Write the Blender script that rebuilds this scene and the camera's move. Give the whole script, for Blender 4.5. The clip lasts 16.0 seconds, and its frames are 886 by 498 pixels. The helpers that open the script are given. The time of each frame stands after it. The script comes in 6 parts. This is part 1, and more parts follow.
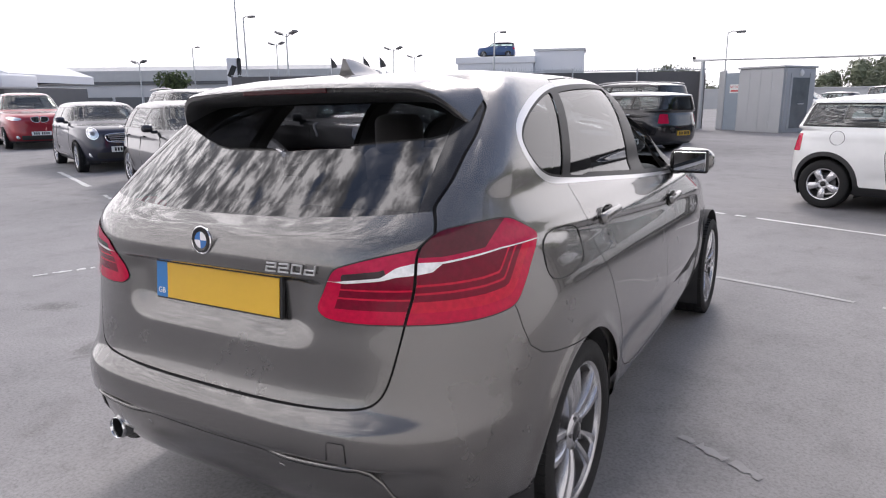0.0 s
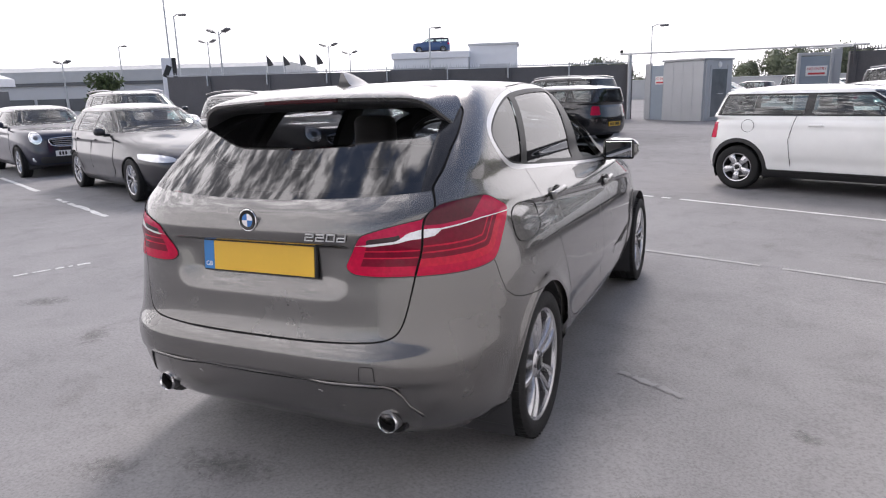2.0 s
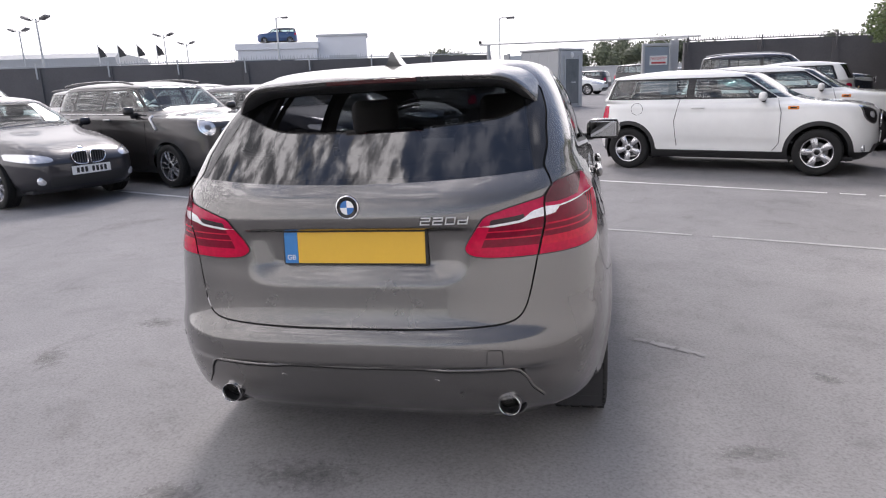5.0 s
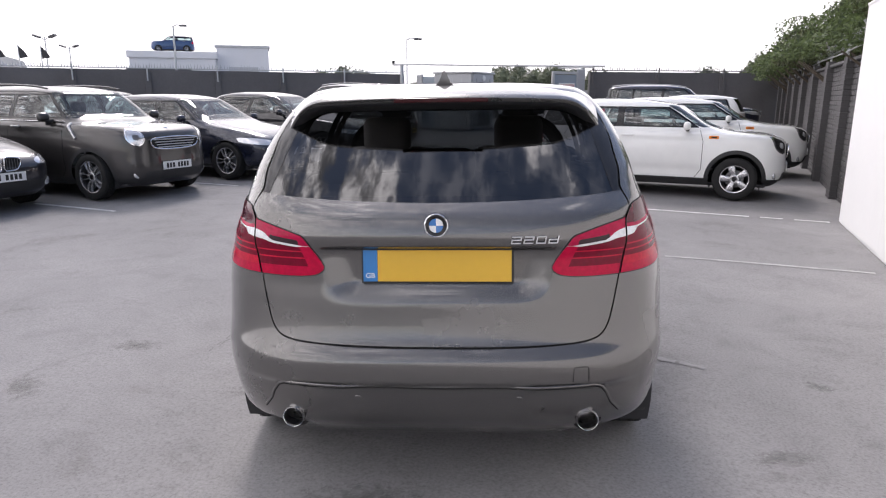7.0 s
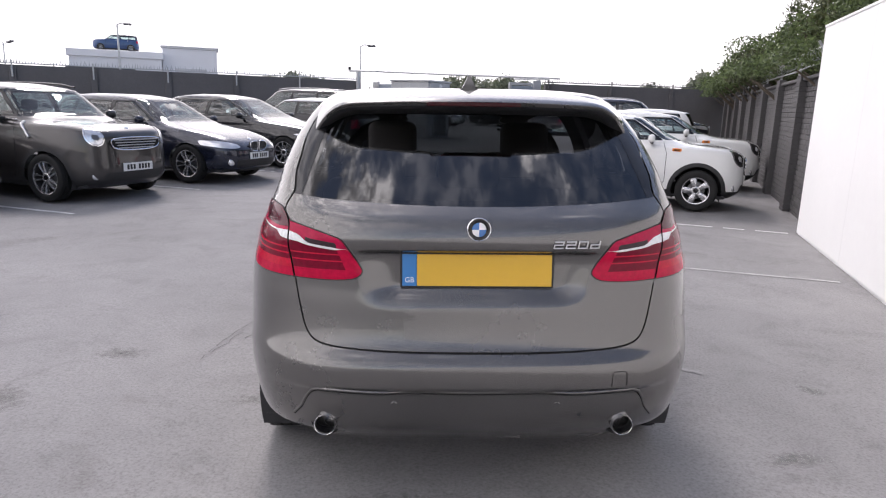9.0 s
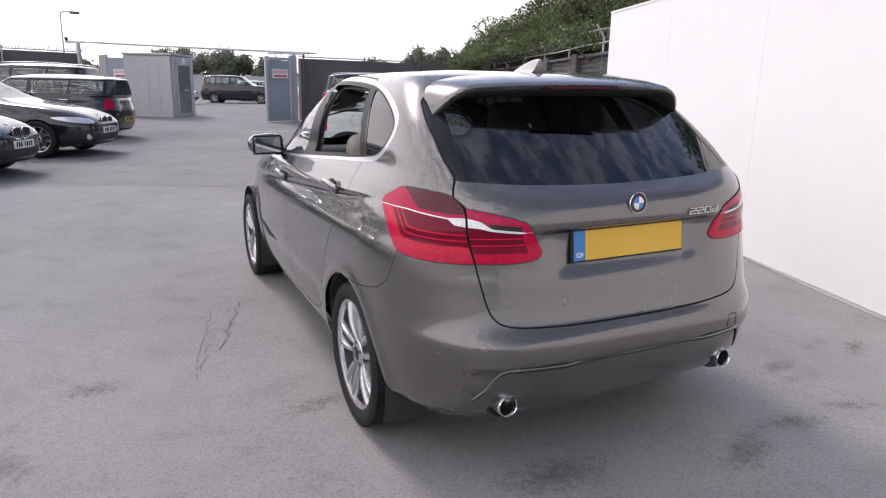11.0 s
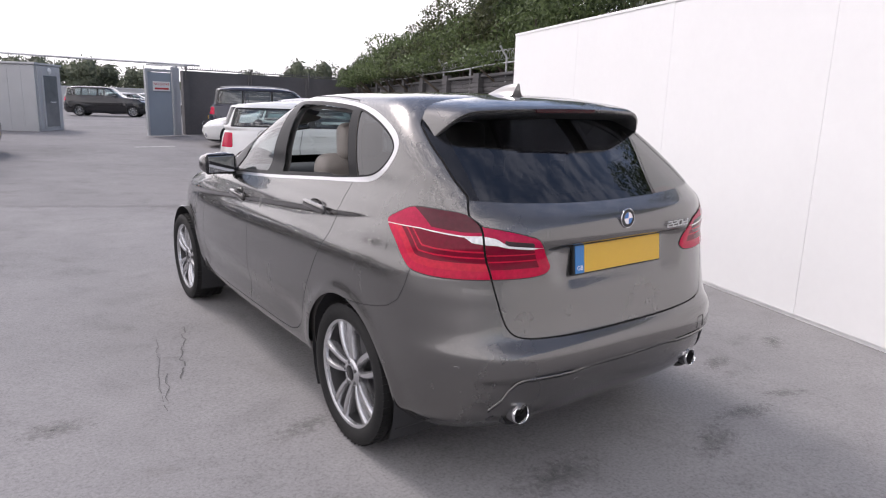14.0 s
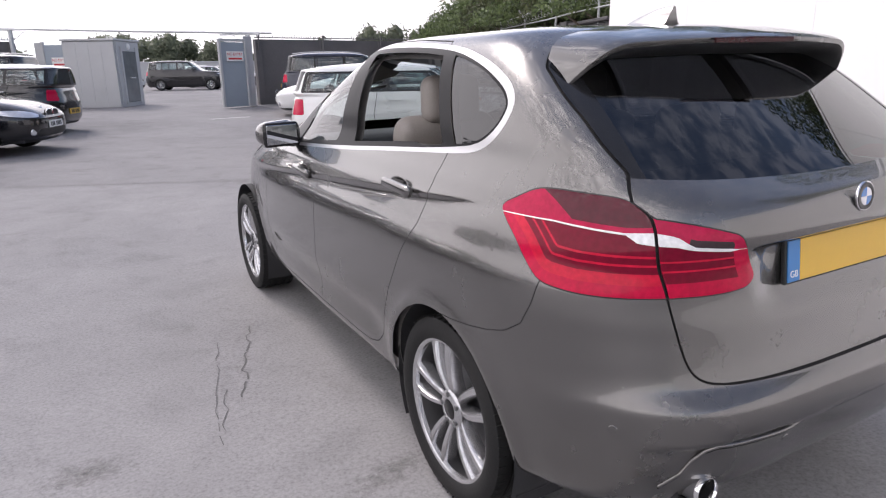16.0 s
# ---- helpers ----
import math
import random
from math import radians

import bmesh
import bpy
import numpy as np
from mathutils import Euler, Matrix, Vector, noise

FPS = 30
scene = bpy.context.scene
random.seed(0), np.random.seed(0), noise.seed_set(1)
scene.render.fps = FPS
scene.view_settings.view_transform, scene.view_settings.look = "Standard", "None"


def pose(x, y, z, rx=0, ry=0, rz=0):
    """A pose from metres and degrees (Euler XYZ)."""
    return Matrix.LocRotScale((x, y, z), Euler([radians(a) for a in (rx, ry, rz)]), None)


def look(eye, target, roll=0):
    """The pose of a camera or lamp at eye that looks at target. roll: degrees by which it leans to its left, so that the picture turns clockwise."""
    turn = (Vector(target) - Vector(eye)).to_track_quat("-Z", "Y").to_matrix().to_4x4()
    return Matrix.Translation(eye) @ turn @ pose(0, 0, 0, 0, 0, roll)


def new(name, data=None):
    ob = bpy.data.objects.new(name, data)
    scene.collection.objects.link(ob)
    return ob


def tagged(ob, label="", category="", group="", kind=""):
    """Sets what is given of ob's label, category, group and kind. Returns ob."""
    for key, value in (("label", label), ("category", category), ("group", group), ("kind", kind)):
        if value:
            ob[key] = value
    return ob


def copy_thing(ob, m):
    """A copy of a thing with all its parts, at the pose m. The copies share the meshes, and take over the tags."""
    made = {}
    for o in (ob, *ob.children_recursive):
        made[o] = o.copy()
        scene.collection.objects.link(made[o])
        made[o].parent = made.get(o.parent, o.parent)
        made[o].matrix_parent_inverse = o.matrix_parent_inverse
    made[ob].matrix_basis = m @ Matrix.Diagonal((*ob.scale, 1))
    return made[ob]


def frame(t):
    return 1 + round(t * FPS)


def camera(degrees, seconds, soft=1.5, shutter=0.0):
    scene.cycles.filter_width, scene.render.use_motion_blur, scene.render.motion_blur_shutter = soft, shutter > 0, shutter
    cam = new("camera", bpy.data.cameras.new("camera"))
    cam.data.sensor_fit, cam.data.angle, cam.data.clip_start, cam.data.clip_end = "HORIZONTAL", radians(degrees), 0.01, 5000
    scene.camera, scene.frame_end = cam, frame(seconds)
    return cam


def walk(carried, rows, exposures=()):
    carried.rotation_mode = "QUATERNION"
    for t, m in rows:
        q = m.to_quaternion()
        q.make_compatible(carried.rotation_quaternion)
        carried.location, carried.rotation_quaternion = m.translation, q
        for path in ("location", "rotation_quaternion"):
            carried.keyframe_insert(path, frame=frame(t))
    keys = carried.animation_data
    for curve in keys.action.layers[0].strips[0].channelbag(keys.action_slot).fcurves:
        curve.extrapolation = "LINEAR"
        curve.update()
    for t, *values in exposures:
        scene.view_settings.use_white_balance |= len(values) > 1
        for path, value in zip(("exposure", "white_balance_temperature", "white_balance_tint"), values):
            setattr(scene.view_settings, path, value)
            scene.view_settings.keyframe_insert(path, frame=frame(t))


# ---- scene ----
cam = camera(67.5, 16.0, 1.15)
PATH = [
    (0, (1.529, -2.04, 1.465), (0.541, -0.358, 1.025), -0.5),
    (0.5, (1.582, -2.42, 1.468), (0.742, -0.666, 0.999), -0.0),
    (1, (1.641, -2.629, 1.513), (0.876, -0.846, 1.026), 0.5),
    (1.5, (1.654, -2.652, 1.517), (0.832, -0.887, 1.057), -1.2),
    (2, (1.652, -2.647, 1.512), (0.822, -0.886, 1.054), -1.6),
    (2.5, (1.655, -2.642, 1.514), (0.831, -0.876, 1.068), -1.7),
    (3, (1.655, -2.648, 1.515), (0.84, -0.876, 1.074), -1.5),
    (3.5, (1.628, -2.663, 1.512), (0.827, -0.885, 1.07), -1.0),
    (4, (1.429, -2.762, 1.489), (0.736, -0.941, 1.04), 0.4),
    (4.2, (1.311, -2.813, 1.482), (0.657, -0.984, 1.005), -0.9),
    (6.3, (0.143, -2.944, 1.504), (0.055, -1.006, 1.019), 0.9),
    (6.5, (0.125, -2.955, 1.503), (0.013, -1.012, 1.043), 1.0),
    (7, (0.117, -2.998, 1.503), (0.019, -1.051, 1.057), 0.3),
    (7.5, (0.112, -3.01, 1.504), (0.011, -1.06, 1.073), 0.2),
    (8, (0.114, -3.0, 1.502), (0.006, -1.051, 1.069), -0.1),
    (8.5, (0.08, -2.969, 1.485), (-0.018, -1.022, 1.038), 0.6),
    (9, (-0.208, -2.985, 1.479), (-0.147, -1.03, 1.06), 1.8),
    (9.2, (-0.357, -3.013, 1.486), (-0.216, -1.081, 0.987), 2.5),
    (11.3, (-1.858, -2.586, 1.473), (-0.888, -0.901, 1.007), 2.4),
    (11.5, (-1.925, -2.529, 1.488), (-0.868, -0.898, 1.015), 3.6),
    (12, (-2.138, -2.469, 1.483), (-0.996, -0.889, 1.037), 3.2),
    (12.5, (-2.194, -2.488, 1.494), (-1.013, -0.939, 1.042), 2.9),
    (13, (-2.191, -2.513, 1.497), (-1.033, -0.937, 1.08), 1.7),
    (13.5, (-2.186, -2.512, 1.495), (-1.035, -0.929, 1.08), 1.6),
    (14, (-2.183, -2.502, 1.493), (-1.038, -0.916, 1.074), 1.9),
    (14.5, (-2.169, -2.483, 1.488), (-1.039, -0.891, 1.055), 1.4),
    (15, (-2.106, -2.41, 1.472), (-1.006, -0.806, 1.007), 2.4),
    (15.5, (-1.998, -2.142, 1.428), (-0.95, -0.525, 0.892), 1.3),
    (16, (-1.865, -1.755, 1.425), (-0.925, -0.071, 0.896), -0.8),
]
walk(cam, [(t, look(eye, target, roll)) for t, eye, target, roll in PATH], [(0.0, 0.58, 6500, 17), (9.2, 0.58, 6500, 18), (11.3, 0.47, 6500, 19), (15.0, 0.48, 6500, 19), (16.0, 0.62, 6500, 19)])

# ---- sky and sun ----
SUN_AZIMUTH, SUN_HEIGHT = radians(-15), radians(46)          # clockwise from +y
world = bpy.data.worlds.new("sky")
scene.world = world
world.use_nodes = True
wt = world.node_tree
wt.nodes.clear()


def node(tree, kind, **given):
    n = tree.nodes.new(kind)
    for key, value in given.items():
        if key in n.inputs:
            n.inputs[key].default_value = value
    return n


def noise_node(tree, vector, scale, detail=4.0, rough=0.55, distortion=0.0):
    n = tree.nodes.new("ShaderNodeTexNoise")
    n.inputs["Scale"].default_value, n.inputs["Detail"].default_value = scale, detail
    n.inputs["Roughness"].default_value, n.inputs["Distortion"].default_value = rough, distortion
    if vector is not None:
        tree.links.new(vector, n.inputs["Vector"])
    return n


def ramp_node(tree, fac, stops):
    n = tree.nodes.new("ShaderNodeValToRGB")
    while len(n.color_ramp.elements) < len(stops):
        n.color_ramp.elements.new(0.5)
    for e, (at, colour) in zip(n.color_ramp.elements, stops):
        e.position, e.color = at, (*colour, 1) if len(colour) == 3 else colour
    tree.links.new(fac, n.inputs["Fac"])
    return n


sky = wt.nodes.new("ShaderNodeTexSky")
sky.sky_type, sky.sun_disc = "NISHITA", False
sky.sun_elevation, sky.sun_rotation = SUN_HEIGHT, SUN_AZIMUTH
sky.air_density, sky.dust_density, sky.ozone_density = 1.0, 0.4, 1.5
# broken cumulus, drawn on a level sheet overhead, and milky haze towards the horizon and the sun
coord = wt.nodes.new("ShaderNodeTexCoord")
split = wt.nodes.new("ShaderNodeSeparateXYZ")
wt.links.new(coord.outputs["Generated"], split.inputs[0])
lift = node(wt, "ShaderNodeMath")
lift.operation = "ADD"
lift.inputs[1].default_value = 0.16
wt.links.new(split.outputs["Z"], lift.inputs[0])
flat = wt.nodes.new("ShaderNodeVectorMath")
flat.operation = "DIVIDE"
wt.links.new(coord.outputs["Generated"], flat.inputs[0])
wt.links.new(lift.outputs[0], flat.inputs[1])
cloud = noise_node(wt, flat.outputs[0], 7.5, 9, 0.60, 0.2)
west = wt.nodes.new("ShaderNodeMath")                        # the cumulus thins out towards the east
west.operation = "MULTIPLY_ADD"
wt.links.new(split.outputs["X"], west.inputs[0])
west.inputs[1].default_value = -0.36
wt.links.new(cloud.outputs["Fac"], west.inputs[2])
shape = ramp_node(wt, west.outputs[0], [(0.36, (0.10, 0.10, 0.10)), (0.57, (0.20, 0.20, 0.20)), (0.65, (1, 1, 1))])
shade = noise_node(wt, flat.outputs[0], 15.0, 8, 0.62, 0.2)
tone = ramp_node(wt, shade.outputs["Fac"], [(0.41, (3.4, 3.5, 3.7)), (0.49, (8.5, 8.55, 8.7)), (0.59, (24, 23.9, 23.8))])
sunward = wt.nodes.new("ShaderNodeVectorMath")
sunward.operation = "DOT_PRODUCT"
wt.links.new(coord.outputs["Generated"], sunward.inputs[0])
sunward.inputs[1].default_value = (-0.25, 0.92, -1.25)
haze = ramp_node(wt, sunward.outputs["Value"], [(0.0, (0, 0, 0)), (0.36, (1, 1, 1))])
mix1 = wt.nodes.new("ShaderNodeMix")
mix1.data_type = "RGBA"
wt.links.new(shape.outputs["Color"], mix1.inputs["Factor"])
wt.links.new(sky.outputs["Color"], mix1.inputs["A"])
wt.links.new(tone.outputs["Color"], mix1.inputs["B"])
mix2 = wt.nodes.new("ShaderNodeMix")
mix2.data_type = "RGBA"
wt.links.new(haze.outputs["Color"], mix2.inputs["Factor"])
wt.links.new(mix1.outputs["Result"], mix2.inputs["A"])
mix2.inputs["B"].default_value = (12.5, 12.5, 12.6, 1)
back = wt.nodes.new("ShaderNodeBackground")
back.inputs["Strength"].default_value = 0.094
wt.links.new(mix2.outputs["Result"], back.inputs["Color"])
wt.links.new(back.outputs[0], wt.nodes.new("ShaderNodeOutputWorld").inputs["Surface"])

sun = new("sun", bpy.data.lights.new("sun", "SUN"))
sun.data.energy, sun.data.angle, sun.data.color = 1.35, radians(15), (1.0, 0.96, 0.9)
sun.matrix_world = look((30 * math.sin(SUN_AZIMUTH) * math.cos(SUN_HEIGHT), 30 * math.cos(SUN_AZIMUTH) * math.cos(SUN_HEIGHT), 30 * math.sin(SUN_HEIGHT)), (0, 0, 0))

# ---- materials ----


def material(name):
    m = bpy.data.materials.new(name)
    m.use_nodes = True
    t = m.node_tree
    return m, t, t.nodes["Principled BSDF"]


def place_of(t, scale=1.0):
    return t.nodes.new("ShaderNodeTexCoord").outputs["Object"]


def varied(name, colour, rough=0.6, metal=0.0, vary=0.12, scale=3.0, grain=60.0, bump=0.0, coat=0.0, spec=0.5, hue=0.0):
    """A surface with variation at two scales: broad blotches and fine grain, with relief if bump is given."""
    m, t, p = material(name)
    at = place_of(t)
    broad, fine = noise_node(t, at, scale, 5, 0.6), noise_node(t, at, grain, 3, 0.6)
    both = t.nodes.new("ShaderNodeMath")
    both.operation = "MULTIPLY_ADD"
    t.links.new(fine.outputs["Fac"], both.inputs[0])
    both.inputs[1].default_value = 0.4
    t.links.new(broad.outputs["Fac"], both.inputs[2])
    low = [max(0, c * (1 - vary)) for c in colour]
    high = [min(1, c * (1 + vary)) for c in colour]
    r = ramp_node(t, both.outputs[0], [(0.42, low), (0.98, high)])
    t.links.new(r.outputs["Color"], p.inputs["Base Color"])
    rr = t.nodes.new("ShaderNodeMapRange")
    rr.inputs["To Min"].default_value, rr.inputs["To Max"].default_value = max(0.02, rough * 0.85), min(1, rough * 1.15)
    t.links.new(broad.outputs["Fac"], rr.inputs["Value"])
    t.links.new(rr.outputs[0], p.inputs["Roughness"])
    p.inputs["Metallic"].default_value, p.inputs["Coat Weight"].default_value = metal, coat
    p.inputs["Coat Roughness"].default_value = 0.03
    p.inputs["Specular IOR Level"].default_value = spec
    if bump:
        b = t.nodes.new("ShaderNodeBump")
        b.inputs["Strength"].default_value, b.inputs["Distance"].default_value = min(1, bump * 2), 0.006
        t.links.new(fine.outputs["Fac"], b.inputs["Height"])
        t.links.new(b.outputs[0], p.inputs["Normal"])
    return m


def paint(name, colour, metal=0.0, rough=0.3):
    """Lacquered car paint under clear coat, with a trace of dust."""
    m, t, p = material(name)
    at = place_of(t)
    dust = noise_node(t, at, 2.2, 6, 0.65)
    r = ramp_node(t, dust.outputs["Fac"], [(0.3, [c * 0.96 for c in colour]), (0.7, [min(1, c * 1.04) for c in colour])])
    t.links.new(r.outputs["Color"], p.inputs["Base Color"])
    rr = t.nodes.new("ShaderNodeMapRange")
    rr.inputs["To Min"].default_value, rr.inputs["To Max"].default_value = rough * 0.85, rough * 1.25
    t.links.new(dust.outputs["Fac"], rr.inputs["Value"])
    t.links.new(rr.outputs[0], p.inputs["Roughness"])
    p.inputs["Metallic"].default_value = metal
    p.inputs["Coat Weight"].default_value, p.inputs["Coat Roughness"].default_value = 1.0, 0.025
    return m


def pane(name, tint, gloss=1.0):
    """A thin sheet of glass: clear or tinted, mirror-like at grazing angles."""
    m = bpy.data.materials.new(name)
    m.use_nodes = True
    t = m.node_tree
    t.nodes.clear()
    clear, shiny = t.nodes.new("ShaderNodeBsdfTransparent"), t.nodes.new("ShaderNodeBsdfGlossy")
    clear.inputs["Color"].default_value = (*tint, 1)
    shiny.inputs["Roughness"].default_value = 0.01
    shiny.inputs["Color"].default_value = (gloss, gloss, gloss, 1)
    f = t.nodes.new("ShaderNodeLayerWeight")                 # alike from both faces of the sheet
    f.inputs["Blend"].default_value = 0.5
    steep = t.nodes.new("ShaderNodeMath")
    steep.operation = "POWER"
    t.links.new(f.outputs["Facing"], steep.inputs[0])
    steep.inputs[1].default_value = 5.0
    share = t.nodes.new("ShaderNodeMath")
    share.operation = "MULTIPLY_ADD"
    t.links.new(steep.outputs[0], share.inputs[0])
    share.inputs[1].default_value, share.inputs[2].default_value = 0.85, 0.09
    mix = t.nodes.new("ShaderNodeMixShader")
    t.links.new(share.outputs[0], mix.inputs[0])
    t.links.new(clear.outputs[0], mix.inputs[1])
    t.links.new(shiny.outputs[0], mix.inputs[2])
    t.links.new(mix.outputs[0], t.nodes.new("ShaderNodeOutputMaterial").inputs["Surface"])
    return m


def lens(name, colour, rough=0.06, coat=1.0, ribs=0.0):
    m, t, p = material(name)
    at = place_of(t)
    n = noise_node(t, at, 60, 2, 0.5)
    r = ramp_node(t, n.outputs["Fac"], [(0.35, [c * 0.9 for c in colour]), (0.65, [min(1, c * 1.1) for c in colour])])
    t.links.new(r.outputs["Color"], p.inputs["Base Color"])
    p.inputs["Roughness"].default_value = max(rough, 0.2)
    p.inputs["Specular IOR Level"].default_value = 0.15
    p.inputs["Coat Weight"].default_value, p.inputs["Coat Roughness"].default_value = coat, 0.02
    return m


BRONZE = paint("bronze_grey_paint", (0.158, 0.153, 0.147), 0.84, 0.25)
# body bronze made paler for the fin: sky glare put into the colour
FIN_GLARE = paint("glare_paled_bronze", (0.30, 0.29, 0.28), 0.6, 0.28)
BLACK_GLOSS = varied("gloss_black", (0.012, 0.012, 0.013), 0.16, coat=0.15, vary=0.2, spec=0.4)
FRAME_BLACK = varied("satin_black_frame", (0.010, 0.010, 0.011), 0.35, vary=0.2, spec=0.12)
BLACK_PLASTIC = varied("black_plastic", (0.022, 0.022, 0.023), 0.55, grain=300, bump=0.1)
JOINT = varied("panel_joint", (0.008, 0.008, 0.008), 0.8)
DARK_TRIM = varied("dark_trim", (0.03, 0.03, 0.032), 0.8)
RUBBER = varied("tyre_rubber", (0.014, 0.014, 0.014), 0.7, vary=0.3, grain=120, bump=0.15, spec=0.3)
ALLOY = varied("silver_alloy", (0.56, 0.56, 0.57), 0.24, metal=0.85, vary=0.08)
# darker copies of the alloy: shade inside the wheels put into the colour
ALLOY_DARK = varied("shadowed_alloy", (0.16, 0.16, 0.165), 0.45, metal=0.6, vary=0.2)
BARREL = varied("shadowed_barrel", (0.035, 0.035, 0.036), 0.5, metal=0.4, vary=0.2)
LINING = varied("grey_cabin_lining", (0.11, 0.105, 0.10), 0.85)
CHROME = varied("polished_chrome", (0.82, 0.82, 0.83), 0.10, metal=1.0, vary=0.03)
SATIN = varied("satin_aluminium", (0.60, 0.60, 0.61), 0.30, metal=0.9, vary=0.04)
MIRROR = varied("mirror_glass", (0.42, 0.43, 0.45), 0.02, metal=1.0, vary=0.0)
GLASS_DARK = pane("tinted_glass", (0.11, 0.115, 0.125))
GLASS = pane("clear_glass", (0.72, 0.78, 0.77))
GLASS_PARK = pane("windscreen_glass", (0.66, 0.76, 0.76))
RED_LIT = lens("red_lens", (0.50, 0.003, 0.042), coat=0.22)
RED_BRIGHT = lens("bright_red_lens", (0.44, 0.008, 0.055), coat=0.22)
RED_DIM = lens("dim_red_lens", (0.035, 0.001, 0.003), coat=0.2)
RED_MID = lens("ruby_lens", (0.55, 0.010, 0.040), coat=0.2)
RED_DARK = lens("maroon_lens", (0.17, 0.0015, 0.018), coat=0.22)
RED_SMOKE = lens("smoked_lens", (0.085, 0.004, 0.014), 0.04, coat=0.5)
SMOKED = lens("smoked_reflector", (0.045, 0.028, 0.032), 0.1, coat=0.3)
WHITE_LENS = lens("white_lens", (0.80, 0.80, 0.80))
PLATE_YELLOW = varied("yellow_plate", (0.72, 0.43, 0.035), 0.35, vary=0.04)
PLATE_WHITE = varied("white_plate", (0.8, 0.8, 0.78), 0.35, vary=0.04)
PLATE_BLUE = varied("blue_band", (0.03, 0.20, 0.50), 0.35, vary=0.05)
INK = varied("black_ink", (0.02, 0.02, 0.02), 0.5)
BLUE = varied("roundel_blue", (0.03, 0.16, 0.45), 0.2, vary=0.03, coat=1.0)
WHITE = varied("roundel_white", (0.82, 0.82, 0.82), 0.2, vary=0.03, coat=1.0)
SEAT_CLOTH = varied("oyster_leather", (0.36, 0.33, 0.30), 0.6, vary=0.1, grain=90, bump=0.1)
SEAT_DARK = varied("black_cloth", (0.055, 0.055, 0.058), 0.85, grain=200, bump=0.2)

# ---- the lot: one sheet that rises gently ahead, with a slight crossfall under the middle car ----
LOT = 21.5                                                  # the bays run at this angle to the middle car
U = Vector((math.cos(radians(LOT)), -math.sin(radians(LOT)), 0))
V = Vector((math.sin(radians(LOT)), math.cos(radians(LOT)), 0))


def rise(x, y):
    z = 0.0125 * max(0.0, y - 0.8)
    z = min(z, 0.33)
    d = max(abs(x) - 1.2, 0) + max(abs(y - 1.3) - 2.4, 0)
    z0 = z * min(1.0, d / 1.5)
    fade = max(0.0, 1 - d / 1.5)
    return z0 + fade * 0.0175 * max(-1.2, min(1.2, x))


def axis_steps(marks):
    out = []
    for a, b, n in marks:
        out += [a + (b - a) * i / n for i in range(n)]
    return out + [marks[-1][1]]


m, t, p = material("weathered_concrete")
at = place_of(t)
big, mid, fine = noise_node(t, at, 0.35, 6, 0.62, 0.4), noise_node(t, at, 2.4, 6, 0.66, 0.6), noise_node(t, at, 70, 4, 0.7)
c1 = ramp_node(t, big.outputs["Fac"], [(0.30, (0.215, 0.210, 0.212)), (0.50, (0.262, 0.256, 0.258)), (0.72, (0.30, 0.292, 0.293))])
c2 = ramp_node(t, mid.outputs["Fac"], [(0.27, (0.80, 0.80, 0.80)), (0.46, (0.97, 0.97, 0.97)), (0.70, (1.06, 1.06, 1.06))])
c3 = ramp_node(t, fine.outputs["Fac"], [(0.30, (0.72, 0.72, 0.72)), (0.50, (1.0, 1.0, 1.0)), (0.72, (1.18, 1.18, 1.18))])
stain = noise_node(t, at, 0.9, 5, 0.7, 1.6)
c4 = ramp_node(t, stain.outputs["Fac"], [(0.28, (0.82, 0.81, 0.80)), (0.42, (1, 1, 1))])
# older, darker surfacing over the left and far bays
sep = t.nodes.new("ShaderNodeSeparateXYZ")
t.links.new(at, sep.inputs[0])
far = t.nodes.new("ShaderNodeMath")
far.operation = "MULTIPLY_ADD"
t.links.new(sep.outputs["X"], far.inputs[0])
far.inputs[1].default_value = 0.394
t.links.new(sep.outputs["Y"], far.inputs[2])
edge = t.nodes.new("ShaderNodeMath")
edge.operation = "MULTIPLY_ADD"
t.links.new(mid.outputs["Fac"], edge.inputs[0])
edge.inputs[1].default_value = 0.25
t.links.new(far.outputs[0], edge.inputs[2])
rng = t.nodes.new("ShaderNodeMapRange")
rng.inputs["From Min"].default_value, rng.inputs["From Max"].default_value = 6.70, 6.90
t.links.new(edge.outputs[0], rng.inputs["Value"])
c5 = ramp_node(t, rng.outputs[0], [(0, (1, 1, 1)), (1, (0.88, 0.875, 0.88))])
last = c1.outputs["Color"]
for c in (c2, c3, c4, c5):
    mx = t.nodes.new("ShaderNodeMix")
    mx.data_type, mx.blend_type = "RGBA", "MULTIPLY"
    mx.inputs["Factor"].default_value = 1
    t.links.new(last, mx.inputs["A"])
    t.links.new(c.outputs["Color"], mx.inputs["B"])
    last = mx.outputs["Result"]
t.links.new(last, p.inputs["Base Color"])
p.inputs["Roughness"].default_value, p.inputs["Specular IOR Level"].default_value = 0.82, 0.35
bp = t.nodes.new("ShaderNodeBump")
bp.inputs["Strength"].default_value, bp.inputs["Distance"].default_value = 0.35, 0.006
t.links.new(fine.outputs["Fac"], bp.inputs["Height"])
t.links.new(bp.outputs[0], p.inputs["Normal"])
CONCRETE = m
xs = axis_steps([(-900, -60, 12), (-60, -5, 50), (-5, 5, 80), (5, 14, 18), (14, 900, 14)])
ys = axis_steps([(-300, -6, 10), (-6, 6, 96), (6, 40, 68), (40, 1800, 16)])
me = bpy.data.meshes.new("ground")
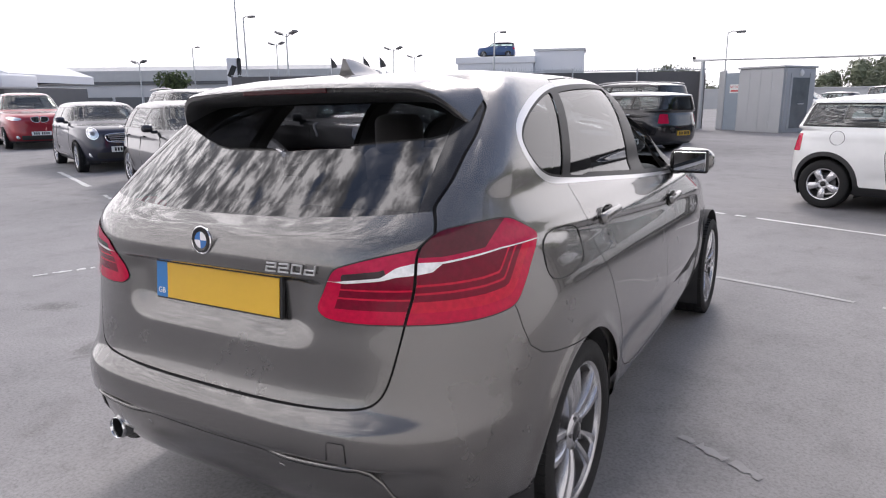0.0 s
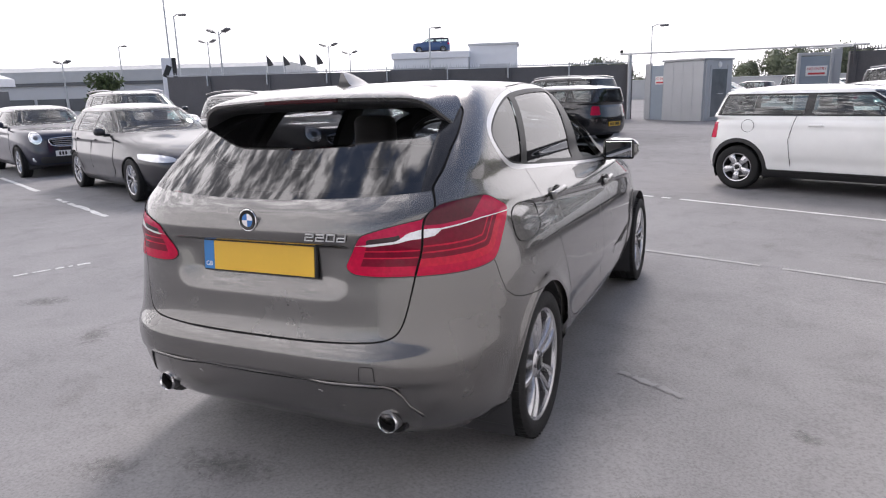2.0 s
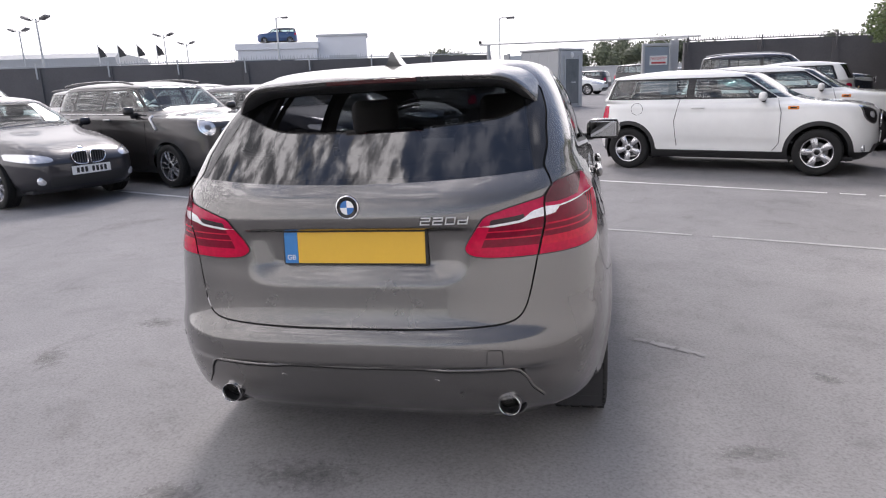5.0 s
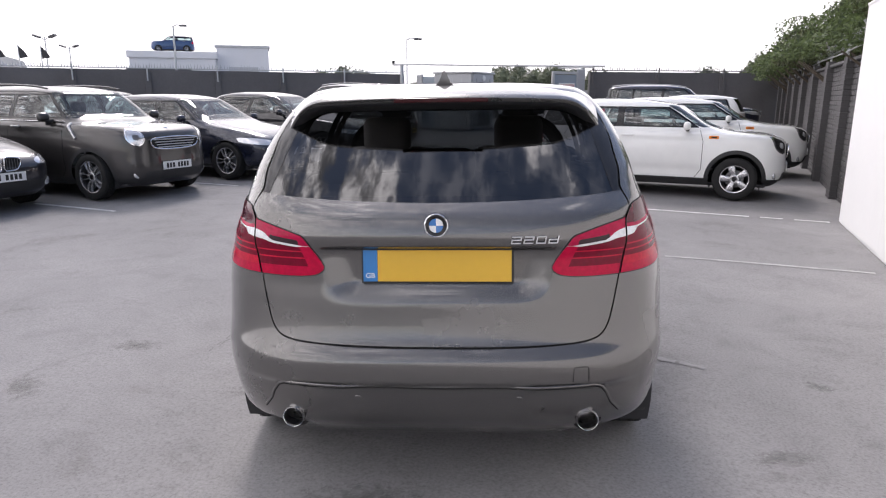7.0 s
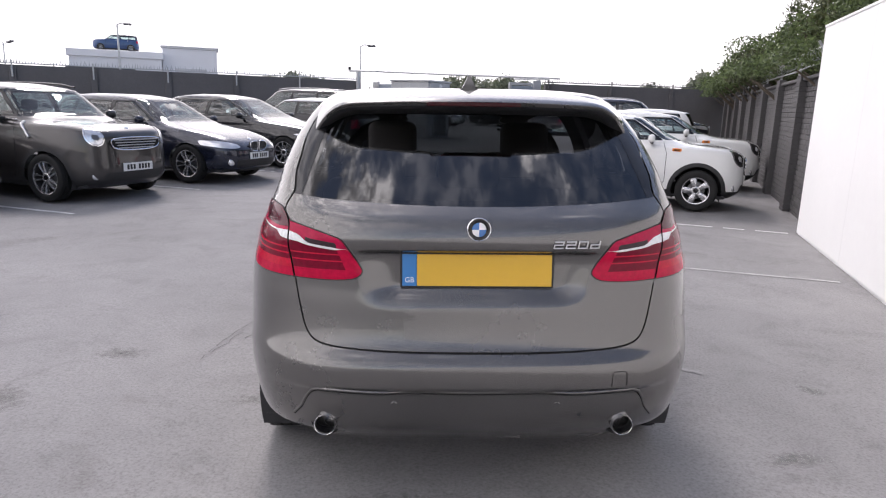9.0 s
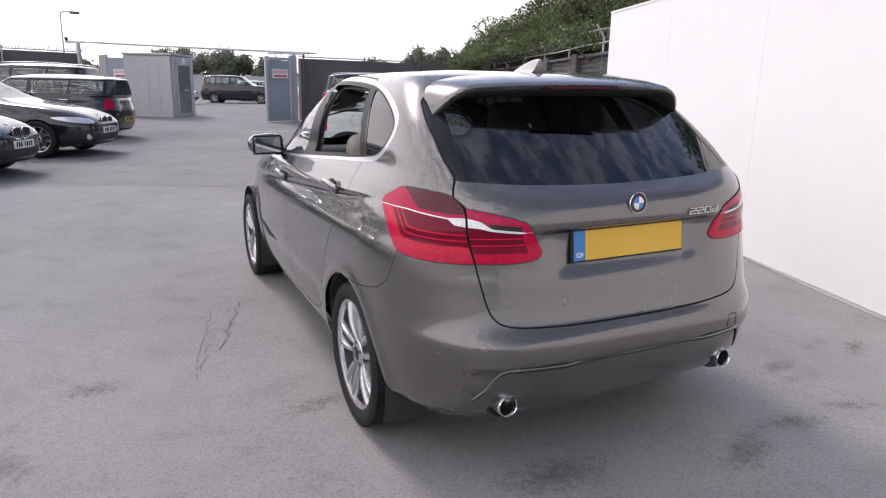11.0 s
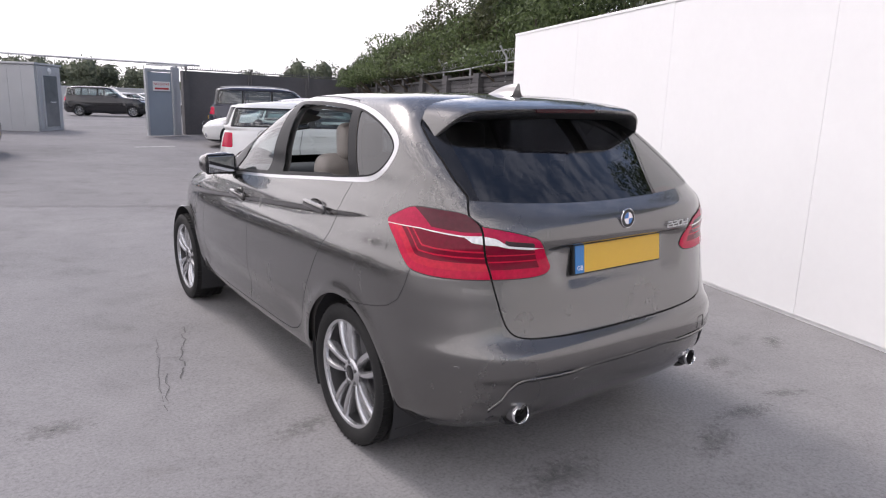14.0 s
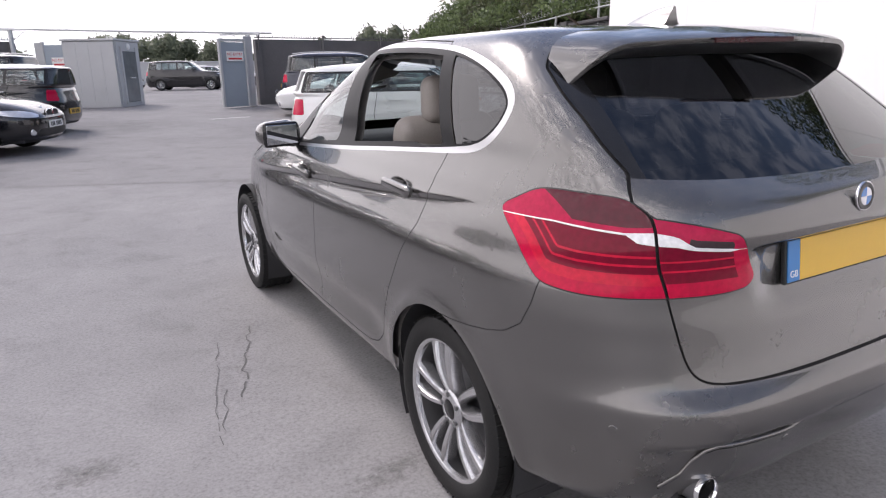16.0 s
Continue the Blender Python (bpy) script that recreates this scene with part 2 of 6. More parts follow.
me.from_pydata([(x, y, rise(x, y)) for y in ys for x in xs], [], [(j * len(xs) + i, j * len(xs) + i + 1, (j + 1) * len(xs) + i + 1, (j + 1) * len(xs) + i) for j in range(len(ys) - 1) for i in range(len(xs) - 1)])
me.materials.append(CONCRETE)
for q in me.polygons:
    q.use_smooth = True
ground = tagged(new("ground", me), "pale weathered concrete car park surface with stains", "ground", kind="structure")

# ---- surfaces of vehicles: stacked plan outlines, cut along drawn lines ----
def curve_through(xs, ys, x):
    """Shape-keeping cubic through the points (no overshoot)."""
    xs, ys, x = np.asarray(xs, float), np.asarray(ys, float), np.asarray(x, float)
    h = np.diff(xs)
    d = np.diff(ys) / h
    m = np.zeros(len(xs))
    m[0], m[-1] = d[0], d[-1]
    for i in range(1, len(xs) - 1):
        if d[i - 1] * d[i] > 0:
            w1, w2 = 2 * h[i] + h[i - 1], h[i] + 2 * h[i - 1]
            m[i] = (w1 + w2) / (w1 / d[i - 1] + w2 / d[i])
    k = np.clip(np.searchsorted(xs, x) - 1, 0, len(xs) - 2)
    t = np.clip((x - xs[k]) / h[k], 0, 1)
    return ((1 + 2 * t) * (1 - t) ** 2 * ys[k] + t * (1 - t) ** 2 * h[k] * m[k]
            + t * t * (3 - 2 * t) * ys[k + 1] + t * t * (t - 1) * h[k] * m[k + 1])


def rounded(points, rounds=2):
    """Closed outline with its corners cut round."""
    p = np.asarray(points, float)
    for _ in range(rounds):
        q = np.roll(p, -1, 0)
        p = np.stack([p * .75 + q * .25, p * .25 + q * .75], 1).reshape(-1, 2)
    return p


def inside_of(a, b, outline):
    """Signed distance of the points (a, b) to a closed outline, negative inside."""
    d = np.full(a.shape, 1e9)
    flip = np.zeros(a.shape, bool)
    n = len(outline)
    for i in range(n):
        (x0, y0), (x1, y1) = outline[i], outline[(i + 1) % n]
        ex, ey = x1 - x0, y1 - y0
        t = np.clip(((a - x0) * ex + (b - y0) * ey) / (ex * ex + ey * ey + 1e-12), 0, 1)
        d = np.minimum(d, (a - x0 - t * ex) ** 2 + (b - y0 - t * ey) ** 2)
        if y0 != y1:
            flip ^= ((y0 > b) != (y1 > b)) & (a < ex * (b - y0) / ey + x0)
    return np.sqrt(d) * np.where(flip, -1, 1)


def near_line(a, b, line):
    """Distance of the points (a, b) to an open line."""
    d = np.full(a.shape, 1e9)
    for (x0, y0), (x1, y1) in zip(line[:-1], line[1:]):
        ex, ey = x1 - x0, y1 - y0
        t = np.clip(((a - x0) * ex + (b - y0) * ey) / (ex * ex + ey * ey + 1e-12), 0, 1)
        d = np.minimum(d, (a - x0 - t * ex) ** 2 + (b - y0 - t * ey) ** 2)
    return np.sqrt(d)


def shell(rows, yc, ns_r, ns_f, nz, weights=(1.0, 1.0, .6, .25)):
    """Half of a body, x >= 0. rows: height, half width, rear end, front end, squareness of the rear and front corners."""
    rows = np.asarray(rows, float)
    step = np.sqrt(sum((np.diff(rows[:, c]) * w) ** 2 for c, w in enumerate(weights)))
    t = np.concatenate([[0], np.cumsum(step)])
    tt = np.linspace(0, t[-1], nz)
    z, w, yr, yf, nr, nf = (curve_through(t, rows[:, c], tt) for c in range(6))
    place, run = np.zeros((nz, ns_r + ns_f + 1, 3)), np.zeros((nz, ns_r + ns_f + 1))
    th = np.linspace(0, math.pi / 2, 400)
    for i in range(nz):
        c, s = np.cos(th), np.sin(th)
        xr, ya = w[i] * s ** (2 / nr[i]), yc - (yc - yr[i]) * c ** (2 / nr[i])
        xf, yb = w[i] * c ** (2 / nf[i]), yc + (yf[i] - yc) * s ** (2 / nf[i])
        lr = np.concatenate([[0], np.cumsum(np.hypot(np.diff(xr), np.diff(ya)))])
        lf = np.concatenate([[0], np.cumsum(np.hypot(np.diff(xf), np.diff(yb)))])
        ur, uf = np.linspace(0, lr[-1], ns_r + 1), np.linspace(0, lf[-1], ns_f + 1)[1:]
        place[i, :, 0] = np.concatenate([np.interp(ur, lr, xr), np.interp(uf, lf, xf)])
        place[i, :, 1] = np.concatenate([np.interp(ur, lr, ya), np.interp(uf, lf, yb)])
        place[i, :, 2] = z[i]
        run[i] = np.concatenate([ur, lr[-1] + uf])
    return place, run


class Skin:
    """A surface whose faces carry tags and can be cut along the zero line of any function of the place."""

    def __init__(self, place, run):
        nz, ns, _ = place.shape
        self.co = [tuple(p) for p in place.reshape(-1, 3)]
        self.run = list(run.reshape(-1))
        self.faces = [(i * ns + j, i * ns + j + 1, (i + 1) * ns + j + 1, (i + 1) * ns + j) for i in range(nz - 1) for j in range(ns - 1)]
        self.tags = ["body"] * len(self.faces)
        dz = np.gradient(place, axis=0)
        ds = np.gradient(place, axis=1)
        n = np.cross(ds, dz)
        n /= np.linalg.norm(n, axis=2, keepdims=True) + 1e-9
        n[-3:] = (0, 0, 1)
        n[:, 0, 0] = 0
        n[:, -1, 0] = 0
        self.normal = [tuple(v) for v in n.reshape(-1, 3)]

    def cut(self, phi, name, tags=None):
        """Faces where phi(x, y, z, run) < 0 take the tag name; those on the line are divided."""
        co = np.array(self.co)
        val = phi(co[:, 0], co[:, 1], co[:, 2], np.array(self.run))
        val = np.where(np.abs(val) < 1e-5, 1e-5, val)
        neg = val < 0
        faces, kinds, cache = [], [], {}
        for f, k in zip(self.faces, self.tags):
            if tags is not None and k not in tags:
                faces.append(f), kinds.append(k)
                continue
            c = sum(1 for v in f if neg[v])
            if c == 0 or c == len(f):
                faces.append(f), kinds.append(name if c else k)
                continue
            a, b = [], []
            for i, v in enumerate(f):
                w = f[(i + 1) % len(f)]
                (a if neg[v] else b).append(v)
                if neg[v] != neg[w]:
                    key = (v, w) if v < w else (w, v)
                    m = cache.get(key)
                    if m is None:
                        p, q = key
                        t = val[p] / (val[p] - val[q])
                        m = cache[key] = len(self.co)
                        self.co.append(tuple(x + (y - x) * t for x, y in zip(self.co[p], self.co[q])))
                        self.normal.append(tuple(x + (y - x) * t for x, y in zip(self.normal[p], self.normal[q])))
                        self.run.append(self.run[p] + (self.run[q] - self.run[p]) * t)
                    a.append(m), b.append(m)
            for part_face, kind in ((a, name), (b, k)):
                if len(part_face) > 2:
                    faces.append(tuple(part_face)), kinds.append(kind)
        self.faces, self.tags = faces, kinds

    def drop(self, *names):
        keep = [i for i, k in enumerate(self.tags) if k not in names]
        self.faces, self.tags = [self.faces[i] for i in keep], [self.tags[i] for i in keep]

    def take(self, names, sides=(1, -1), push=0.0):
        """Places, faces and normals of the faces with these tags, on one or both sides; push: metres along the normal."""
        names = (names,) if isinstance(names, str) else names
        used, vs, ns, fs = {}, [], [], []
        for f, k in zip(self.faces, self.tags):
            if k not in names:
                continue
            for side in sides:
                g = []
                for v in f:
                    key = (v, side)
                    if key not in used:
                        used[key] = len(vs)
                        p, n = self.co[v], self.normal[v]
                        vs.append((side * (p[0] + push * n[0]), p[1] + push * n[1], p[2] + push * n[2]))
                        ns.append((side * n[0], n[1], n[2]))
                    g.append(used[key])
                fs.append(g if side > 0 else g[::-1])
        return vs, fs, ns


def mesh_of(name, vs, fs, ns=None):
    me = bpy.data.meshes.new(name)
    me.from_pydata([tuple(map(float, v)) for v in vs], [], [list(f) for f in fs])
    me.update()
    for p in me.polygons:
        p.use_smooth = True
    if ns is not None and len(fs):
        me.normals_split_custom_set_from_vertices([tuple(map(float, n)) for n in ns])
    return me


def piece(name, vs, fs, material, parent, ns=None, label=""):
    """One mesh object from places and faces, under a thing or a part."""
    me = mesh_of(name, vs, fs, ns)
    me.materials.append(material)
    ob = new(name, me)
    ob.parent = parent
    return tagged(ob, label)


def part(name, bm, material, parent, label="", smooth=None):
    """One mesh object from a bmesh, under a thing or a part. smooth: the angle in degrees under which edges look round."""
    bmesh.ops.recalc_face_normals(bm, faces=bm.faces)
    if smooth:
        for f in bm.faces:
            f.smooth = True
        for e in bm.edges:
            e.smooth = e.calc_face_angle(0) < radians(smooth)
    me = bpy.data.meshes.new(name)
    bm.to_mesh(me)
    bm.free()
    me.materials.append(material)
    ob = new(name, me)
    if parent:
        ob.parent = parent
    return tagged(ob, label)

# height, half width, rear end, front end, squareness of rear and front corners
TOURER = [
    (0.235, 0.79, -0.64, 3.3, 4.6, 4), (0.28, 0.835, -0.7, 3.4, 4.5, 4), (0.32, 0.872, -0.755, 3.46, 4.4, 4), (0.37, 0.884, -0.79, 3.48, 4.3, 4),
    (0.44, 0.894, -0.815, 3.5, 4.3, 4), (0.495, 0.9, -0.826, 3.51, 4.3, 4), (0.515, 0.902, -0.829, 3.51, 4.3, 4), (0.565, 0.904, -0.831, 3.51, 4.3, 4),
    (0.6, 0.904, -0.828, 3.51, 4.3, 4), (0.62, 0.903, -0.822, 3.51, 4.3, 4), (0.64, 0.903, -0.810, 3.5, 4.3, 4), (0.7, 0.902, -0.79, 3.5, 4.3, 4),
    (0.8, 0.901, -0.776, 3.46, 4.2, 4), (0.88, 0.893, -0.766, 3.38, 4.2, 4), (0.95, 0.873, -0.764, 3.15, 4.2, 4.2), (0.995, 0.861, -0.773, 2.9, 4.2, 4.5),
    (1.03, 0.85, -0.78, 2.65, 4.1, 5), (1.07, 0.828, -0.772, 2.42, 4.2, 5), (1.1, 0.815, -0.752, 2.3, 4.5, 5), (1.13, 0.797, -0.705, 2.22, 5.2, 5),
    (1.16, 0.781, -0.65, 2.14, 6, 5), (1.18, 0.772, -0.618, 2.1, 6.5, 5), (1.25, 0.757, -0.522, 1.92, 7, 5), (1.34, 0.728, -0.4, 1.69, 7, 5),
    (1.42, 0.692, -0.288, 1.5, 6.5, 5), (1.48, 0.652, -0.205, 1.36, 6, 5), (1.515, 0.62, -0.155, 1.27, 5, 5), (1.537, 0.585, -0.11, 1.18, 4.5, 4.5),
    (1.553, 0.5, -0.02, 1.02, 4, 4), (1.563, 0.36, 0.12, 0.82, 3.5, 3.5), (1.568, 0.18, 0.28, 0.62, 3, 3), (1.569, 0.002, 0.42, 0.43, 3, 3)]

# ---- small shapes ----


def lathe(profile, n=48, start=0.0, turn=2 * math.pi):
    """A bmesh turned round the x axis from (radius, x) pairs."""
    bm = bmesh.new()
    closed = abs(turn - 2 * math.pi) < 1e-6
    m = n if closed else n + 1
    rings = []
    for i in range(m):
        a = start + turn * i / n
        rings.append([bm.verts.new((x, r * math.cos(a), r * math.sin(a))) for r, x in profile])
    for i in range(n):
        a, b = rings[i], rings[(i + 1) % m]
        for j in range(len(profile) - 1):
            vs = (a[j], a[j + 1], b[j + 1], b[j])
            bm.faces.new(vs)
    bmesh.ops.remove_doubles(bm, verts=bm.verts, dist=1e-5)
    return bm


def brick(size, at=(0, 0, 0), bevel=0.0, segments=2, turn=None):
    """A bevelled block as a bmesh."""
    bm = bmesh.new()
    bmesh.ops.create_cube(bm, size=1)
    for v in bm.verts:
        v.co = Vector((v.co.x * size[0], v.co.y * size[1], v.co.z * size[2]))
    if bevel:
        bmesh.ops.bevel(bm, geom=bm.edges[:], offset=min(bevel, min(size) * 0.49), segments=segments, affect="EDGES", profile=0.5)
    m = Matrix.Translation(at)
    if turn is not None:
        m = m @ turn.to_4x4()
    bm.transform(m)
    return bm


def joined(*bms):
    out = bmesh.new()
    for b in bms:
        me = bpy.data.meshes.new("tmp")
        b.to_mesh(me)
        out.from_mesh(me)
        b.free()
        bpy.data.meshes.remove(me)
    return out


def prism(outline, depth, axis="y", at=0.0, bevel=0.0):
    """A plate of a closed outline. axis 'y': outline in (x, z); 'x': in (y, z); 'z': in (x, y)."""
    bm = bmesh.new()
    put = {"y": lambda a, b, d: (a, d, b), "x": lambda a, b, d: (d, a, b), "z": lambda a, b, d: (a, b, d)}[axis]
    lo = [bm.verts.new(put(a, b, at)) for a, b in outline]
    hi = [bm.verts.new(put(a, b, at + depth)) for a, b in outline]
    bm.faces.new(lo[::-1])
    bm.faces.new(hi)
    n = len(lo)
    for i in range(n):
        bm.faces.new((lo[i], lo[(i + 1) % n], hi[(i + 1) % n], hi[i]))
    if bevel:
        bmesh.ops.bevel(bm, geom=bm.edges[:], offset=bevel, segments=2, affect="EDGES", profile=0.5)
    return bm


def lettering(name, text, height, material_, parent, m, depth=0.002, shear=0.0, wide=1.0):
    cu = bpy.data.curves.new("letters", "FONT")
    cu.body, cu.size, cu.extrude, cu.shear, cu.align_x, cu.align_y = text, height / 0.7, depth, shear, "CENTER", "CENTER"
    tmp = new("letters", cu)
    me = bpy.data.meshes.new_from_object(tmp.evaluated_get(bpy.context.evaluated_depsgraph_get()))
    bpy.data.objects.remove(tmp)
    me.transform(m @ Matrix.Diagonal((wide, 1, 1, 1)))
    me.materials.clear()
    me.materials.append(material_)
    ob = new(name, me)
    ob.parent = parent
    return ob


def tube(points, r, n=8):
    """A round bar along a line of points, as a bmesh."""
    bm = bmesh.new()
    pts = [Vector(p) for p in points]
    rings = []
    for i, p in enumerate(pts):
        d = (pts[min(i + 1, len(pts) - 1)] - pts[max(i - 1, 0)]).normalized()
        a = d.cross(Vector((0, 0, 1)) if abs(d.z) < 0.9 else Vector((1, 0, 0))).normalized()
        b = d.cross(a)
        rad = r[i] if isinstance(r, (list, tuple)) else r
        rings.append([bm.verts.new(p + a * rad * math.cos(2 * math.pi * k / n) + b * rad * math.sin(2 * math.pi * k / n)) for k in range(n)])
    for q, w in zip(rings[:-1], rings[1:]):
        for k in range(n):
            bm.faces.new((q[k], q[(k + 1) % n], w[(k + 1) % n], w[k]))
    bm.faces.new(rings[0][::-1])
    bm.faces.new(rings[-1])
    return bm


def spoke(r0, r1, a0, a1, w0, w1, x0, x1, thick):
    """One wheel spoke from the hub to the rim, outer face at x0 then x1."""
    bm = bmesh.new()
    steps = 6
    rows = []
    for i in range(steps + 1):
        t = i / steps
        r, a = r0 + (r1 - r0) * t, a0 + (a1 - a0) * t
        w = w0 + (w1 - w0) * t
        x = x0 + (x1 - x0) * t + 0.012 * math.sin(math.pi * t)
        er, ea = Vector((0, math.cos(a), math.sin(a))), Vector((0, -math.sin(a), math.cos(a)))
        rows.append([bm.verts.new(er * r + ea * s * w + Vector((x - d, 0, 0))) for s, d in ((-.5, .012), (-.28, 0), (.28, 0), (.5, .012), (.5, thick), (-.5, thick))])
    for p, q in zip(rows[:-1], rows[1:]):
        for k in range(6):
            bm.faces.new((p[k], p[(k + 1) % 6], q[(k + 1) % 6], q[k]))
    return bm


def wheel_meshes(tyre_r, rim_r, width, style):
    """Meshes of one wheel, its outer face towards +x, hub at the origin: (name, mesh, label)."""
    out = []

    def keep(name, bm, mat, label="", smooth=40):
        ob = part(name, bm, mat, None, label, smooth)
        out.append((name, ob.data, label))
        bpy.data.objects.remove(ob)

    h = width / 2
    sw = tyre_r - rim_r
    tread = [(tyre_r - 0.004, h * .80), (tyre_r, h * .62)]
    for g in (.45, .05, -.4):
        tread += [(tyre_r, h * (g + .06)), (tyre_r - .008, h * (g + .04)), (tyre_r - .008, h * (g - .04)), (tyre_r, h * (g - .06))]
    prof = [(rim_r - .006, h * .84), (rim_r + .004, h * .93), (rim_r + sw * .25, h * 1.0), (rim_r + sw * .5, h * 1.03), (rim_r + sw * .75, h * .99), (rim_r + sw * .92, h * .90)] + tread
    prof += [(tyre_r, -h * .62), (tyre_r - .004, -h * .80), (rim_r + sw * .6, -h * 1.02), (rim_r, -h * .85)]
    tyre = lathe(prof, 72)
    blocks = []
    for i in range(60):
        a = 2 * math.pi * i / 60
        for x in (h * .80, -h * .80):
            blocks.append(brick((h * .26, .0022 * tyre_r / .32, .006), (x, (tyre_r - .002) * math.cos(a), (tyre_r - .002) * math.sin(a)), turn=Euler((a + math.pi / 2, 0, 0)).to_matrix()))
    keep("tyre", joined(tyre, *blocks), RUBBER)
    # inner rim coloured nearly black, as the shade behind the spokes
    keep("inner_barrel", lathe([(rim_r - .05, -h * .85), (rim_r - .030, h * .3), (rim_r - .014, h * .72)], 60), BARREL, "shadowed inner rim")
    keep("rim", lathe([(rim_r - .014, h * .70), (rim_r - .011, h * .84), (rim_r - .002, h * .90), (rim_r + .006, h * .91), (rim_r + .006, h * .84)], 72), ALLOY)
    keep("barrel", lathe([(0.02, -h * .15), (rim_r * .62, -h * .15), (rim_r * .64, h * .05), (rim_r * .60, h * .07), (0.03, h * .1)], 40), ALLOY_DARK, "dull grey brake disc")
    bits = []
    if style == "double":
        for i in range(5):
            c = 2 * math.pi * i / 5 + math.pi / 2
            for s in (-1, 1):
                bits.append(spoke(.045, rim_r - .012, c + s * .30, c + s * .19, .020, .036, h * .66, h * .84, .05))
    elif style == "five":
        for i in range(5):
            c = 2 * math.pi * i / 5 + math.pi / 2
            bits.append(spoke(.045, rim_r - .012, c, c, .060, .095, h * .72, h * .80, .04))
    elif style == "ten":
        for i in range(10):
            c = 2 * math.pi * i / 10
            bits.append(spoke(.045, rim_r - .012, c, c, .022, .034, h * .72, h * .80, .04))
    else:
        for i in range(7):
            c = 2 * math.pi * i / 7
            for s in (-1, 1):
                bits.append(spoke(.045, rim_r - .012, c + s * .08, c + s * .17, .022, .026, h * .72, h * .80, .04))
    bits.append(lathe([(0.062, h * .45), (0.066, h * .70), (0.055, h * .78), (0.036, h * .80), (0.034, h * .78)], 32))
    hub = bits.pop()
    for b in bits:
        keep("spoke", b, ALLOY, smooth=50)
    keep("hub", hub, ALLOY, smooth=50)
    bolts = [lathe([(0, h * .82), (.009, h * .82), (.009, h * .7)], 8) for _ in range(5)]
    for i, b in enumerate(bolts):
        a = 2 * math.pi * i / 5 + .3
        b.transform(Matrix.Translation((0, .051 * math.cos(a), .051 * math.sin(a))))
    for b in bolts:
        if style == "double":
            keep("wheel_bolt", b, ALLOY_DARK)
    keep("hub_cap", lathe([(0, h * .83), (.028, h * .825), (.033, h * .80), (.033, h * .74)], 28), BLACK_GLOSS, "round hub cap")
    return out


def put_wheel(meshes, parent, m):
    hub = new("wheel")
    hub.parent = parent
    hub.matrix_local = m
    for name, me, label in meshes:
        ob = new(name, me)
        ob.parent = hub
        tagged(ob, label)
    return hub


def roundel(name, parent, m, r=0.041):
    """A round badge: dark ring with bright rims round blue and white quarters."""
    base = part(name, lathe([(0, 0), (r, 0), (r, .004), (r * .94, .006), (r * .9, .0055)], 40), CHROME, parent, "round blue, white and black badge", 40)
    base.matrix_local = m
    part("ring", lathe([(r * .91, .005), (r * .90, .0066), (r * .62, .0072), (r * .60, .0066)], 40), BLACK_GLOSS, base, "", 40)
    for q in range(4):
        bm = lathe([(0, .0078), (r * .58, .0072), (r * .6, .006)], 10, q * math.pi / 2, math.pi / 2)
        part("quarter", bm, BLUE if q % 2 else WHITE, base, "", 40)
    return base


def seat(parent, x, y, cloth, headrest_z=1.28, base_z=.62, name="front_seat"):
    root = part(name, brick((.50, .50, .16), (x, y + .22, base_z - .06), .06, 3), cloth, parent, "", 60)
    back = brick((.50, .14, .66), (0, 0, .30), .07, 4)
    back.transform(Matrix.Translation((x, y - .04, base_z - .02)) @ Matrix.Rotation(radians(14), 4, "X"))
    part("backrest", back, cloth, root, "", 60)
    hr = brick((.27, .11, .20), (x, y - .22, headrest_z), .05, 4)
    part("headrest", hr, cloth, root, "", 60)
    for s in (-1, 1):
        part("headrest_post", tube([(x + s * .06, y - .20, headrest_z - .16), (x + s * .06, y - .215, headrest_z - .06)], .006), CHROME, root)
    return root


# ---- the bronze-grey compact people carrier in the middle ----
LEAN = 0.0175
tourer = tagged(new("family_car"), "bronze-grey metallic five-door family car with yellow rear plate", "car")
tourer.matrix_world = pose(0, 0, 0, 0, -math.degrees(LEAN), 0)
P, R = shell(TOURER, .24, 120, 120, 190)
X_, Y_, Z_ = P[..., 0].copy(), P[..., 1].copy(), P[..., 2].copy()


def smooth01(a, lo, hi):
    t = np.clip((a - lo) / (hi - lo), 0, 1)
    return t * t * (3 - 2 * t)


# shoulder crease along the flanks, fading out at the lamps
zc = np.clip(1.052 - .070 * Y_, .86, 1.07)
under = np.where(Z_ < zc, np.exp(-np.clip(zc - Z_, 0, 9) / .085) * (1 - np.exp(-np.clip(zc - Z_, 0, 9) / .016)), 0)
P[..., 0] -= .020 * under * smooth01(Y_, -.30, .05) * (1 - smooth01(Y_, 2.4, 3.0)) * (X_ > .5)
# lower flank: hollow over the sill
P[..., 0] -= .016 * np.exp(-((Z_ - .47) / .07) ** 2) * smooth01(Y_, .35, .6) * (1 - smooth01(Y_, 2.0, 2.3)) * (X_ > .5)
# recess round the number plate with a sharp upper lip and a sloping shelf below
deep = smooth01(Z_, .795, .868) * (1 - smooth01(Z_, .984, .999)) * (1 - smooth01(X_ + .28 * (.99 - Z_), .315, .455))
P[..., 1] += .032 * deep * (Y_ < -.5)
# bumper shelf across the back, dying away round the corners
shelf = smooth01(Z_, .502, .520) * (1 - smooth01(Z_, .618, .655)) * (1 - smooth01(R, .52, .84))
P[..., 1] -= .024 * shelf * (Y_ < 0)
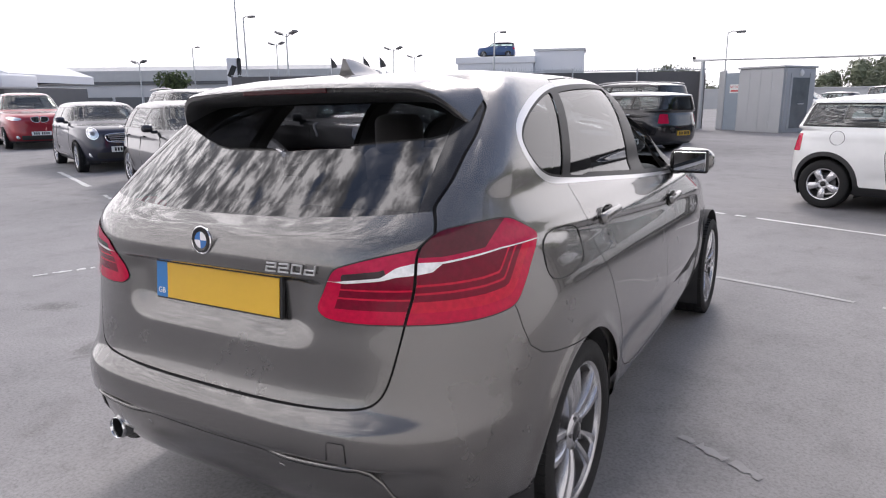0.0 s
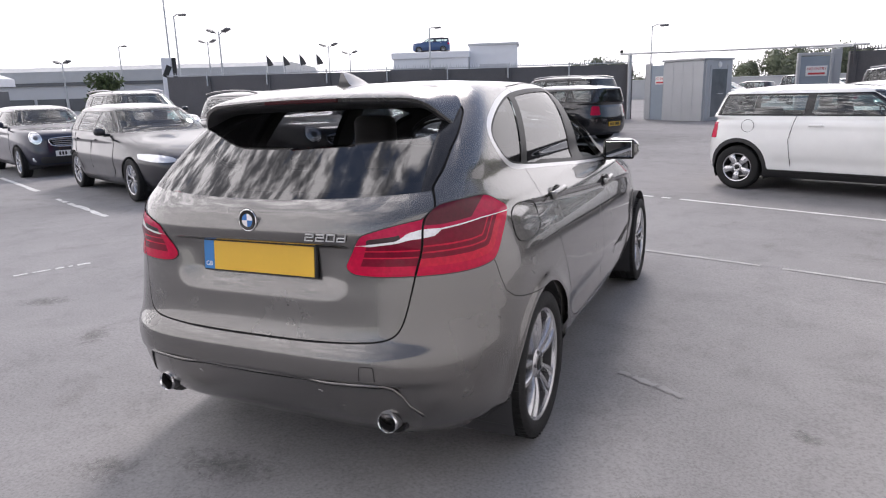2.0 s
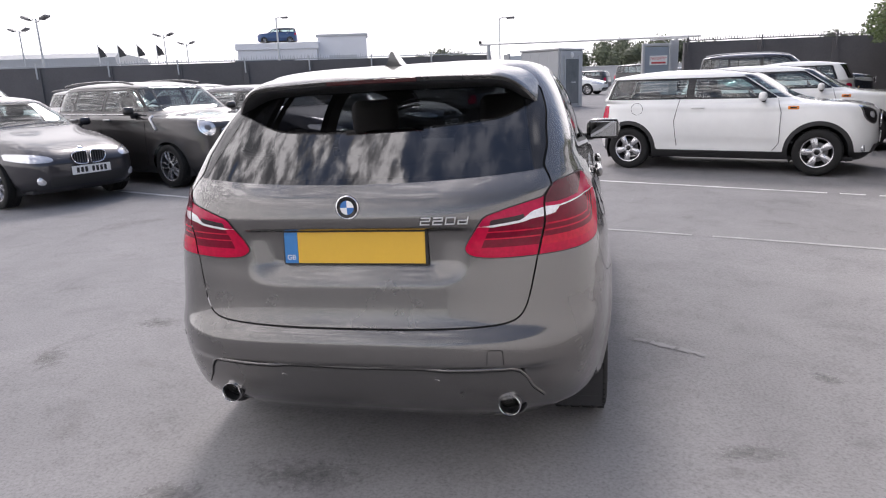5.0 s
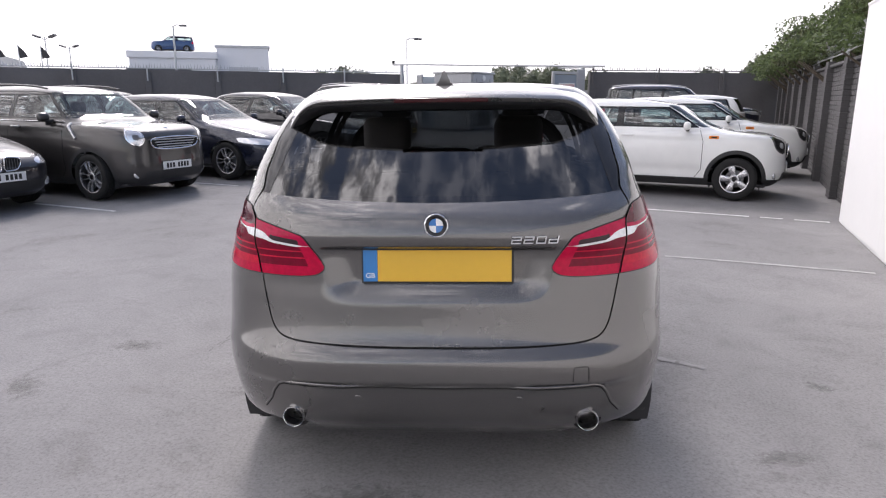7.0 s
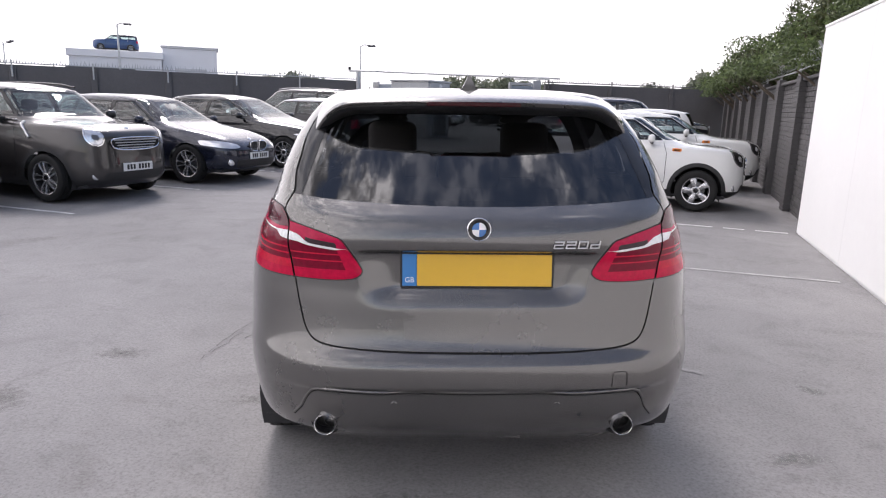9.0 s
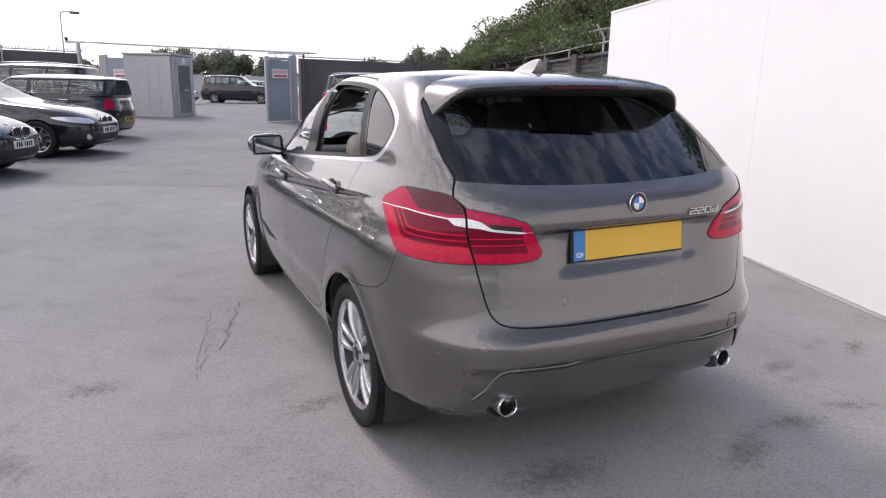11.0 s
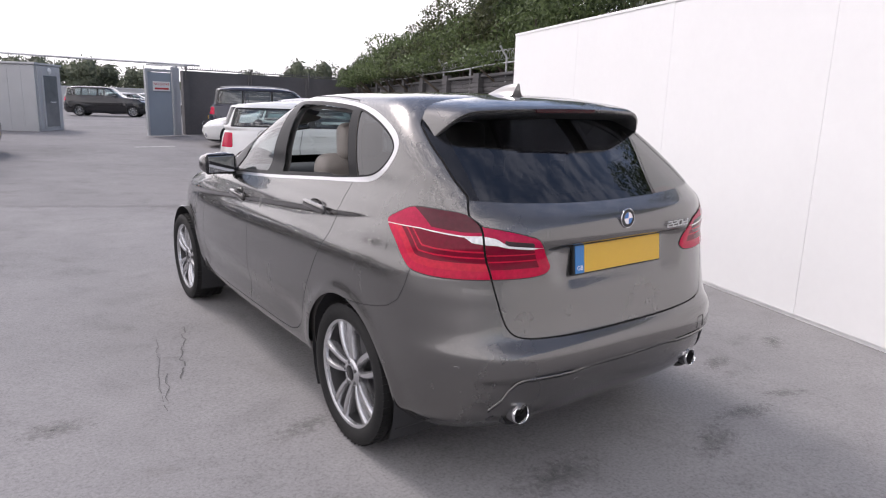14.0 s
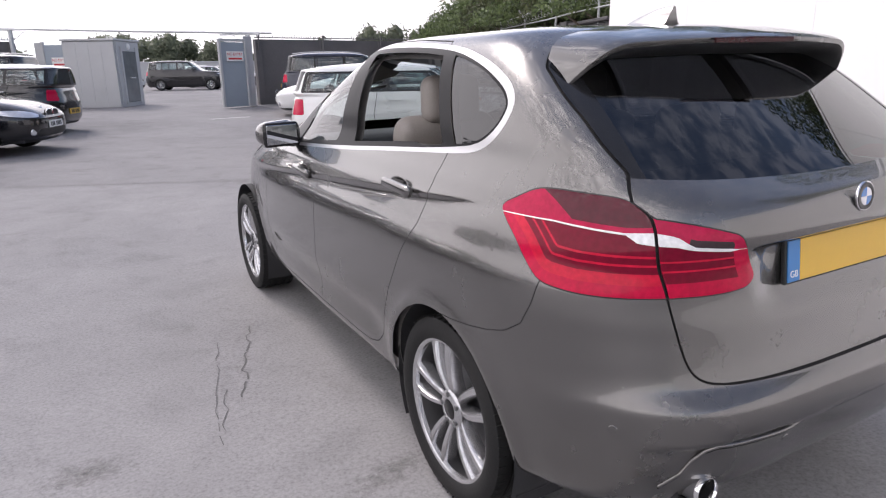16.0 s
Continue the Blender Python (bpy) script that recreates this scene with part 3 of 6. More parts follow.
# lips of the wheel arches
for wy in (0.0, 2.67):
    d = np.hypot(Y_ - wy, Z_ - .325)
    P[..., 0] += .011 * np.exp(-((d - .385) / .035) ** 2) * (X_ > .6)
body = Skin(P, R)
HATCH = rounded([(.760, 1.145), (.714, 1.118), (.694, 1.096), (.684, 1.076), (.684, 1.010), (.668, .955), (.652, .900), (.628, .790), (.612, .730), (.594, .694), (.566, .672), (.515, .660), (.42, .653), (.30, .648), (.15, .645), (-.15, .645), (-.9, .645), (-.9, 1.6), (.76, 1.6)], 1)
HATCH_U = [1.105, 1.128, 1.177, 1.30, 1.432, 1.475, 1.505, 1.530, 1.56]
HATCH_Y = [-.62, -.605, -.566, -.400, -.205, -.165, -.150, -.145, -.15]


def hatch_line(x, y, z, s):
    """Signed distance to the edge of the tailgate: its lower outline, and the line of the rear pillars above it."""
    return np.where(z < 1.118, inside_of(s, z, HATCH), y - np.interp(z, HATCH_U, HATCH_Y))


GAP = .0030
body.cut(lambda x, y, z, s: np.minimum(np.hypot(y, z - .325), np.hypot(y - 2.67, z - .325)) - .372 + (x < .5) * 9, "arch")
body.drop("arch")
body.cut(lambda x, y, z, s: np.where(y < 1, hatch_line(x, y, z, s), 1) - GAP, "joint")
body.cut(lambda x, y, z, s: hatch_line(x, y, z, s) + GAP, "tailgate", ("joint",))
# rear lamps, over the joint
LAMP = rounded([(1.128, 1.062), (1.118, 1.074), (1.090, 1.086), (1.030, 1.108), (.975, 1.124), (.93, 1.130), (.885, 1.132), (.785, 1.129), (.735, 1.124), (.716, 1.117), (.696, 1.098), (.682, 1.080), (.660, 1.078), (.573, 1.062), (.50, 1.042), (.474, 1.034), (.460, 1.020), (.402, .930), (.401, .916), (.412, .904), (.440, .894), (.51, .889), (.655, .891), (.783, .891), (.874, .893), (.945, .900), (.975, .908), (.996, .924), (1.05, .985), (1.110, 1.040)], 1)
OUTER = [(1.125, 1.052), (1.05, .985), (.996, .924), (.975, .908), (.945, .900), (.874, .893), (.783, .891), (.49, .890)]
lamp = lambda x, y, z, s: np.where(y < .2, inside_of(s, z, LAMP), 1)
body.cut(lambda x, y, z, s: lamp(x, y, z, s) - .004, "lamp_seal", ("body", "joint", "tailgate"))
body.cut(lamp, "lamp_out", ("lamp_seal",))
body.cut(lambda x, y, z, s: hatch_line(x, y, z, s) - .004, "lamp_seam", ("lamp_out",))
body.cut(lambda x, y, z, s: hatch_line(x, y, z, s) + .004, "lamp_in", ("lamp_seam",))
strip_mid = lambda s: np.interp(s, [.49, .595, .61, .635, .685, .73, .75, .94, 1.12], [1.000, 1.011, 1.017, 1.028, 1.034, 1.036, 1.044, 1.056, 1.054])
strip_half = lambda s: np.interp(s, [.475, .49, .595, .61, .635, .685, .73, .75, .94, 1.12], [.0005, .004, .004, .007, .012, .015, .0115, .0025, .0018, .001])
for k in ("lamp_out", "lamp_in"):
    body.cut(lambda x, y, z, s: strip_mid(s) + strip_half(s) - z, k + "_upper", (k,))
    body.cut(lambda x, y, z, s: strip_mid(s) - strip_half(s) - z, k + "_strip", (k,))
body.cut(lambda x, y, z, s: np.maximum(z - strip_mid(s) - strip_half(s) - .017, np.maximum(.488 - s, s - .606 - (1.03 - z) * .3)), "lamp_in_slot", ("lamp_in_upper",))
body.tags = ["lamp_in_upper_lit" if k == "lamp_in_upper" else k for k in body.tags]
body.cut(lambda x, y, z, s: .905 - s + (z - 1.09) * .9, "lamp_out_upper_lit", ("lamp_out_upper",))
body.cut(lambda x, y, z, s: z - strip_mid(s) - strip_half(s) - .012, "lamp_out_upper_lit", ("lamp_out_upper",))
rim = lambda x, y, z, s: near_line(s, z, OUTER)
inwards = ["lamp_out"] + ["lamp_out_b%d" % i for i in range(6)]
for i, c in enumerate((.104, .098, .082, .076, .058, .030)):
    body.cut(lambda x, y, z, s: rim(x, y, z, s) - c, inwards[i + 1], (inwards[i],))
body.tags = [{"lamp_out_b0": "lamp_out_line", "lamp_out_b1": "lamp_out", "lamp_out_b2": "lamp_out_line", "lamp_out_b3": "lamp_out", "lamp_out_b4": "lamp_out_line", "lamp_out_b5": "lamp_out_lit"}.get(k, k) for k in body.tags]
inwards = ["lamp_in"] + ["lamp_in_b%d" % i for i in range(5)]
for i, c in enumerate((.982, .977, .957, .952, .925)):
    body.cut(lambda x, y, z, s: z - c, inwards[i + 1], (inwards[i],))
body.tags = [{"lamp_in_b0": "lamp_in_line", "lamp_in_b1": "lamp_in", "lamp_in_b2": "lamp_in_line", "lamp_in_b3": "lamp_in", "lamp_in_b4": "lamp_in_lit"}.get(k, k) for k in body.tags]
body.cut(lambda x, y, z, s: s - .446 - (z - .90) * .42, "lamp_in_lit", ("lamp_in", "lamp_in_line"))
# rear window and its black side blades
base_z = lambda x: 1.140 + .065 * x * x
body.cut(lambda x, y, z, s: base_z(x) - z, "blade", ("tailgate",))
body.cut(lambda x, y, z, s: np.maximum(x - np.interp(z, [1.16, 1.42, 1.5], [.628, .572, .55]), z - 1.478), "rear_glass", ("blade",))
# bumper seam
SEAM_Y, SEAM_Z = [-.49, -.450, -.438, -.410, -.352, -.28, -.199, -.05], [1.00, .893, .838, .778, .740, .720, .706, .696]
BUMPER = list(zip(SEAM_Y, SEAM_Z)) + [(0, .69), (0, -1), (-3, -1), (-3, 1.0)]
seam = lambda x, y, z, s: np.where(y < .3, inside_of(y, z, BUMPER), 1)
body.cut(lambda x, y, z, s: seam(x, y, z, s) - .0018, "bumper_gap", ("body",))
body.cut(lambda x, y, z, s: seam(x, y, z, s) + .0018, "bumper", ("bumper_gap",))
body.cut(lambda x, y, z, s: np.where((y < 0), np.maximum(z - .342, s - .70), 1), "lower_lip", ("bumper",))
# windows of the flank
DLO = rounded([(1.86, 1.050), (1.10, 1.092), (.45, 1.145), (.08, 1.172), (-.06, 1.190), (-.150, 1.245), (-.190, 1.325), (-.150, 1.385), (-.04, 1.435), (.10, 1.475), (.28, 1.507), (.60, 1.528), (1.00, 1.530), (1.30, 1.505), (1.52, 1.435), (1.72, 1.290), (1.86, 1.130)], 2)
side = lambda f: (lambda x, y, z, s: np.where((x > .3) & (y > -.45), f(y, z), 1))
body.cut(side(lambda y, z: inside_of(y, z, DLO)), "chrome", ("body", "joint"))
body.cut(side(lambda y, z: inside_of(y, z, DLO) + np.interp(y, [-.2, .0, .3], [.027, .022, .015])), "frame", ("chrome",))
body.cut(side(lambda y, z: np.where(z > 1.3, np.abs(y - .345) - .004, 1)), "frame", ("chrome",))
inner = lambda y, z: inside_of(y, z, DLO) + np.interp(y, [-.2, .0, .3, .35, 1.2, 1.5], [.036, .030, .024, .034, .034, .03])
bar_b = lambda z: np.interp(z, [1.08, 1.52], [1.085, 1.10])
bar_q = lambda z: np.interp(z, [1.16, 1.52], [.103, .325])
open_f = lambda z: np.interp(z, [1.08, 1.40, 1.52], [.885, .950, .985])
bar_a = lambda z: np.interp(z, [1.05, 1.35], [1.62, 1.50])
body.cut(side(lambda y, z: np.maximum(inner(y, z), y - bar_q(z) + .036)), "quarter_glass", ("frame",))
body.cut(side(lambda y, z: np.maximum(np.maximum(inner(y, z), bar_q(z) + .040 - y), y - open_f(z))), "rear_door_glass", ("frame",))
body.cut(side(lambda y, z: np.maximum(np.maximum(inner(y, z), bar_b(z) - y), y - bar_a(z) - .02)), "front_door_glass", ("frame",))
# doors
REAR_EDGE = [(.118, 1.175), (.130, 1.11), (.148, 1.02), (.175, .935), (.255, .83), (.365, .662), (.435, .50), (.470, .435), (.530, .385), (.62, .360), (.75, .354), (2.05, .352)]
DOOR = rounded(REAR_EDGE + [(2.14, .50), (2.15, .70), (2.08, .92), (2.02, 1.04), (1.92, 1.09), (1.87, 1.135), (1.73, 1.297), (1.525, 1.443), (1.302, 1.513), (1.0, 1.538), (.6, 1.536), (.345, 1.522), (.30, 1.40), (.16, 1.25)], 0)
body.cut(side(lambda y, z: inside_of(y, z, DOOR) - .0022), "door_gap", ("body",))
body.cut(side(lambda y, z: inside_of(y, z, DOOR) + .0022), "rear_door", ("door_gap",))
mid_edge = lambda y, z: np.interp(z, [.354, .62, .83, .93, .985, 1.04, 1.10, 1.5], [1.21, 1.20, 1.19, 1.195, 1.175, 1.12, 1.03, 1.0]) - y
body.cut(side(lambda y, z: mid_edge(y, z) - .0022), "mid_gap", ("rear_door",))
body.cut(side(lambda y, z: mid_edge(y, z) + .0022), "front_door", ("mid_gap",))
body.tags = ["door_gap" if k == "mid_gap" else k for k in body.tags]
# windscreen
body.cut(lambda x, y, z, s: np.maximum(np.maximum(1.10 - z, z - 1.515), np.maximum(x - np.interp(z, [1.1, 1.5], [.70, .54]), 1.0 - y)), "windscreen", ("body",))
PARTS = [("body", "body_shell", BRONZE), ("tailgate", "tailgate", BRONZE), ("bumper", "rear_bumper", BRONZE), ("lower_lip", "bumper_lip", BRONZE),
         ("blade", "side_blade", BLACK_GLOSS), ("chrome", "window_trim", SATIN), ("frame", "window_frame", FRAME_BLACK)]
lens_of = {"": RED_DARK, "_strip": WHITE_LENS, "_upper": RED_SMOKE, "_upper_lit": RED_BRIGHT, "_lit": RED_LIT, "_line": RED_MID, "_slot": SMOKED}
for tag, name, mat in PARTS:
    piece(name, *body.take(tag)[:2], mat, tourer, body.take(tag)[2])
piece("panel_joint", *body.take("joint", push=-.006)[:2], JOINT, tourer, body.take("joint")[2])
for sgn in (1, -1):
    piece("lamp_joint", *body.take("lamp_seam", (sgn,), push=-.004)[:2], JOINT, tourer, body.take("lamp_seam", (sgn,))[2])
    piece("lamp_seal", *body.take("lamp_seal", (sgn,))[:2], BLACK_PLASTIC, tourer, body.take("lamp_seal", (sgn,))[2])
    for k, nm in (("lamp_out", "rear_lamp"), ("lamp_in", "tailgate_lamp")):
        root = None
        for ext, mat in lens_of.items():
            vs, fs, ns = body.take(k + ext, (sgn,), push=.003 if ext in ("", "_lit", "_line") else .004)
            if fs:
                ob = piece(nm if root is None else "lens", vs, fs, mat, root or tourer, ns, "red and white rear lamp cluster" if root is None else "")
                root = root or ob
    for k, nm in (("bumper_gap", "bumper_joint"), ("door_gap", "door_joint")):
        piece(nm, *body.take(k, (sgn,))[:2], JOINT, tourer, body.take(k, (sgn,))[2])
    for k in ("front_door", "rear_door"):
        piece(k, *body.take(k, (sgn,))[:2], BRONZE, tourer, body.take(k, (sgn,))[2])
    piece("quarter_window", *body.take("quarter_glass", (sgn,), push=-.004)[:2], GLASS_DARK, tourer, body.take("quarter_glass", (sgn,))[2], "dark tinted quarter window")
    # one rear window and one front window are wound down
    for k, open_side, nm in (("rear_door_glass", -1, "rear_side_window"), ("front_door_glass", 1, "front_side_window")):
        if sgn != open_side:
            piece(nm, *body.take(k, (sgn,), push=-.004)[:2], GLASS_DARK if k[0] == "r" else GLASS, tourer, body.take(k, (sgn,))[2], "closed side window")
gv, gf, gn = body.take("rear_glass", push=-.001)
gn = [Vector((.36 * v[0], -.588, .807)).normalized() for v in gv]      # one gently bowed sheet
piece("rear_window", gv, gf, GLASS_DARK, tourer, gn, "dark tinted rear window")
piece("windscreen", *body.take("windscreen", push=-.002)[:2], GLASS, tourer, body.take("windscreen")[2], "clear windscreen")
# lining inside the panels gives them their thickness
lv, lf, ln = body.take(("body", "front_door", "rear_door", "tailgate", "blade", "joint", "frame"), push=-.035)
lf = [f for f in lf if max(lv[i][1] for i in f) < 2.15 and max(lv[i][2] for i in f) < 1.50]
piece("cabin_lining", lv, lf, LINING, tourer, None, "dark cabin lining")

# roof spoiler over the rear window
bm = bmesh.new()
NX, rows_ = 64, []
for i in range(NX + 1):
    u = -1 + 2 * i / NX
    a = abs(u)
    x = .622 * math.copysign(1 - (1 - a) ** 1.0, u)
    end = max(0, (a - .72) / .28)
    droop = .155 * end ** 2.6
    y_front = -.150 - .050 * end ** 2
    z_front = float(np.interp(abs(x), [0, .3, .45, .55, .60, .63], [1.549, 1.543, 1.531, 1.513, 1.488, 1.440]))
    y_tail = -.400 + .055 * a ** 2 + .06 * end ** 3
    z_tail = 1.506 - .020 * a ** 2 - droop * .62
    y_under = -.262 + .02 * a
    z_under = 1.455 - .010 * a - droop * .5
    row = []
    for t in (0, .12, .3, .5, .7, .85, .95):
        z = z_front + (z_tail - z_front) * t + .008 * math.sin(math.pi * t) * (1 - .5 * end)
        row.append((x, y_front + (y_tail - y_front) * t, z + .002))
    row += [(x, y_tail - .002, z_tail - .004), (x, y_tail + .004, z_tail - .018), (x * .985, y_tail + .030, z_tail - .030), (x * .96, (y_tail + y_under) / 2, (z_tail - .03 + z_under) / 2 + .004), (x * .94, y_under + .02, z_under)]
    rows_.append([bm.verts.new(p) for p in row])
for p, q in zip(rows_[:-1], rows_[1:]):
    for k in range(len(p) - 1):
        bm.faces.new((p[k], q[k], q[k + 1], p[k + 1]))
spoiler = part("roof_spoiler", bm, BRONZE, tourer, "body-coloured roof spoiler with black underside", 50)
spoiler.data.materials.append(BLACK_PLASTIC)
for i, p in enumerate(spoiler.data.polygons):
    if i % (len(rows_[0]) - 1) >= 8:
        p.material_index = 1
part("high_brake_lamp", brick((.36, .008, .016), (0, -.402, 1.492), .003), RED_DIM, spoiler, "dark red high brake lamp strip")

# aerial fin on the roof
bm = bmesh.new()
prev = None
for i in range(15):
    t = i / 14
    y = -.070 + .215 * t
    h = .064 * (1 - t ** 1.5) + .002
    w = .046 * (1 - .80 * t ** 2.2)
    zb = 1.548 + .012 * t
    back = .012 * max(0, 1 - t * 5)
    ring = [bm.verts.new((sx * w * k, y - back * kk, zb + h * kk)) for sx, k, kk in ((-1, 1, 0), (-1, .62, .22), (-1, .34, .60), (-1, .16, .92), (0, 0, 1), (1, .16, .92), (1, .34, .60), (1, .62, .22), (1, 1, 0))]
    if prev:
        for q in range(8):
            bm.faces.new((prev[q], prev[q + 1], ring[q + 1], ring[q]))
    else:
        bm.faces.new(ring)
    prev = ring
part("aerial_fin", bm, FIN_GLARE, tourer, "small shark-fin roof aerial", 50)

# number plate, badge and lettering
plate = part("number_plate", brick((.536, .014, .124), (0, 0, 0), .004), BLACK_PLASTIC, tourer, "plain yellow number plate with blue band")
plate.matrix_local = pose(0, -.741, .926, -6, 0, 0)
part("plate_face", brick((.470, .004, .111), (.025, -.0085, 0), .001), PLATE_YELLOW, plate)
part("plate_band", brick((.050, .004, .111), (-.236, -.0085, 0), .001), PLATE_BLUE, plate)
lettering("country_letters", "GB", .018, PLATE_WHITE, plate, pose(-.236, -.0112, -.035, 90, 0, 0), .0004)
roundel("badge", tourer, pose(0, -.776, 1.076, 0, 0, -90) @ pose(0, 0, 0, 0, -4, 0))
STROKES = {"2": "abged", "0": "abcdef", "d": "bcdeg"}       # bars of squared characters: a top, b and c right, d bottom, e and f left, g middle


def squared_letters(name, text, w, h, gap, stroke, lean, mat, parent, m):
    """Wide squared characters built of bars, joined into one raised piece."""
    bars = []
    for n_, ch in enumerate(text):
        x0 = n_ * (w + gap) - (len(text) * (w + gap) - gap) / 2
        for q in STROKES[ch]:
            if q in "adg":
                z0 = {"a": h, "d": 0, "g": h * .52}[q]
                bars.append(brick((w, .005, stroke), (x0 + w / 2 + lean * z0, 0, z0 - h / 2), .0008, 1))
            else:
                z0, z1 = ((h * .52, h) if q in "bf" else (0, h * .52))
                xx = x0 + (w - stroke / 2 if q in "bc" else stroke / 2)
                bm = brick((stroke, .005, z1 - z0 + stroke), (0, 0, (z0 + z1) / 2 - h / 2), .0008, 1)
                for v in bm.verts:
                    v.co.x += xx + lean * (v.co.z + h / 2)
                bars.append(bm)
    ob = part(name, joined(*bars), mat, parent)
    ob.matrix_local = m
    return ob


squared_letters("model_letters", "220d", .034, .022, .0085, .0042, .22, SATIN, tourer, pose(.335, -.7805, 1.026, -3, 0, 5))
# twin exhaust tips
for sgn in (1, -1):
    pipe = part("exhaust_tip", lathe([(.0335, .012), (.0348, .001), (.0368, -.001), (.0392, .003), (.0398, .012)], 36), CHROME, tourer, "round chrome exhaust tip", 40)
    pipe.matrix_local = pose(sgn * .538, -.783, .360, 0, 0, 90) @ pose(0, 0, 0, 0, 4, 0)
    part("sleeve", lathe([(.0398, .012), (.0400, .03), (.0395, .20)], 36), ALLOY_DARK, pipe, "", 40)
    part("tip_recess", lathe([(.044, .062), (.056, .050), (.062, .066), (.064, .12)], 36), BLACK_PLASTIC, pipe, "black surround of the exhaust tip", 40)
    part("bore", lathe([(0, .055), (.0330, .050), (.0337, .010)], 28), JOINT, pipe)
    flap = part("mud_flap", brick((.15, .016, .27), (sgn * .775, -.36, .335), .006), BLACK_PLASTIC, tourer, "black rubber mud flap", 60)
    for sx in (.77, .29):
        sens = part("parking_sensor", lathe([(0, 0), (.010, 0), (.012, .002), (.012, .012)], 18), BRONZE, tourer, "", 40)
        k = min(range(len(body.co)), key=lambda i: abs(body.co[i][0] - sx) + abs(body.co[i][2] - (.565 if sx > .5 else .455)) + (body.co[i][1] > -.2) * 9)
        n = body.normal[k]
        sens.matrix_local = Matrix.Translation((sgn * body.co[k][0], body.co[k][1] - .002, body.co[k][2])) @ Vector((1, 0, 0)).rotation_difference(Vector((-sgn * n[0], -n[1], -n[2]))).to_matrix().to_4x4()
# towing-eye cover: a thin raised frame line
k0 = lambda x, z: min((body.co[i] for i in range(len(body.co)) if abs(body.co[i][2] - z) < .02 and body.co[i][1] < -.3), key=lambda c: abs(c[0] - x) + abs(c[2] - z))[1]
pts = [(.472, .536), (.474, .582), (.480, .588), (.520, .588), (.526, .582), (.528, .536)]
part("tow_cover_joint", tube([(a, k0(a, b) - .0006, b) for a, b in pts], .0016, 6), JOINT, tourer, "outline of a small towing-eye cover")

# fuel flap
FUEL = rounded([(-.255, 1.066), (.045, 1.052), (.050, .985), (.020, .925), (-.20, .915), (-.275, .945)], 2)
fk = [(y, z) for y, z in FUEL]
surf_x = lambda y, z: min((c for c in body.co[:P.shape[0] * P.shape[1]] if abs(c[1] - y) < .05 and abs(c[2] - z) < .02 and c[0] > .5), key=lambda c: abs(c[1] - y) + abs(c[2] - z))[0]
part("fuel_flap_joint", tube([(surf_x(y, z) + .0005, y, z) for y, z in fk + fk[:1]], .0020, 6), JOINT, tourer, "rounded outline of the fuel flap")

# raised moulding across the rear bumper
grid_ = np.array(body.co[:P.shape[0] * P.shape[1]])
run_ = np.array(body.run[:P.shape[0] * P.shape[1]])


def on_rear(s, z):
    k = np.argmin(abs(run_ - s) + 1.5 * abs(grid_[:, 2] - z) + (grid_[:, 1] > .3) * 9)
    c = grid_[k]
    return c[0] + (s - run_[k]) * (1 if c[0] < .6 else 0), c[1], z


def dense(line, step=.03):
    out = []
    for (a0, b0), (a1, b1) in zip(line[:-1], line[1:]):
        n_ = max(1, int(math.hypot(a1 - a0, b1 - b0) / step))
        out += [(a0 + (a1 - a0) * i / n_, b0 + (b1 - b0) * i / n_) for i in range(n_)]
    return out + [line[-1]]


def evened(vals):
    v = np.array(vals)
    for _ in range(3):
        v[1:-1] = (v[:-2] + 2 * v[1:-1] + v[2:]) / 4
    return v


for sgn in (1, -1):
    d = dense([(0, .510), (.30, .515), (.50, .520), (.555, .517), (.590, .503), (.612, .472), (.635, .430), (.66, .385)], .025)
    pts = np.array([on_rear(s, z) for s, z in d])
    for c in (0, 1):
        pts[:, c] = evened(pts[:, c])
    pts[0, 0] = 0
    part("bumper_moulding", tube([(sgn * x, y - .002, z) for x, y, z in pts], .0052, 8), BRONZE, tourer, "", 80)
    # black tube added just below the moulding, standing in for its shade
    part("moulding_shadow", tube([(sgn * x, y + .001, z - .008) for x, y, z in pts], .003, 6), JOINT, tourer, "", 80)

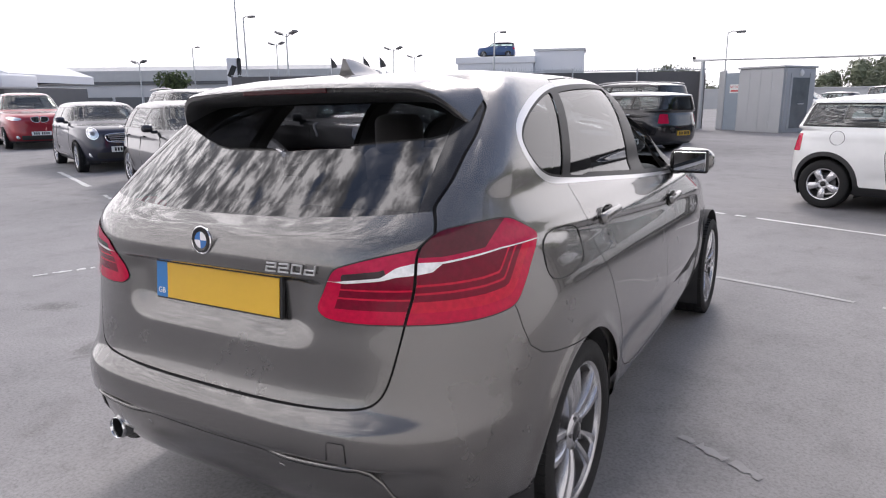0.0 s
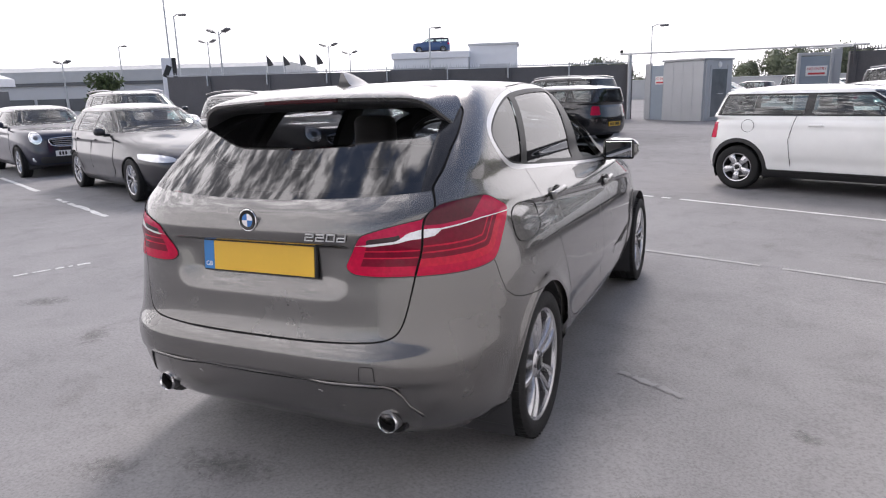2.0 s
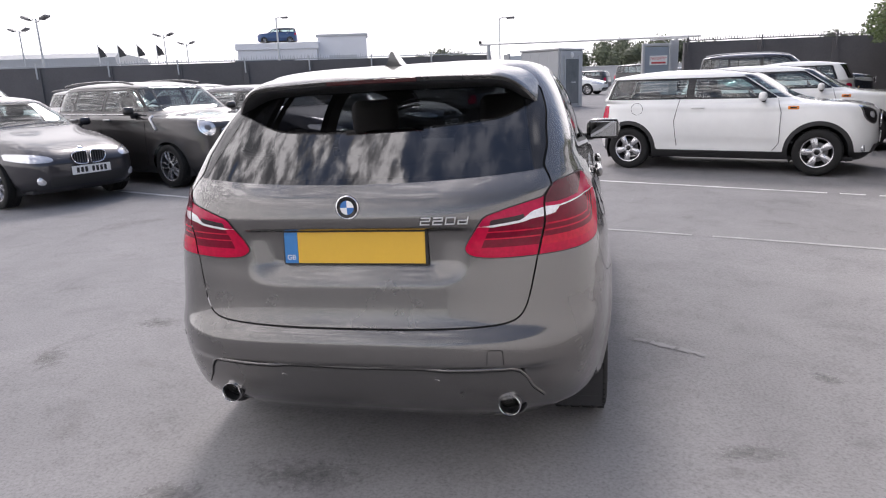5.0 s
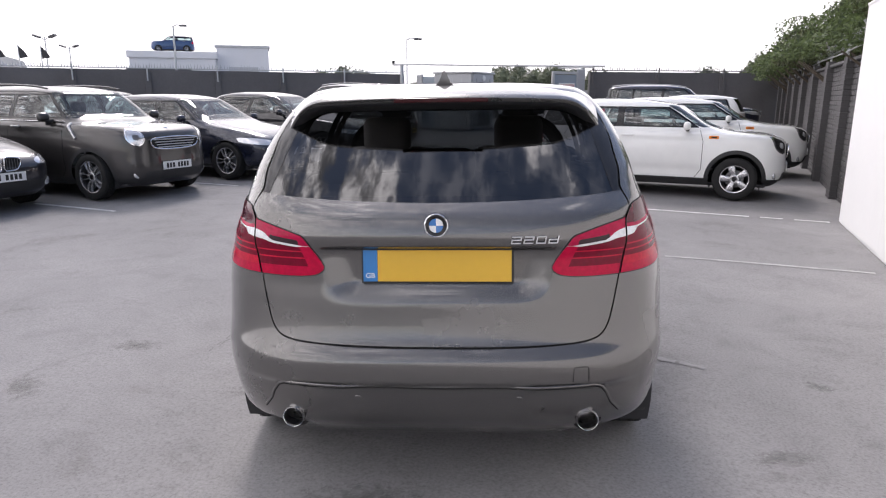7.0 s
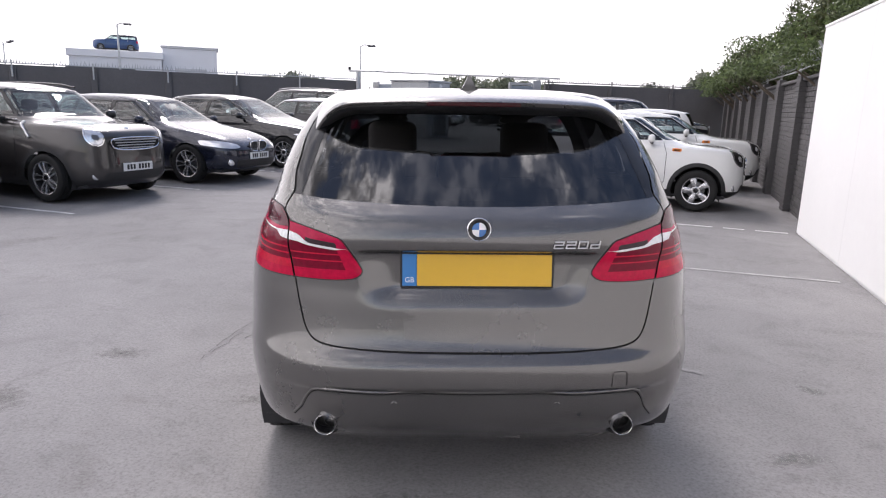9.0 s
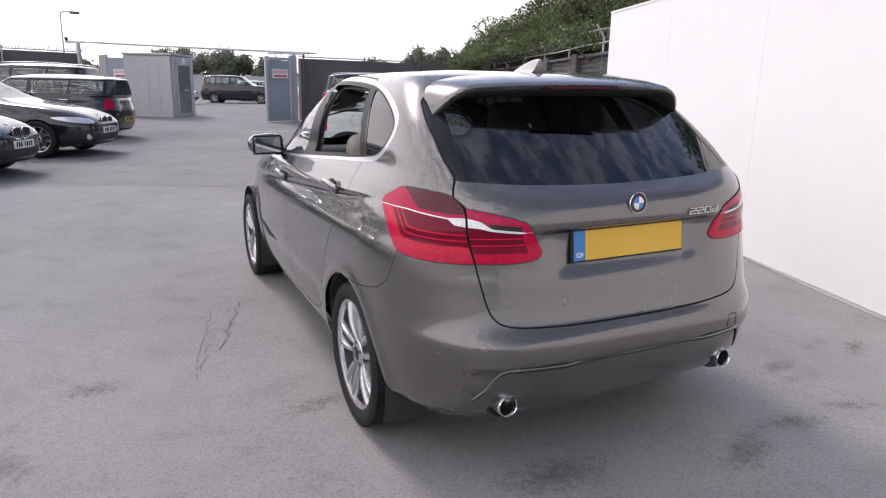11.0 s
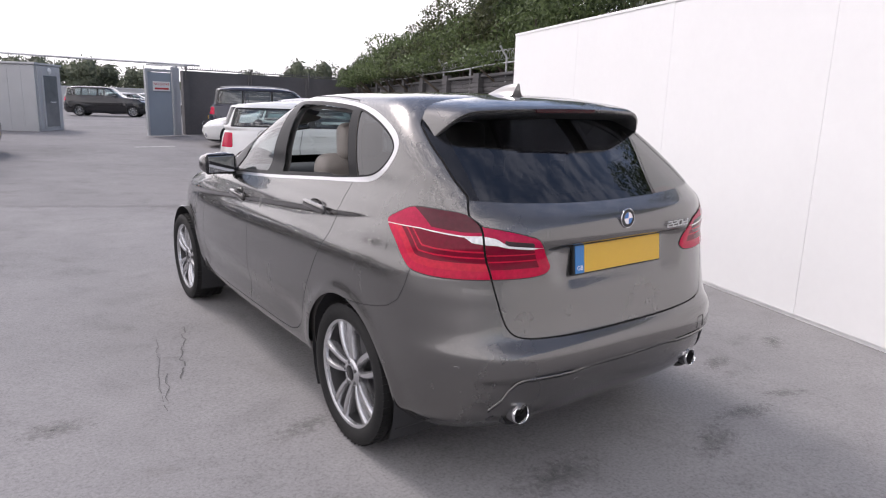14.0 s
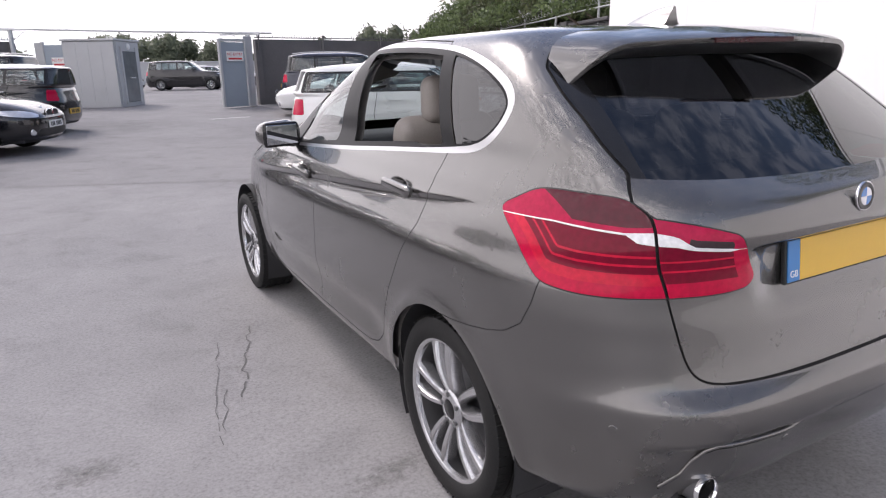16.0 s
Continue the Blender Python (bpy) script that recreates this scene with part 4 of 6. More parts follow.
# handles and mirrors
for sgn in (1, -1):
    for hy, hz in ((.335, 1.036), (1.37, .964)):
        hx = surf_x(hy, hz)
        cup = part("handle_recess", lathe([(0, -.004), (.052, -.002), (.062, .003), (.066, .0015)], 28), BRONZE, tourer, "", 60)
        cup.matrix_local = Matrix.Translation((sgn * (hx + .001), hy + .01, hz - .004)) @ pose(0, 0, 0, 0, 0, 0 if sgn > 0 else 180) @ Matrix.Diagonal((1, 1.25, .62, 1))
        grip = part("door_handle", joined(brick((.030, .215, .040), (0, 0, 0), .015, 4)), BRONZE, tourer, "body-coloured pull handle", 60)
        grip.matrix_local = Matrix.Translation((sgn * (hx + .020), hy, hz + .002)) @ pose(0, 0, 0, 2.5, 0, 0)
        # black block fills the hollow behind the grip, in place of its shade
        part("handle_shade", brick((.014, .085, .040), (sgn * (hx + .006), hy, hz + .006), .008), JOINT, tourer, "", 60)
    hood = brick((.20, .13, .135), (0, 0, 0), .05, 4)
    for v in hood.verts:
        v.co.z *= 1 - .22 * max(0, v.co.x * sgn / .10)
        v.co.x -= sgn * .02 * (v.co.y < -.04)
    mirror = part("wing_mirror", hood, BRONZE, tourer, "body-coloured wing mirror", 60)
    mirror.matrix_local = Matrix.Translation((sgn * .925, 1.60, 1.130)) @ pose(0, 0, 0, 0, 0, -sgn * 8)
    part("mirror_bezel", brick((.185, .03, .12), (sgn * .002, -.060, 0), .03, 3), BLACK_GLOSS, mirror, "", 60)
    part("mirror_glass", brick((.160, .006, .096), (sgn * .004, -.078, 0), .002), MIRROR, mirror, "silvery mirror glass")
    part("mirror_foot", brick((.10, .07, .045), (-sgn * .11, .01, -.05), .015), BLACK_PLASTIC, mirror, "", 60)

# wheels and what is behind them
WHEEL_18 = wheel_meshes(.325, .246, .225, "double")
for wy in (0.0, 2.67):
    for sgn in (1, -1):
        hub = put_wheel(WHEEL_18, tourer, Matrix.Translation((sgn * .775, wy, .325)) @ pose(0, 0, 0, 0, 0, 0 if sgn > 0 else 180) @ pose(0, 0, 0, 17 * wy + 11, 0, 0))
        tub = lathe([(.0, .50), (.384, .50), (.386, .70), (.384, .868)], 40, radians(-28), radians(236))
        tub.transform(Matrix.Translation((0, wy, .325)))
        if sgn < 0:
            tub.transform(Matrix.Diagonal((-1, 1, 1, 1)))
        part("wheel_arch_liner", tub, DARK_TRIM, tourer, "black wheel arch liner", 60)
part("underbody", brick((1.36, 3.7, .06), (0, 1.44, .25), .02), DARK_TRIM, tourer, "black underbody")
part("rear_valance", brick((1.0, .10, .12), (0, -.54, .30), .04), BLACK_PLASTIC, tourer, "", 60)
part("silencer", brick((.85, .25, .14), (0, -.40, .29), .06, 3), ALLOY_DARK, tourer, "", 60)

# cabin
for sx in (-.37, .37):
    seat(tourer, sx, 1.02, SEAT_CLOTH, 1.30, .64)
    part("seat_screen_surround", brick((.26, .02, .18), (sx, .80, 1.02), .02), BLACK_PLASTIC, tourer, "", 60)
rear_bench = part("rear_bench", brick((1.24, .52, .18), (0, .28, .60), .07, 3), SEAT_CLOTH, tourer, "pale leather rear bench", 60)
b = brick((1.24, .15, .62), (0, 0, .28), .07, 4)
b.transform(Matrix.Translation((0, .02, .62)) @ Matrix.Rotation(radians(18), 4, "X"))
part("backrest", b, SEAT_CLOTH, rear_bench, "", 60)
for sx in (-.40, 0, .40):
    part("headrest", brick((.26, .10, .16), (sx, -.17, 1.215), .045, 4), SEAT_CLOTH, rear_bench, "", 60)
part("dashboard", brick((1.36, .42, .30), (0, 1.92, .92), .10, 4), SEAT_DARK, tourer, "", 60)
wheel_ring = lathe([(.185 + .014 * math.cos(a), .014 * math.sin(a)) for a in [k * math.pi / 5 for k in range(11)]], 40)
wheel_ring.transform(Matrix.Translation((.37, 1.60, .98)) @ pose(0, 0, 0, 0, 0, -90) @ pose(0, 0, 0, 0, 25, 0))
part("steering_wheel", wheel_ring, BLACK_PLASTIC, tourer, "", 60)
part("parcel_shelf", brick((1.12, .34, .03), (0, -.34, 1.08), .01), SEAT_DARK, tourer)
part("cabin_floor", brick((1.5, 2.6, .03), (0, 1.0, .42), .01), SEAT_DARK, tourer)

# ---- parked cars ----
WHEELS = {"five": wheel_meshes(.300, .195, .18, "five"), "ten": wheel_meshes(.318, .22, .20, "ten"), "vee": wheel_meshes(.318, .222, .20, "vee"), "double": wheel_meshes(.318, .222, .20, "double")}
HEADLAMP = varied("headlamp_reflector", (0.75, 0.76, 0.78), 0.12, metal=0.7, vary=0.25, grain=25)
AMBER = lens("amber_lens", (0.75, 0.22, 0.03))
PAINTS = {
    "slate": paint("slate_paint", (0.022, 0.021, 0.027), 0.35, 0.3), "mocha": paint("mocha_paint", (0.048, 0.044, 0.043), 0.5, 0.3),
    "navy": paint("navy_paint", (0.010, 0.014, 0.032), 0.4, 0.25), "black": paint("black_paint", (0.010, 0.010, 0.012), 0.3, 0.22),
    "white": paint("white_paint", (0.78, 0.78, 0.76), 0.0, 0.3), "indigo": paint("indigo_paint", (0.022, 0.024, 0.045), 0.4, 0.3),
    "red": paint("red_paint", (0.30, 0.008, 0.020), 0.4, 0.3), "silver": paint("silver_paint", (0.40, 0.40, 0.41), 0.8, 0.3),
    "blue": paint("blue_paint", (0.025, 0.065, 0.17), 0.4, 0.3), "graphite": paint("graphite_paint", (0.05, 0.05, 0.054), 0.5, 0.3)}
KINDS = {
    # length, half width, height, wheelbase, rear overhang, nose height, belt height, screen foot, roof front, roof rear, tail foot (y), roof half width, belt half width
    "hatch": dict(W=.875, H=1.43, base=2.66, rear=.74, front=.83, nose=.70, belt=.95, foot=2.15, rf=1.4, rr=-.35, tail=-.66, roof=.54, sh=.80, wheel="vee", nr=4, nf=5.2),
    "mini": dict(blunt=1, W=.835, H=1.41, base=2.495, rear=.56, front=.66, nose=.86, belt=.975, foot=2.16, rf=1.56, rr=-.28, tail=-.50, roof=.56, sh=.765, wheel="five", nr=4, nf=5.2),
    "crossover": dict(blunt=1, W=.89, H=1.56, base=2.59, rear=.70, front=.74, nose=.95, belt=1.07, foot=2.25, rf=1.68, rr=-.42, tail=-.62, roof=.60, sh=.82, wheel="double", nr=4.2, nf=5.2),
    "saloon": dict(W=.92, H=1.46, base=2.95, rear=1.05, front=.86, nose=.70, belt=.97, foot=2.3, rf=1.45, rr=-.05, tail=-.78, roof=.54, sh=.84, wheel="ten", nr=4, nf=5.2),
    "estate": dict(blunt=1, W=.89, H=1.44, base=2.67, rear=.80, front=.78, nose=.80, belt=.97, foot=2.1, rf=1.5, rr=-.62, tail=-.74, roof=.58, sh=.81, wheel="ten", nr=4.2, nf=5.2),
    "suv": dict(blunt=1, W=.93, H=1.68, base=2.81, rear=.90, front=.86, nose=.95, belt=1.12, foot=2.25, rf=1.6, rr=-.55, tail=-.76, roof=.62, sh=.85, wheel="ten", nr=4.2, nf=5.2)}


def car_rows(k):
    yr, yf = -k["rear"], k["base"] + k["front"]
    W, H, n, b, s = k["W"], k["H"], k["nose"], k["belt"], k["sh"]
    q = k.get("blunt")
    rows = [(.19, W - .10, yr + .13, yf - .16), (.25, W - .05, yr + .06, yf - .07), (.33, W - .015, yr + .02, yf - .02), (.45, W, yr, yf), (.58, W + .004, yr, yf - .01),
            (n - .06, W, yr + .03, yf - (.03 if q else .06)), (n, W - .008, yr + .045, yf - (.09 if q else .14)), (n + (b - n) * .45, W - .025, yr + .06, yf - (.28 if q else .45)), (b - .02, s + .02, yr + .085, k["foot"] + .22), (b + .015, s, k["tail"], k["foot"] + .04)]
    for t, inn in ((.25, .16), (.5, .38), (.75, .66), (.9, .88)):
        rows.append((b + (H - .10 - b) * t, s + (k["roof"] + .05 - s) * inn, k["tail"] + (k["rr"] - .10 - k["tail"]) * t, k["foot"] + (k["rf"] + .08 - k["foot"]) * t))
    rows += [(H - .10, k["roof"] + .04, k["rr"] - .10, k["rf"] + .08), (H - .055, k["roof"] - .02, k["rr"] + .12, k["rf"] - .14), (H - .025, k["roof"] - .12, k["rr"] + .38, k["rf"] - .38), (H - .008, k["roof"] - .28, k["rr"] + .62, k["rf"] - .55), (H, .003, .45, .46)]
    return [(z, w, r, f, k["nr"] if z < b else k["nr"] + 1.5, k["nf"] if z < b else k["nf"] + 1.2) for z, w, r, f in rows]


def parked(kind, name, label, colour, m, roof=None, detail=True, doors=5, rails=None, wheel=None, bonnet_stripe=False, arches=False, face="kidney", lamp_shape="slim", group="", plate=True, tint=None):
    k = dict(KINDS[kind])
    body_paint = PAINTS[colour]
    root = tagged(new(name), label, "car", group)
    root.matrix_world = m
    fine = 1.0 if detail else .6
    P, R = shell(car_rows(k), .5, int(44 * fine), int(64 * fine), int(76 * fine))
    X_, Y_, Z_ = P[..., 0].copy(), P[..., 1].copy(), P[..., 2].copy()
    b, H = k["belt"], k["H"]
    under = np.where(Z_ < b - .10, np.exp(-np.clip(b - .10 - Z_, 0, 9) / .12) * (1 - np.exp(-np.clip(b - .10 - Z_, 0, 9) / .03)), 0)
    P[..., 0] -= .022 * under * (X_ > .4)
    P[..., 0] -= .02 * np.exp(-((Z_ - .40) / .07) ** 2) * smooth01(Y_, .35, .6) * (1 - smooth01(Y_, k["base"] - .6, k["base"] - .3)) * (X_ > .5)
    sk = Skin(P, R)
    wr = .345 if not arches else .352
    wz = .318 if kind != "mini" else .300
    yr, yf = -k["rear"], k["base"] + k["front"]
    sk.cut(lambda x, y, z, s: np.minimum(np.hypot(y, z - wz), np.hypot(y - k["base"], z - wz)) - wr + (x < .45) * 9, "arch")
    sk.drop("arch")
    if arches:
        sk.cut(lambda x, y, z, s: np.minimum(np.minimum(np.hypot(y, z - wz), np.hypot(y - k["base"], z - wz)) - wr - .055, z - .30) + (x < .45) * 9, "cladding")
    else:
        sk.cut(lambda x, y, z, s: z - .24, "cladding")
    zt, zr = b + .03, H - .115
    foot, rf, rr, tail = k["foot"], k["rf"], k["rr"], k["tail"]
    slope = (foot - rf - .08) / (H - .10 - b)
    back = (rr - .10 - tail) / (H - .10 - b)
    fy = lambda z: foot - .13 - slope * (z - b)
    if kind == "saloon" or kind == "hatch":
        ry = lambda z: tail + .30 + back * .8 * (z - b)
    else:
        ry = lambda z: tail + .12 + back * .8 * (z - b)
    side_only = lambda x: np.where(x > .35, 0, 9)
    sk.cut(lambda x, y, z, s: np.maximum(np.maximum(zt - z, z - zr), np.maximum(y - fy(z), ry(z) - y)) + side_only(x), "frame", ("body",))
    bars = (.95, 1.03) if doors == 5 else (.80, .90)
    sk.cut(lambda x, y, z, s: np.maximum(np.maximum(zt + .022 - z, z - zr + .018), np.maximum(y - fy(z) + .05, bars[1] - y)) + side_only(x), "glass_f", ("frame",))
    q = .12 if doors == 5 else -9
    sk.cut(lambda x, y, z, s: np.maximum(np.maximum(zt + .022 - z, z - zr + .018), np.maximum(y - bars[0], np.maximum(ry(z) + .04, q + .05) - y)) + side_only(x), "glass_r", ("frame",))
    if doors == 5:
        sk.cut(lambda x, y, z, s: np.maximum(np.maximum(zt + .022 - z, z - zr + .018), np.maximum(y - q, ry(z) + .05 - y)) + side_only(x), "glass_q", ("frame",))
    sk.cut(lambda x, y, z, s: np.maximum(np.maximum(b + .035 - z, z - H + .085), np.maximum(x - np.interp(z, [b, H], [k["sh"] - .085, k["roof"] - .05]), rf - .05 - y)), "windscreen", ("body",))
    sk.cut(lambda x, y, z, s: np.maximum(np.maximum(b + .05 - z, z - H + .105), np.maximum(x - np.interp(z, [b, H], [k["sh"] - .12, k["roof"] - .06]), y - rr - .02)), "rear_screen", ("body",))
    if roof:
        sk.cut(lambda x, y, z, s: (zr + .012) - z, "roof", ("body",))
    # front: lamps, lower intake
    n = k["nose"]
    if lamp_shape == "slim":
        LP = rounded([(.42, n - .06), (.60, n - .005), (.80, n + .015), (.84, n - .03), (.74, n - .105), (.46, n - .115)], 2)
        sk.cut(lambda x, y, z, s: np.where(y > k["base"] + .2, inside_of(x, z, LP), 1), "headlamp", ("body",))
    else:
        lx, lz = k["W"] * .66, n - .085
        oval = lambda r: (lambda x, y, z, s: np.where(y > k["base"] + .2, np.hypot((x - lx) / .92, (z - lz - .10 * (x - lx)) / 1.12) - r, 1))
        sk.cut(oval(.106), "lamp_ring", ("body",))
        sk.cut(oval(.095), "headlamp", ("lamp_ring",))
        sk.cut(oval(.042), "projector", ("headlamp",))
    sk.cut(lambda x, y, z, s: np.maximum(np.maximum(.27 - z, z - .40), np.maximum(x - .52, k["base"] + .4 - y)), "intake", ("body", "cladding"))
    sk.cut(lambda x, y, z, s: np.maximum(np.maximum(b - .28 - z, z - b + .06), np.maximum(k["W"] * .60 - x, y - yr - .22)), "tail_lamp", ("body",))

    def put(tag, nm, mat, label="", push=0.0, sides=(1, -1)):
        vs, fs, ns = sk.take(tag, sides, push)
        if fs:
            return piece(nm, vs, fs, mat, root, ns, label)

    put("body", "body_shell", body_paint)
    put("cladding", "lower_cladding", BLACK_PLASTIC)
    put("frame", "window_frame", BLACK_GLOSS)
    if roof:
        put("roof", "roof_panel", PAINTS[roof], "contrasting roof panel" if roof != colour else "")
    g = tint or GLASS_PARK
    for sgn in (1, -1):
        for tag, nm in (("glass_f", "front_side_window"), ("glass_r", "rear_side_window"), ("glass_q", "quarter_window")):
            put(tag, nm, g, "", -.003, (sgn,))
        hl = put("headlamp", "headlamp", BLACK_GLOSS if lamp_shape == "round" and colour == "white" else HEADLAMP, "clear headlamp", .002, (sgn,))
        put("lamp_ring", "lamp_ring", CHROME, "bright lamp ring", .006, (sgn,))
        put("projector", "lamp_projector", HEADLAMP if colour == "white" else ALLOY_DARK, "", .001, (sgn,))
        put("tail_lamp", "tail_lamp", RED_LIT, "red tail lamp", .003, (sgn,))
    put("windscreen", "windscreen", g)
    put("rear_screen", "rear_window", GLASS_DARK)
    put("intake", "lower_intake", BLACK_PLASTIC)
    vs, fs, _ = sk.take(("body", "frame"), push=-.03)
    piece("cabin_lining", vs, [f for f in fs if max(vs[i][2] for i in f) < H - .06], LINING, root)
    grid = np.array(sk.co[:P.shape[0] * P.shape[1]])

    def front_y(x, z):
        c = grid[(grid[:, 1] > 1) & (abs(grid[:, 2] - z) < .06)]
        return float(c[np.argmin(abs(c[:, 0] - abs(x)) + 2 * abs(c[:, 2] - z))][1])

    def side_x(y, z):
        c = grid[(abs(grid[:, 1] - y) < .25) & (abs(grid[:, 2] - z) < .06) & (grid[:, 0] > .3)]
        return float(c[np.argmin(abs(c[:, 1] - y) + 2 * abs(c[:, 2] - z))][0])

    # wheels
    w = WHEELS[wheel or k["wheel"]]
    for wy in (0, k["base"]):
        for sgn in (1, -1):
            put_wheel(w, root, Matrix.Translation((sgn * (k["W"] - .128), wy, wz)) @ pose(0, 0, 0, 0, 0, 0 if sgn > 0 else 180) @ pose(0, 0, 0, 23 * wy + 31, 0, 0))
            tub = lathe([(0, .42), (wr + .01, .42), (wr + .012, k["W"] - .13)], 24, radians(-25), radians(230))
            tub.transform(Matrix.Translation((0, wy, wz)))
            if sgn < 0:
                tub.transform(Matrix.Diagonal((-1, 1, 1, 1)))
            part("wheel_arch_liner", tub, DARK_TRIM, root, "", 60)
    part("underbody", brick((1.35, k["base"] + k["front"] + k["rear"] - .5, .05), (0, (yf + yr) / 2, .21), .02), DARK_TRIM, root)
    # mirrors, handles, door joints
    for sgn in (1, -1):
        my = foot - .34
        hood = brick((.17, .10, .12), (0, 0, 0), .045, 3)
        mir = part("wing_mirror", hood, PAINTS[roof] if roof else body_paint, root, "", 60)
        mir.matrix_local = Matrix.Translation((sgn * (k["sh"] + .14), my, b + .06))
        part("mirror_foot", brick((.10, .05, .05), (-sgn * .10, 0, -.055), .015), BLACK_PLASTIC, mir, "", 60)
        for hy in ((.22, 1.18) if doors == 5 else (.98,)):
            hx = side_x(hy, b - .09)
            part("door_handle", brick((.03, .18, .03), (sgn * (hx + .012), hy, b - .085), .011, 2), SATIN if kind in ("mini", "crossover", "estate") and colour != "white" else body_paint, root, "", 60)
        lines = [[(foot - .18, b + .02), (foot - .12, b - .15), (foot - .12, .42), (foot - .22, .28)]]
        if doors == 5:
            lines += [[(.99, b + .03), (.97, .27)], [(.08, b + .02), (.16, b - .25), (.42, .45), (.50, .27)], [(.50, .27), (foot - .22, .27)]]
        else:
            lines += [[(.72, b + .03), (.66, .7), (.72, .27)], [(.72, .27), (foot - .22, .27)]]
        for ln in lines:
            pts = []
            for (y0, z0), (y1, z1) in zip(ln[:-1], ln[1:]):
                for i in range(5):
                    yy, zz = y0 + (y1 - y0) * i / 5, z0 + (z1 - z0) * i / 5
                    pts.append((sgn * (side_x(yy, zz) + .001), yy, zz))
            part("door_joint", tube(pts, .004, 5), JOINT, root)
    # nose
    if face == "kidney":
        for sgn in (1, -1):
            zc = n - .085
            out = rounded([(.018, zc - .075), (.022, zc + .07), (.06, zc + .088), (.21, zc + .075), (.235, zc + .02), (.19, zc - .07), (.06, zc - .085)], 2)
            yy = front_y(.1, zc)
            gr = part("grille", prism([(sgn * a, c) for a, c in out], .03, "y", yy - .012), JOINT, root, "dark kidney-shaped grille with bright surround")
            part("grille_surround", tube([(sgn * a, yy + .02, c) for a, c in list(out) + [out[0]]], .008, 6), CHROME, gr)
            for i in range(5):
                part("grille_bar", brick((.006, .012, .13), (sgn * (.055 + .034 * i), yy + .016, zc), .002), ALLOY_DARK, gr)
    else:
        zc = n - .175
        yy = front_y(.2, zc)
        hw, hh = (.44, .085) if face == "wide" else (.36, .09)
        out = rounded([(-hw, zc + .01), (-hw * .92, zc + hh), (hw * .92, zc + hh), (hw, zc + .01), (hw * .8, zc - hh), (-hw * .8, zc - hh)], 2)
        gr = part("grille", prism(out, .05, "y", yy - .035), JOINT, root, "dark hexagonal grille with bright bars")
        part("grille_surround", tube([(a, yy + .018, c) for a, c in list(out) + [out[0]]], .010, 6), CHROME, gr)
        for i in range(4):
            part("grille_bar", brick((hw * (1.75 - .12 * i), .018, .015), (0, yy + .02, zc + hh * (.62 - .42 * i)), .005), SATIN, gr)
    for sgn in (1, -1):
        fg = part("fog_lamp", lathe([(0, .01), (.045, .006), (.055, 0), (.058, -.03)], 20), HEADLAMP, root, "", 60)
        fg.matrix_local = Matrix.Translation((sgn * .60, front_y(.60, .36) - .002, .36)) @ pose(0, 0, 0, 0, 0, 90 - sgn * 20)
    badge_y = front_y(0, n + .035)
    part("bonnet_badge", lathe([(0, .008), (.032, .006), (.036, 0)], 20), CHROME, root, "small round badge", 60).matrix_local = Matrix.Translation((0, badge_y - .01, n + .03)) @ pose(0, 0, 0, 0, 0, 90) @ pose(0, 0, 0, 0, -50, 0)
    if plate:
        for yy, mat, rz in ((front_y(0, .46) + .012, PLATE_WHITE, 0), (yr - .012, PLATE_YELLOW, 180)):
            pl = part("number_plate", brick((.52, .012, .111), (0, 0, 0), .003), mat, root, "number plate with dark bars")
            pl.matrix_local = Matrix.Translation((0, yy, .46 if rz == 0 else (.46 if kind in ("mini", "estate", "crossover") else .74))) @ pose(0, 0, 0, 0, 0, rz)
            for i, bx in enumerate((-.185, -.13, -.075, -.02, .075, .13, .185)):
                part("plate_bar", brick((.036, .004, .068), (bx, .0065, 0), .001), INK, pl)
    if rails:
        for sgn in (1, -1):
            part("roof_rail", tube([(sgn * (k["roof"] + .01), y, H - .045 + .055 * math.sin(math.pi * min(1, max(0, i / 8))) ** .5 * 1.0) for i, y in enumerate([rr + .05 + (rf - rr - .15) * j / 8 for j in range(9)])], .016, 8), PAINTS[rails], root, "bright roof rail", 60)
    if kind == "mini" and colour == "white":
        for sgn in (1, -1):
            ry_, rz_ = foot + .02, n + .02
            rp = part("side_repeater", brick((.012, .13, .045), (sgn * (side_x(ry_, rz_) + .004), ry_, rz_), .012, 2), AMBER, root, "amber side repeater", 60)
            part("repeater_inset", brick((.012, .085, .022), (sgn * (side_x(ry_, rz_) + .008), ry_, rz_), .006, 1), BLACK_GLOSS, rp)
        hx = side_x(.12, b - .10)
        part("fuel_flap_joint", tube([(hx + .002, .12 + .085 * math.cos(a_ * .35), b - .10 + .085 * math.sin(a_ * .35)) for a_ in range(19)], .003, 5), JOINT, root, "round fuel flap joint")
    if kind == "crossover" and detail:
        for sgn in (1, -1):
            pts = [(sgn * (side_x(y_, b - .01) + .006), y_, b - .005) for y_ in np.linspace(-.45, foot - .15, 14)]
            part("belt_strip", tube(pts, .009, 6), CHROME, root, "chrome belt strip", 60)
            pts = [(sgn * (side_x(foot - .02 + .16 * i / 6, b - .03 - .20 * i / 6) + .006), foot - .02 + .16 * i / 6, b - .03 - .20 * i / 6) for i in range(7)]
            part("side_scuttle", tube(pts, .022, 6), SATIN, root, "bright side scuttle", 60)
            part("mirror_stalk", brick((.10, .03, .10), (sgn * (k["sh"] + .05), foot - .36, b - .01), .012, 1), BLACK_PLASTIC, root)
    # cabin
    cloth = SEAT_DARK
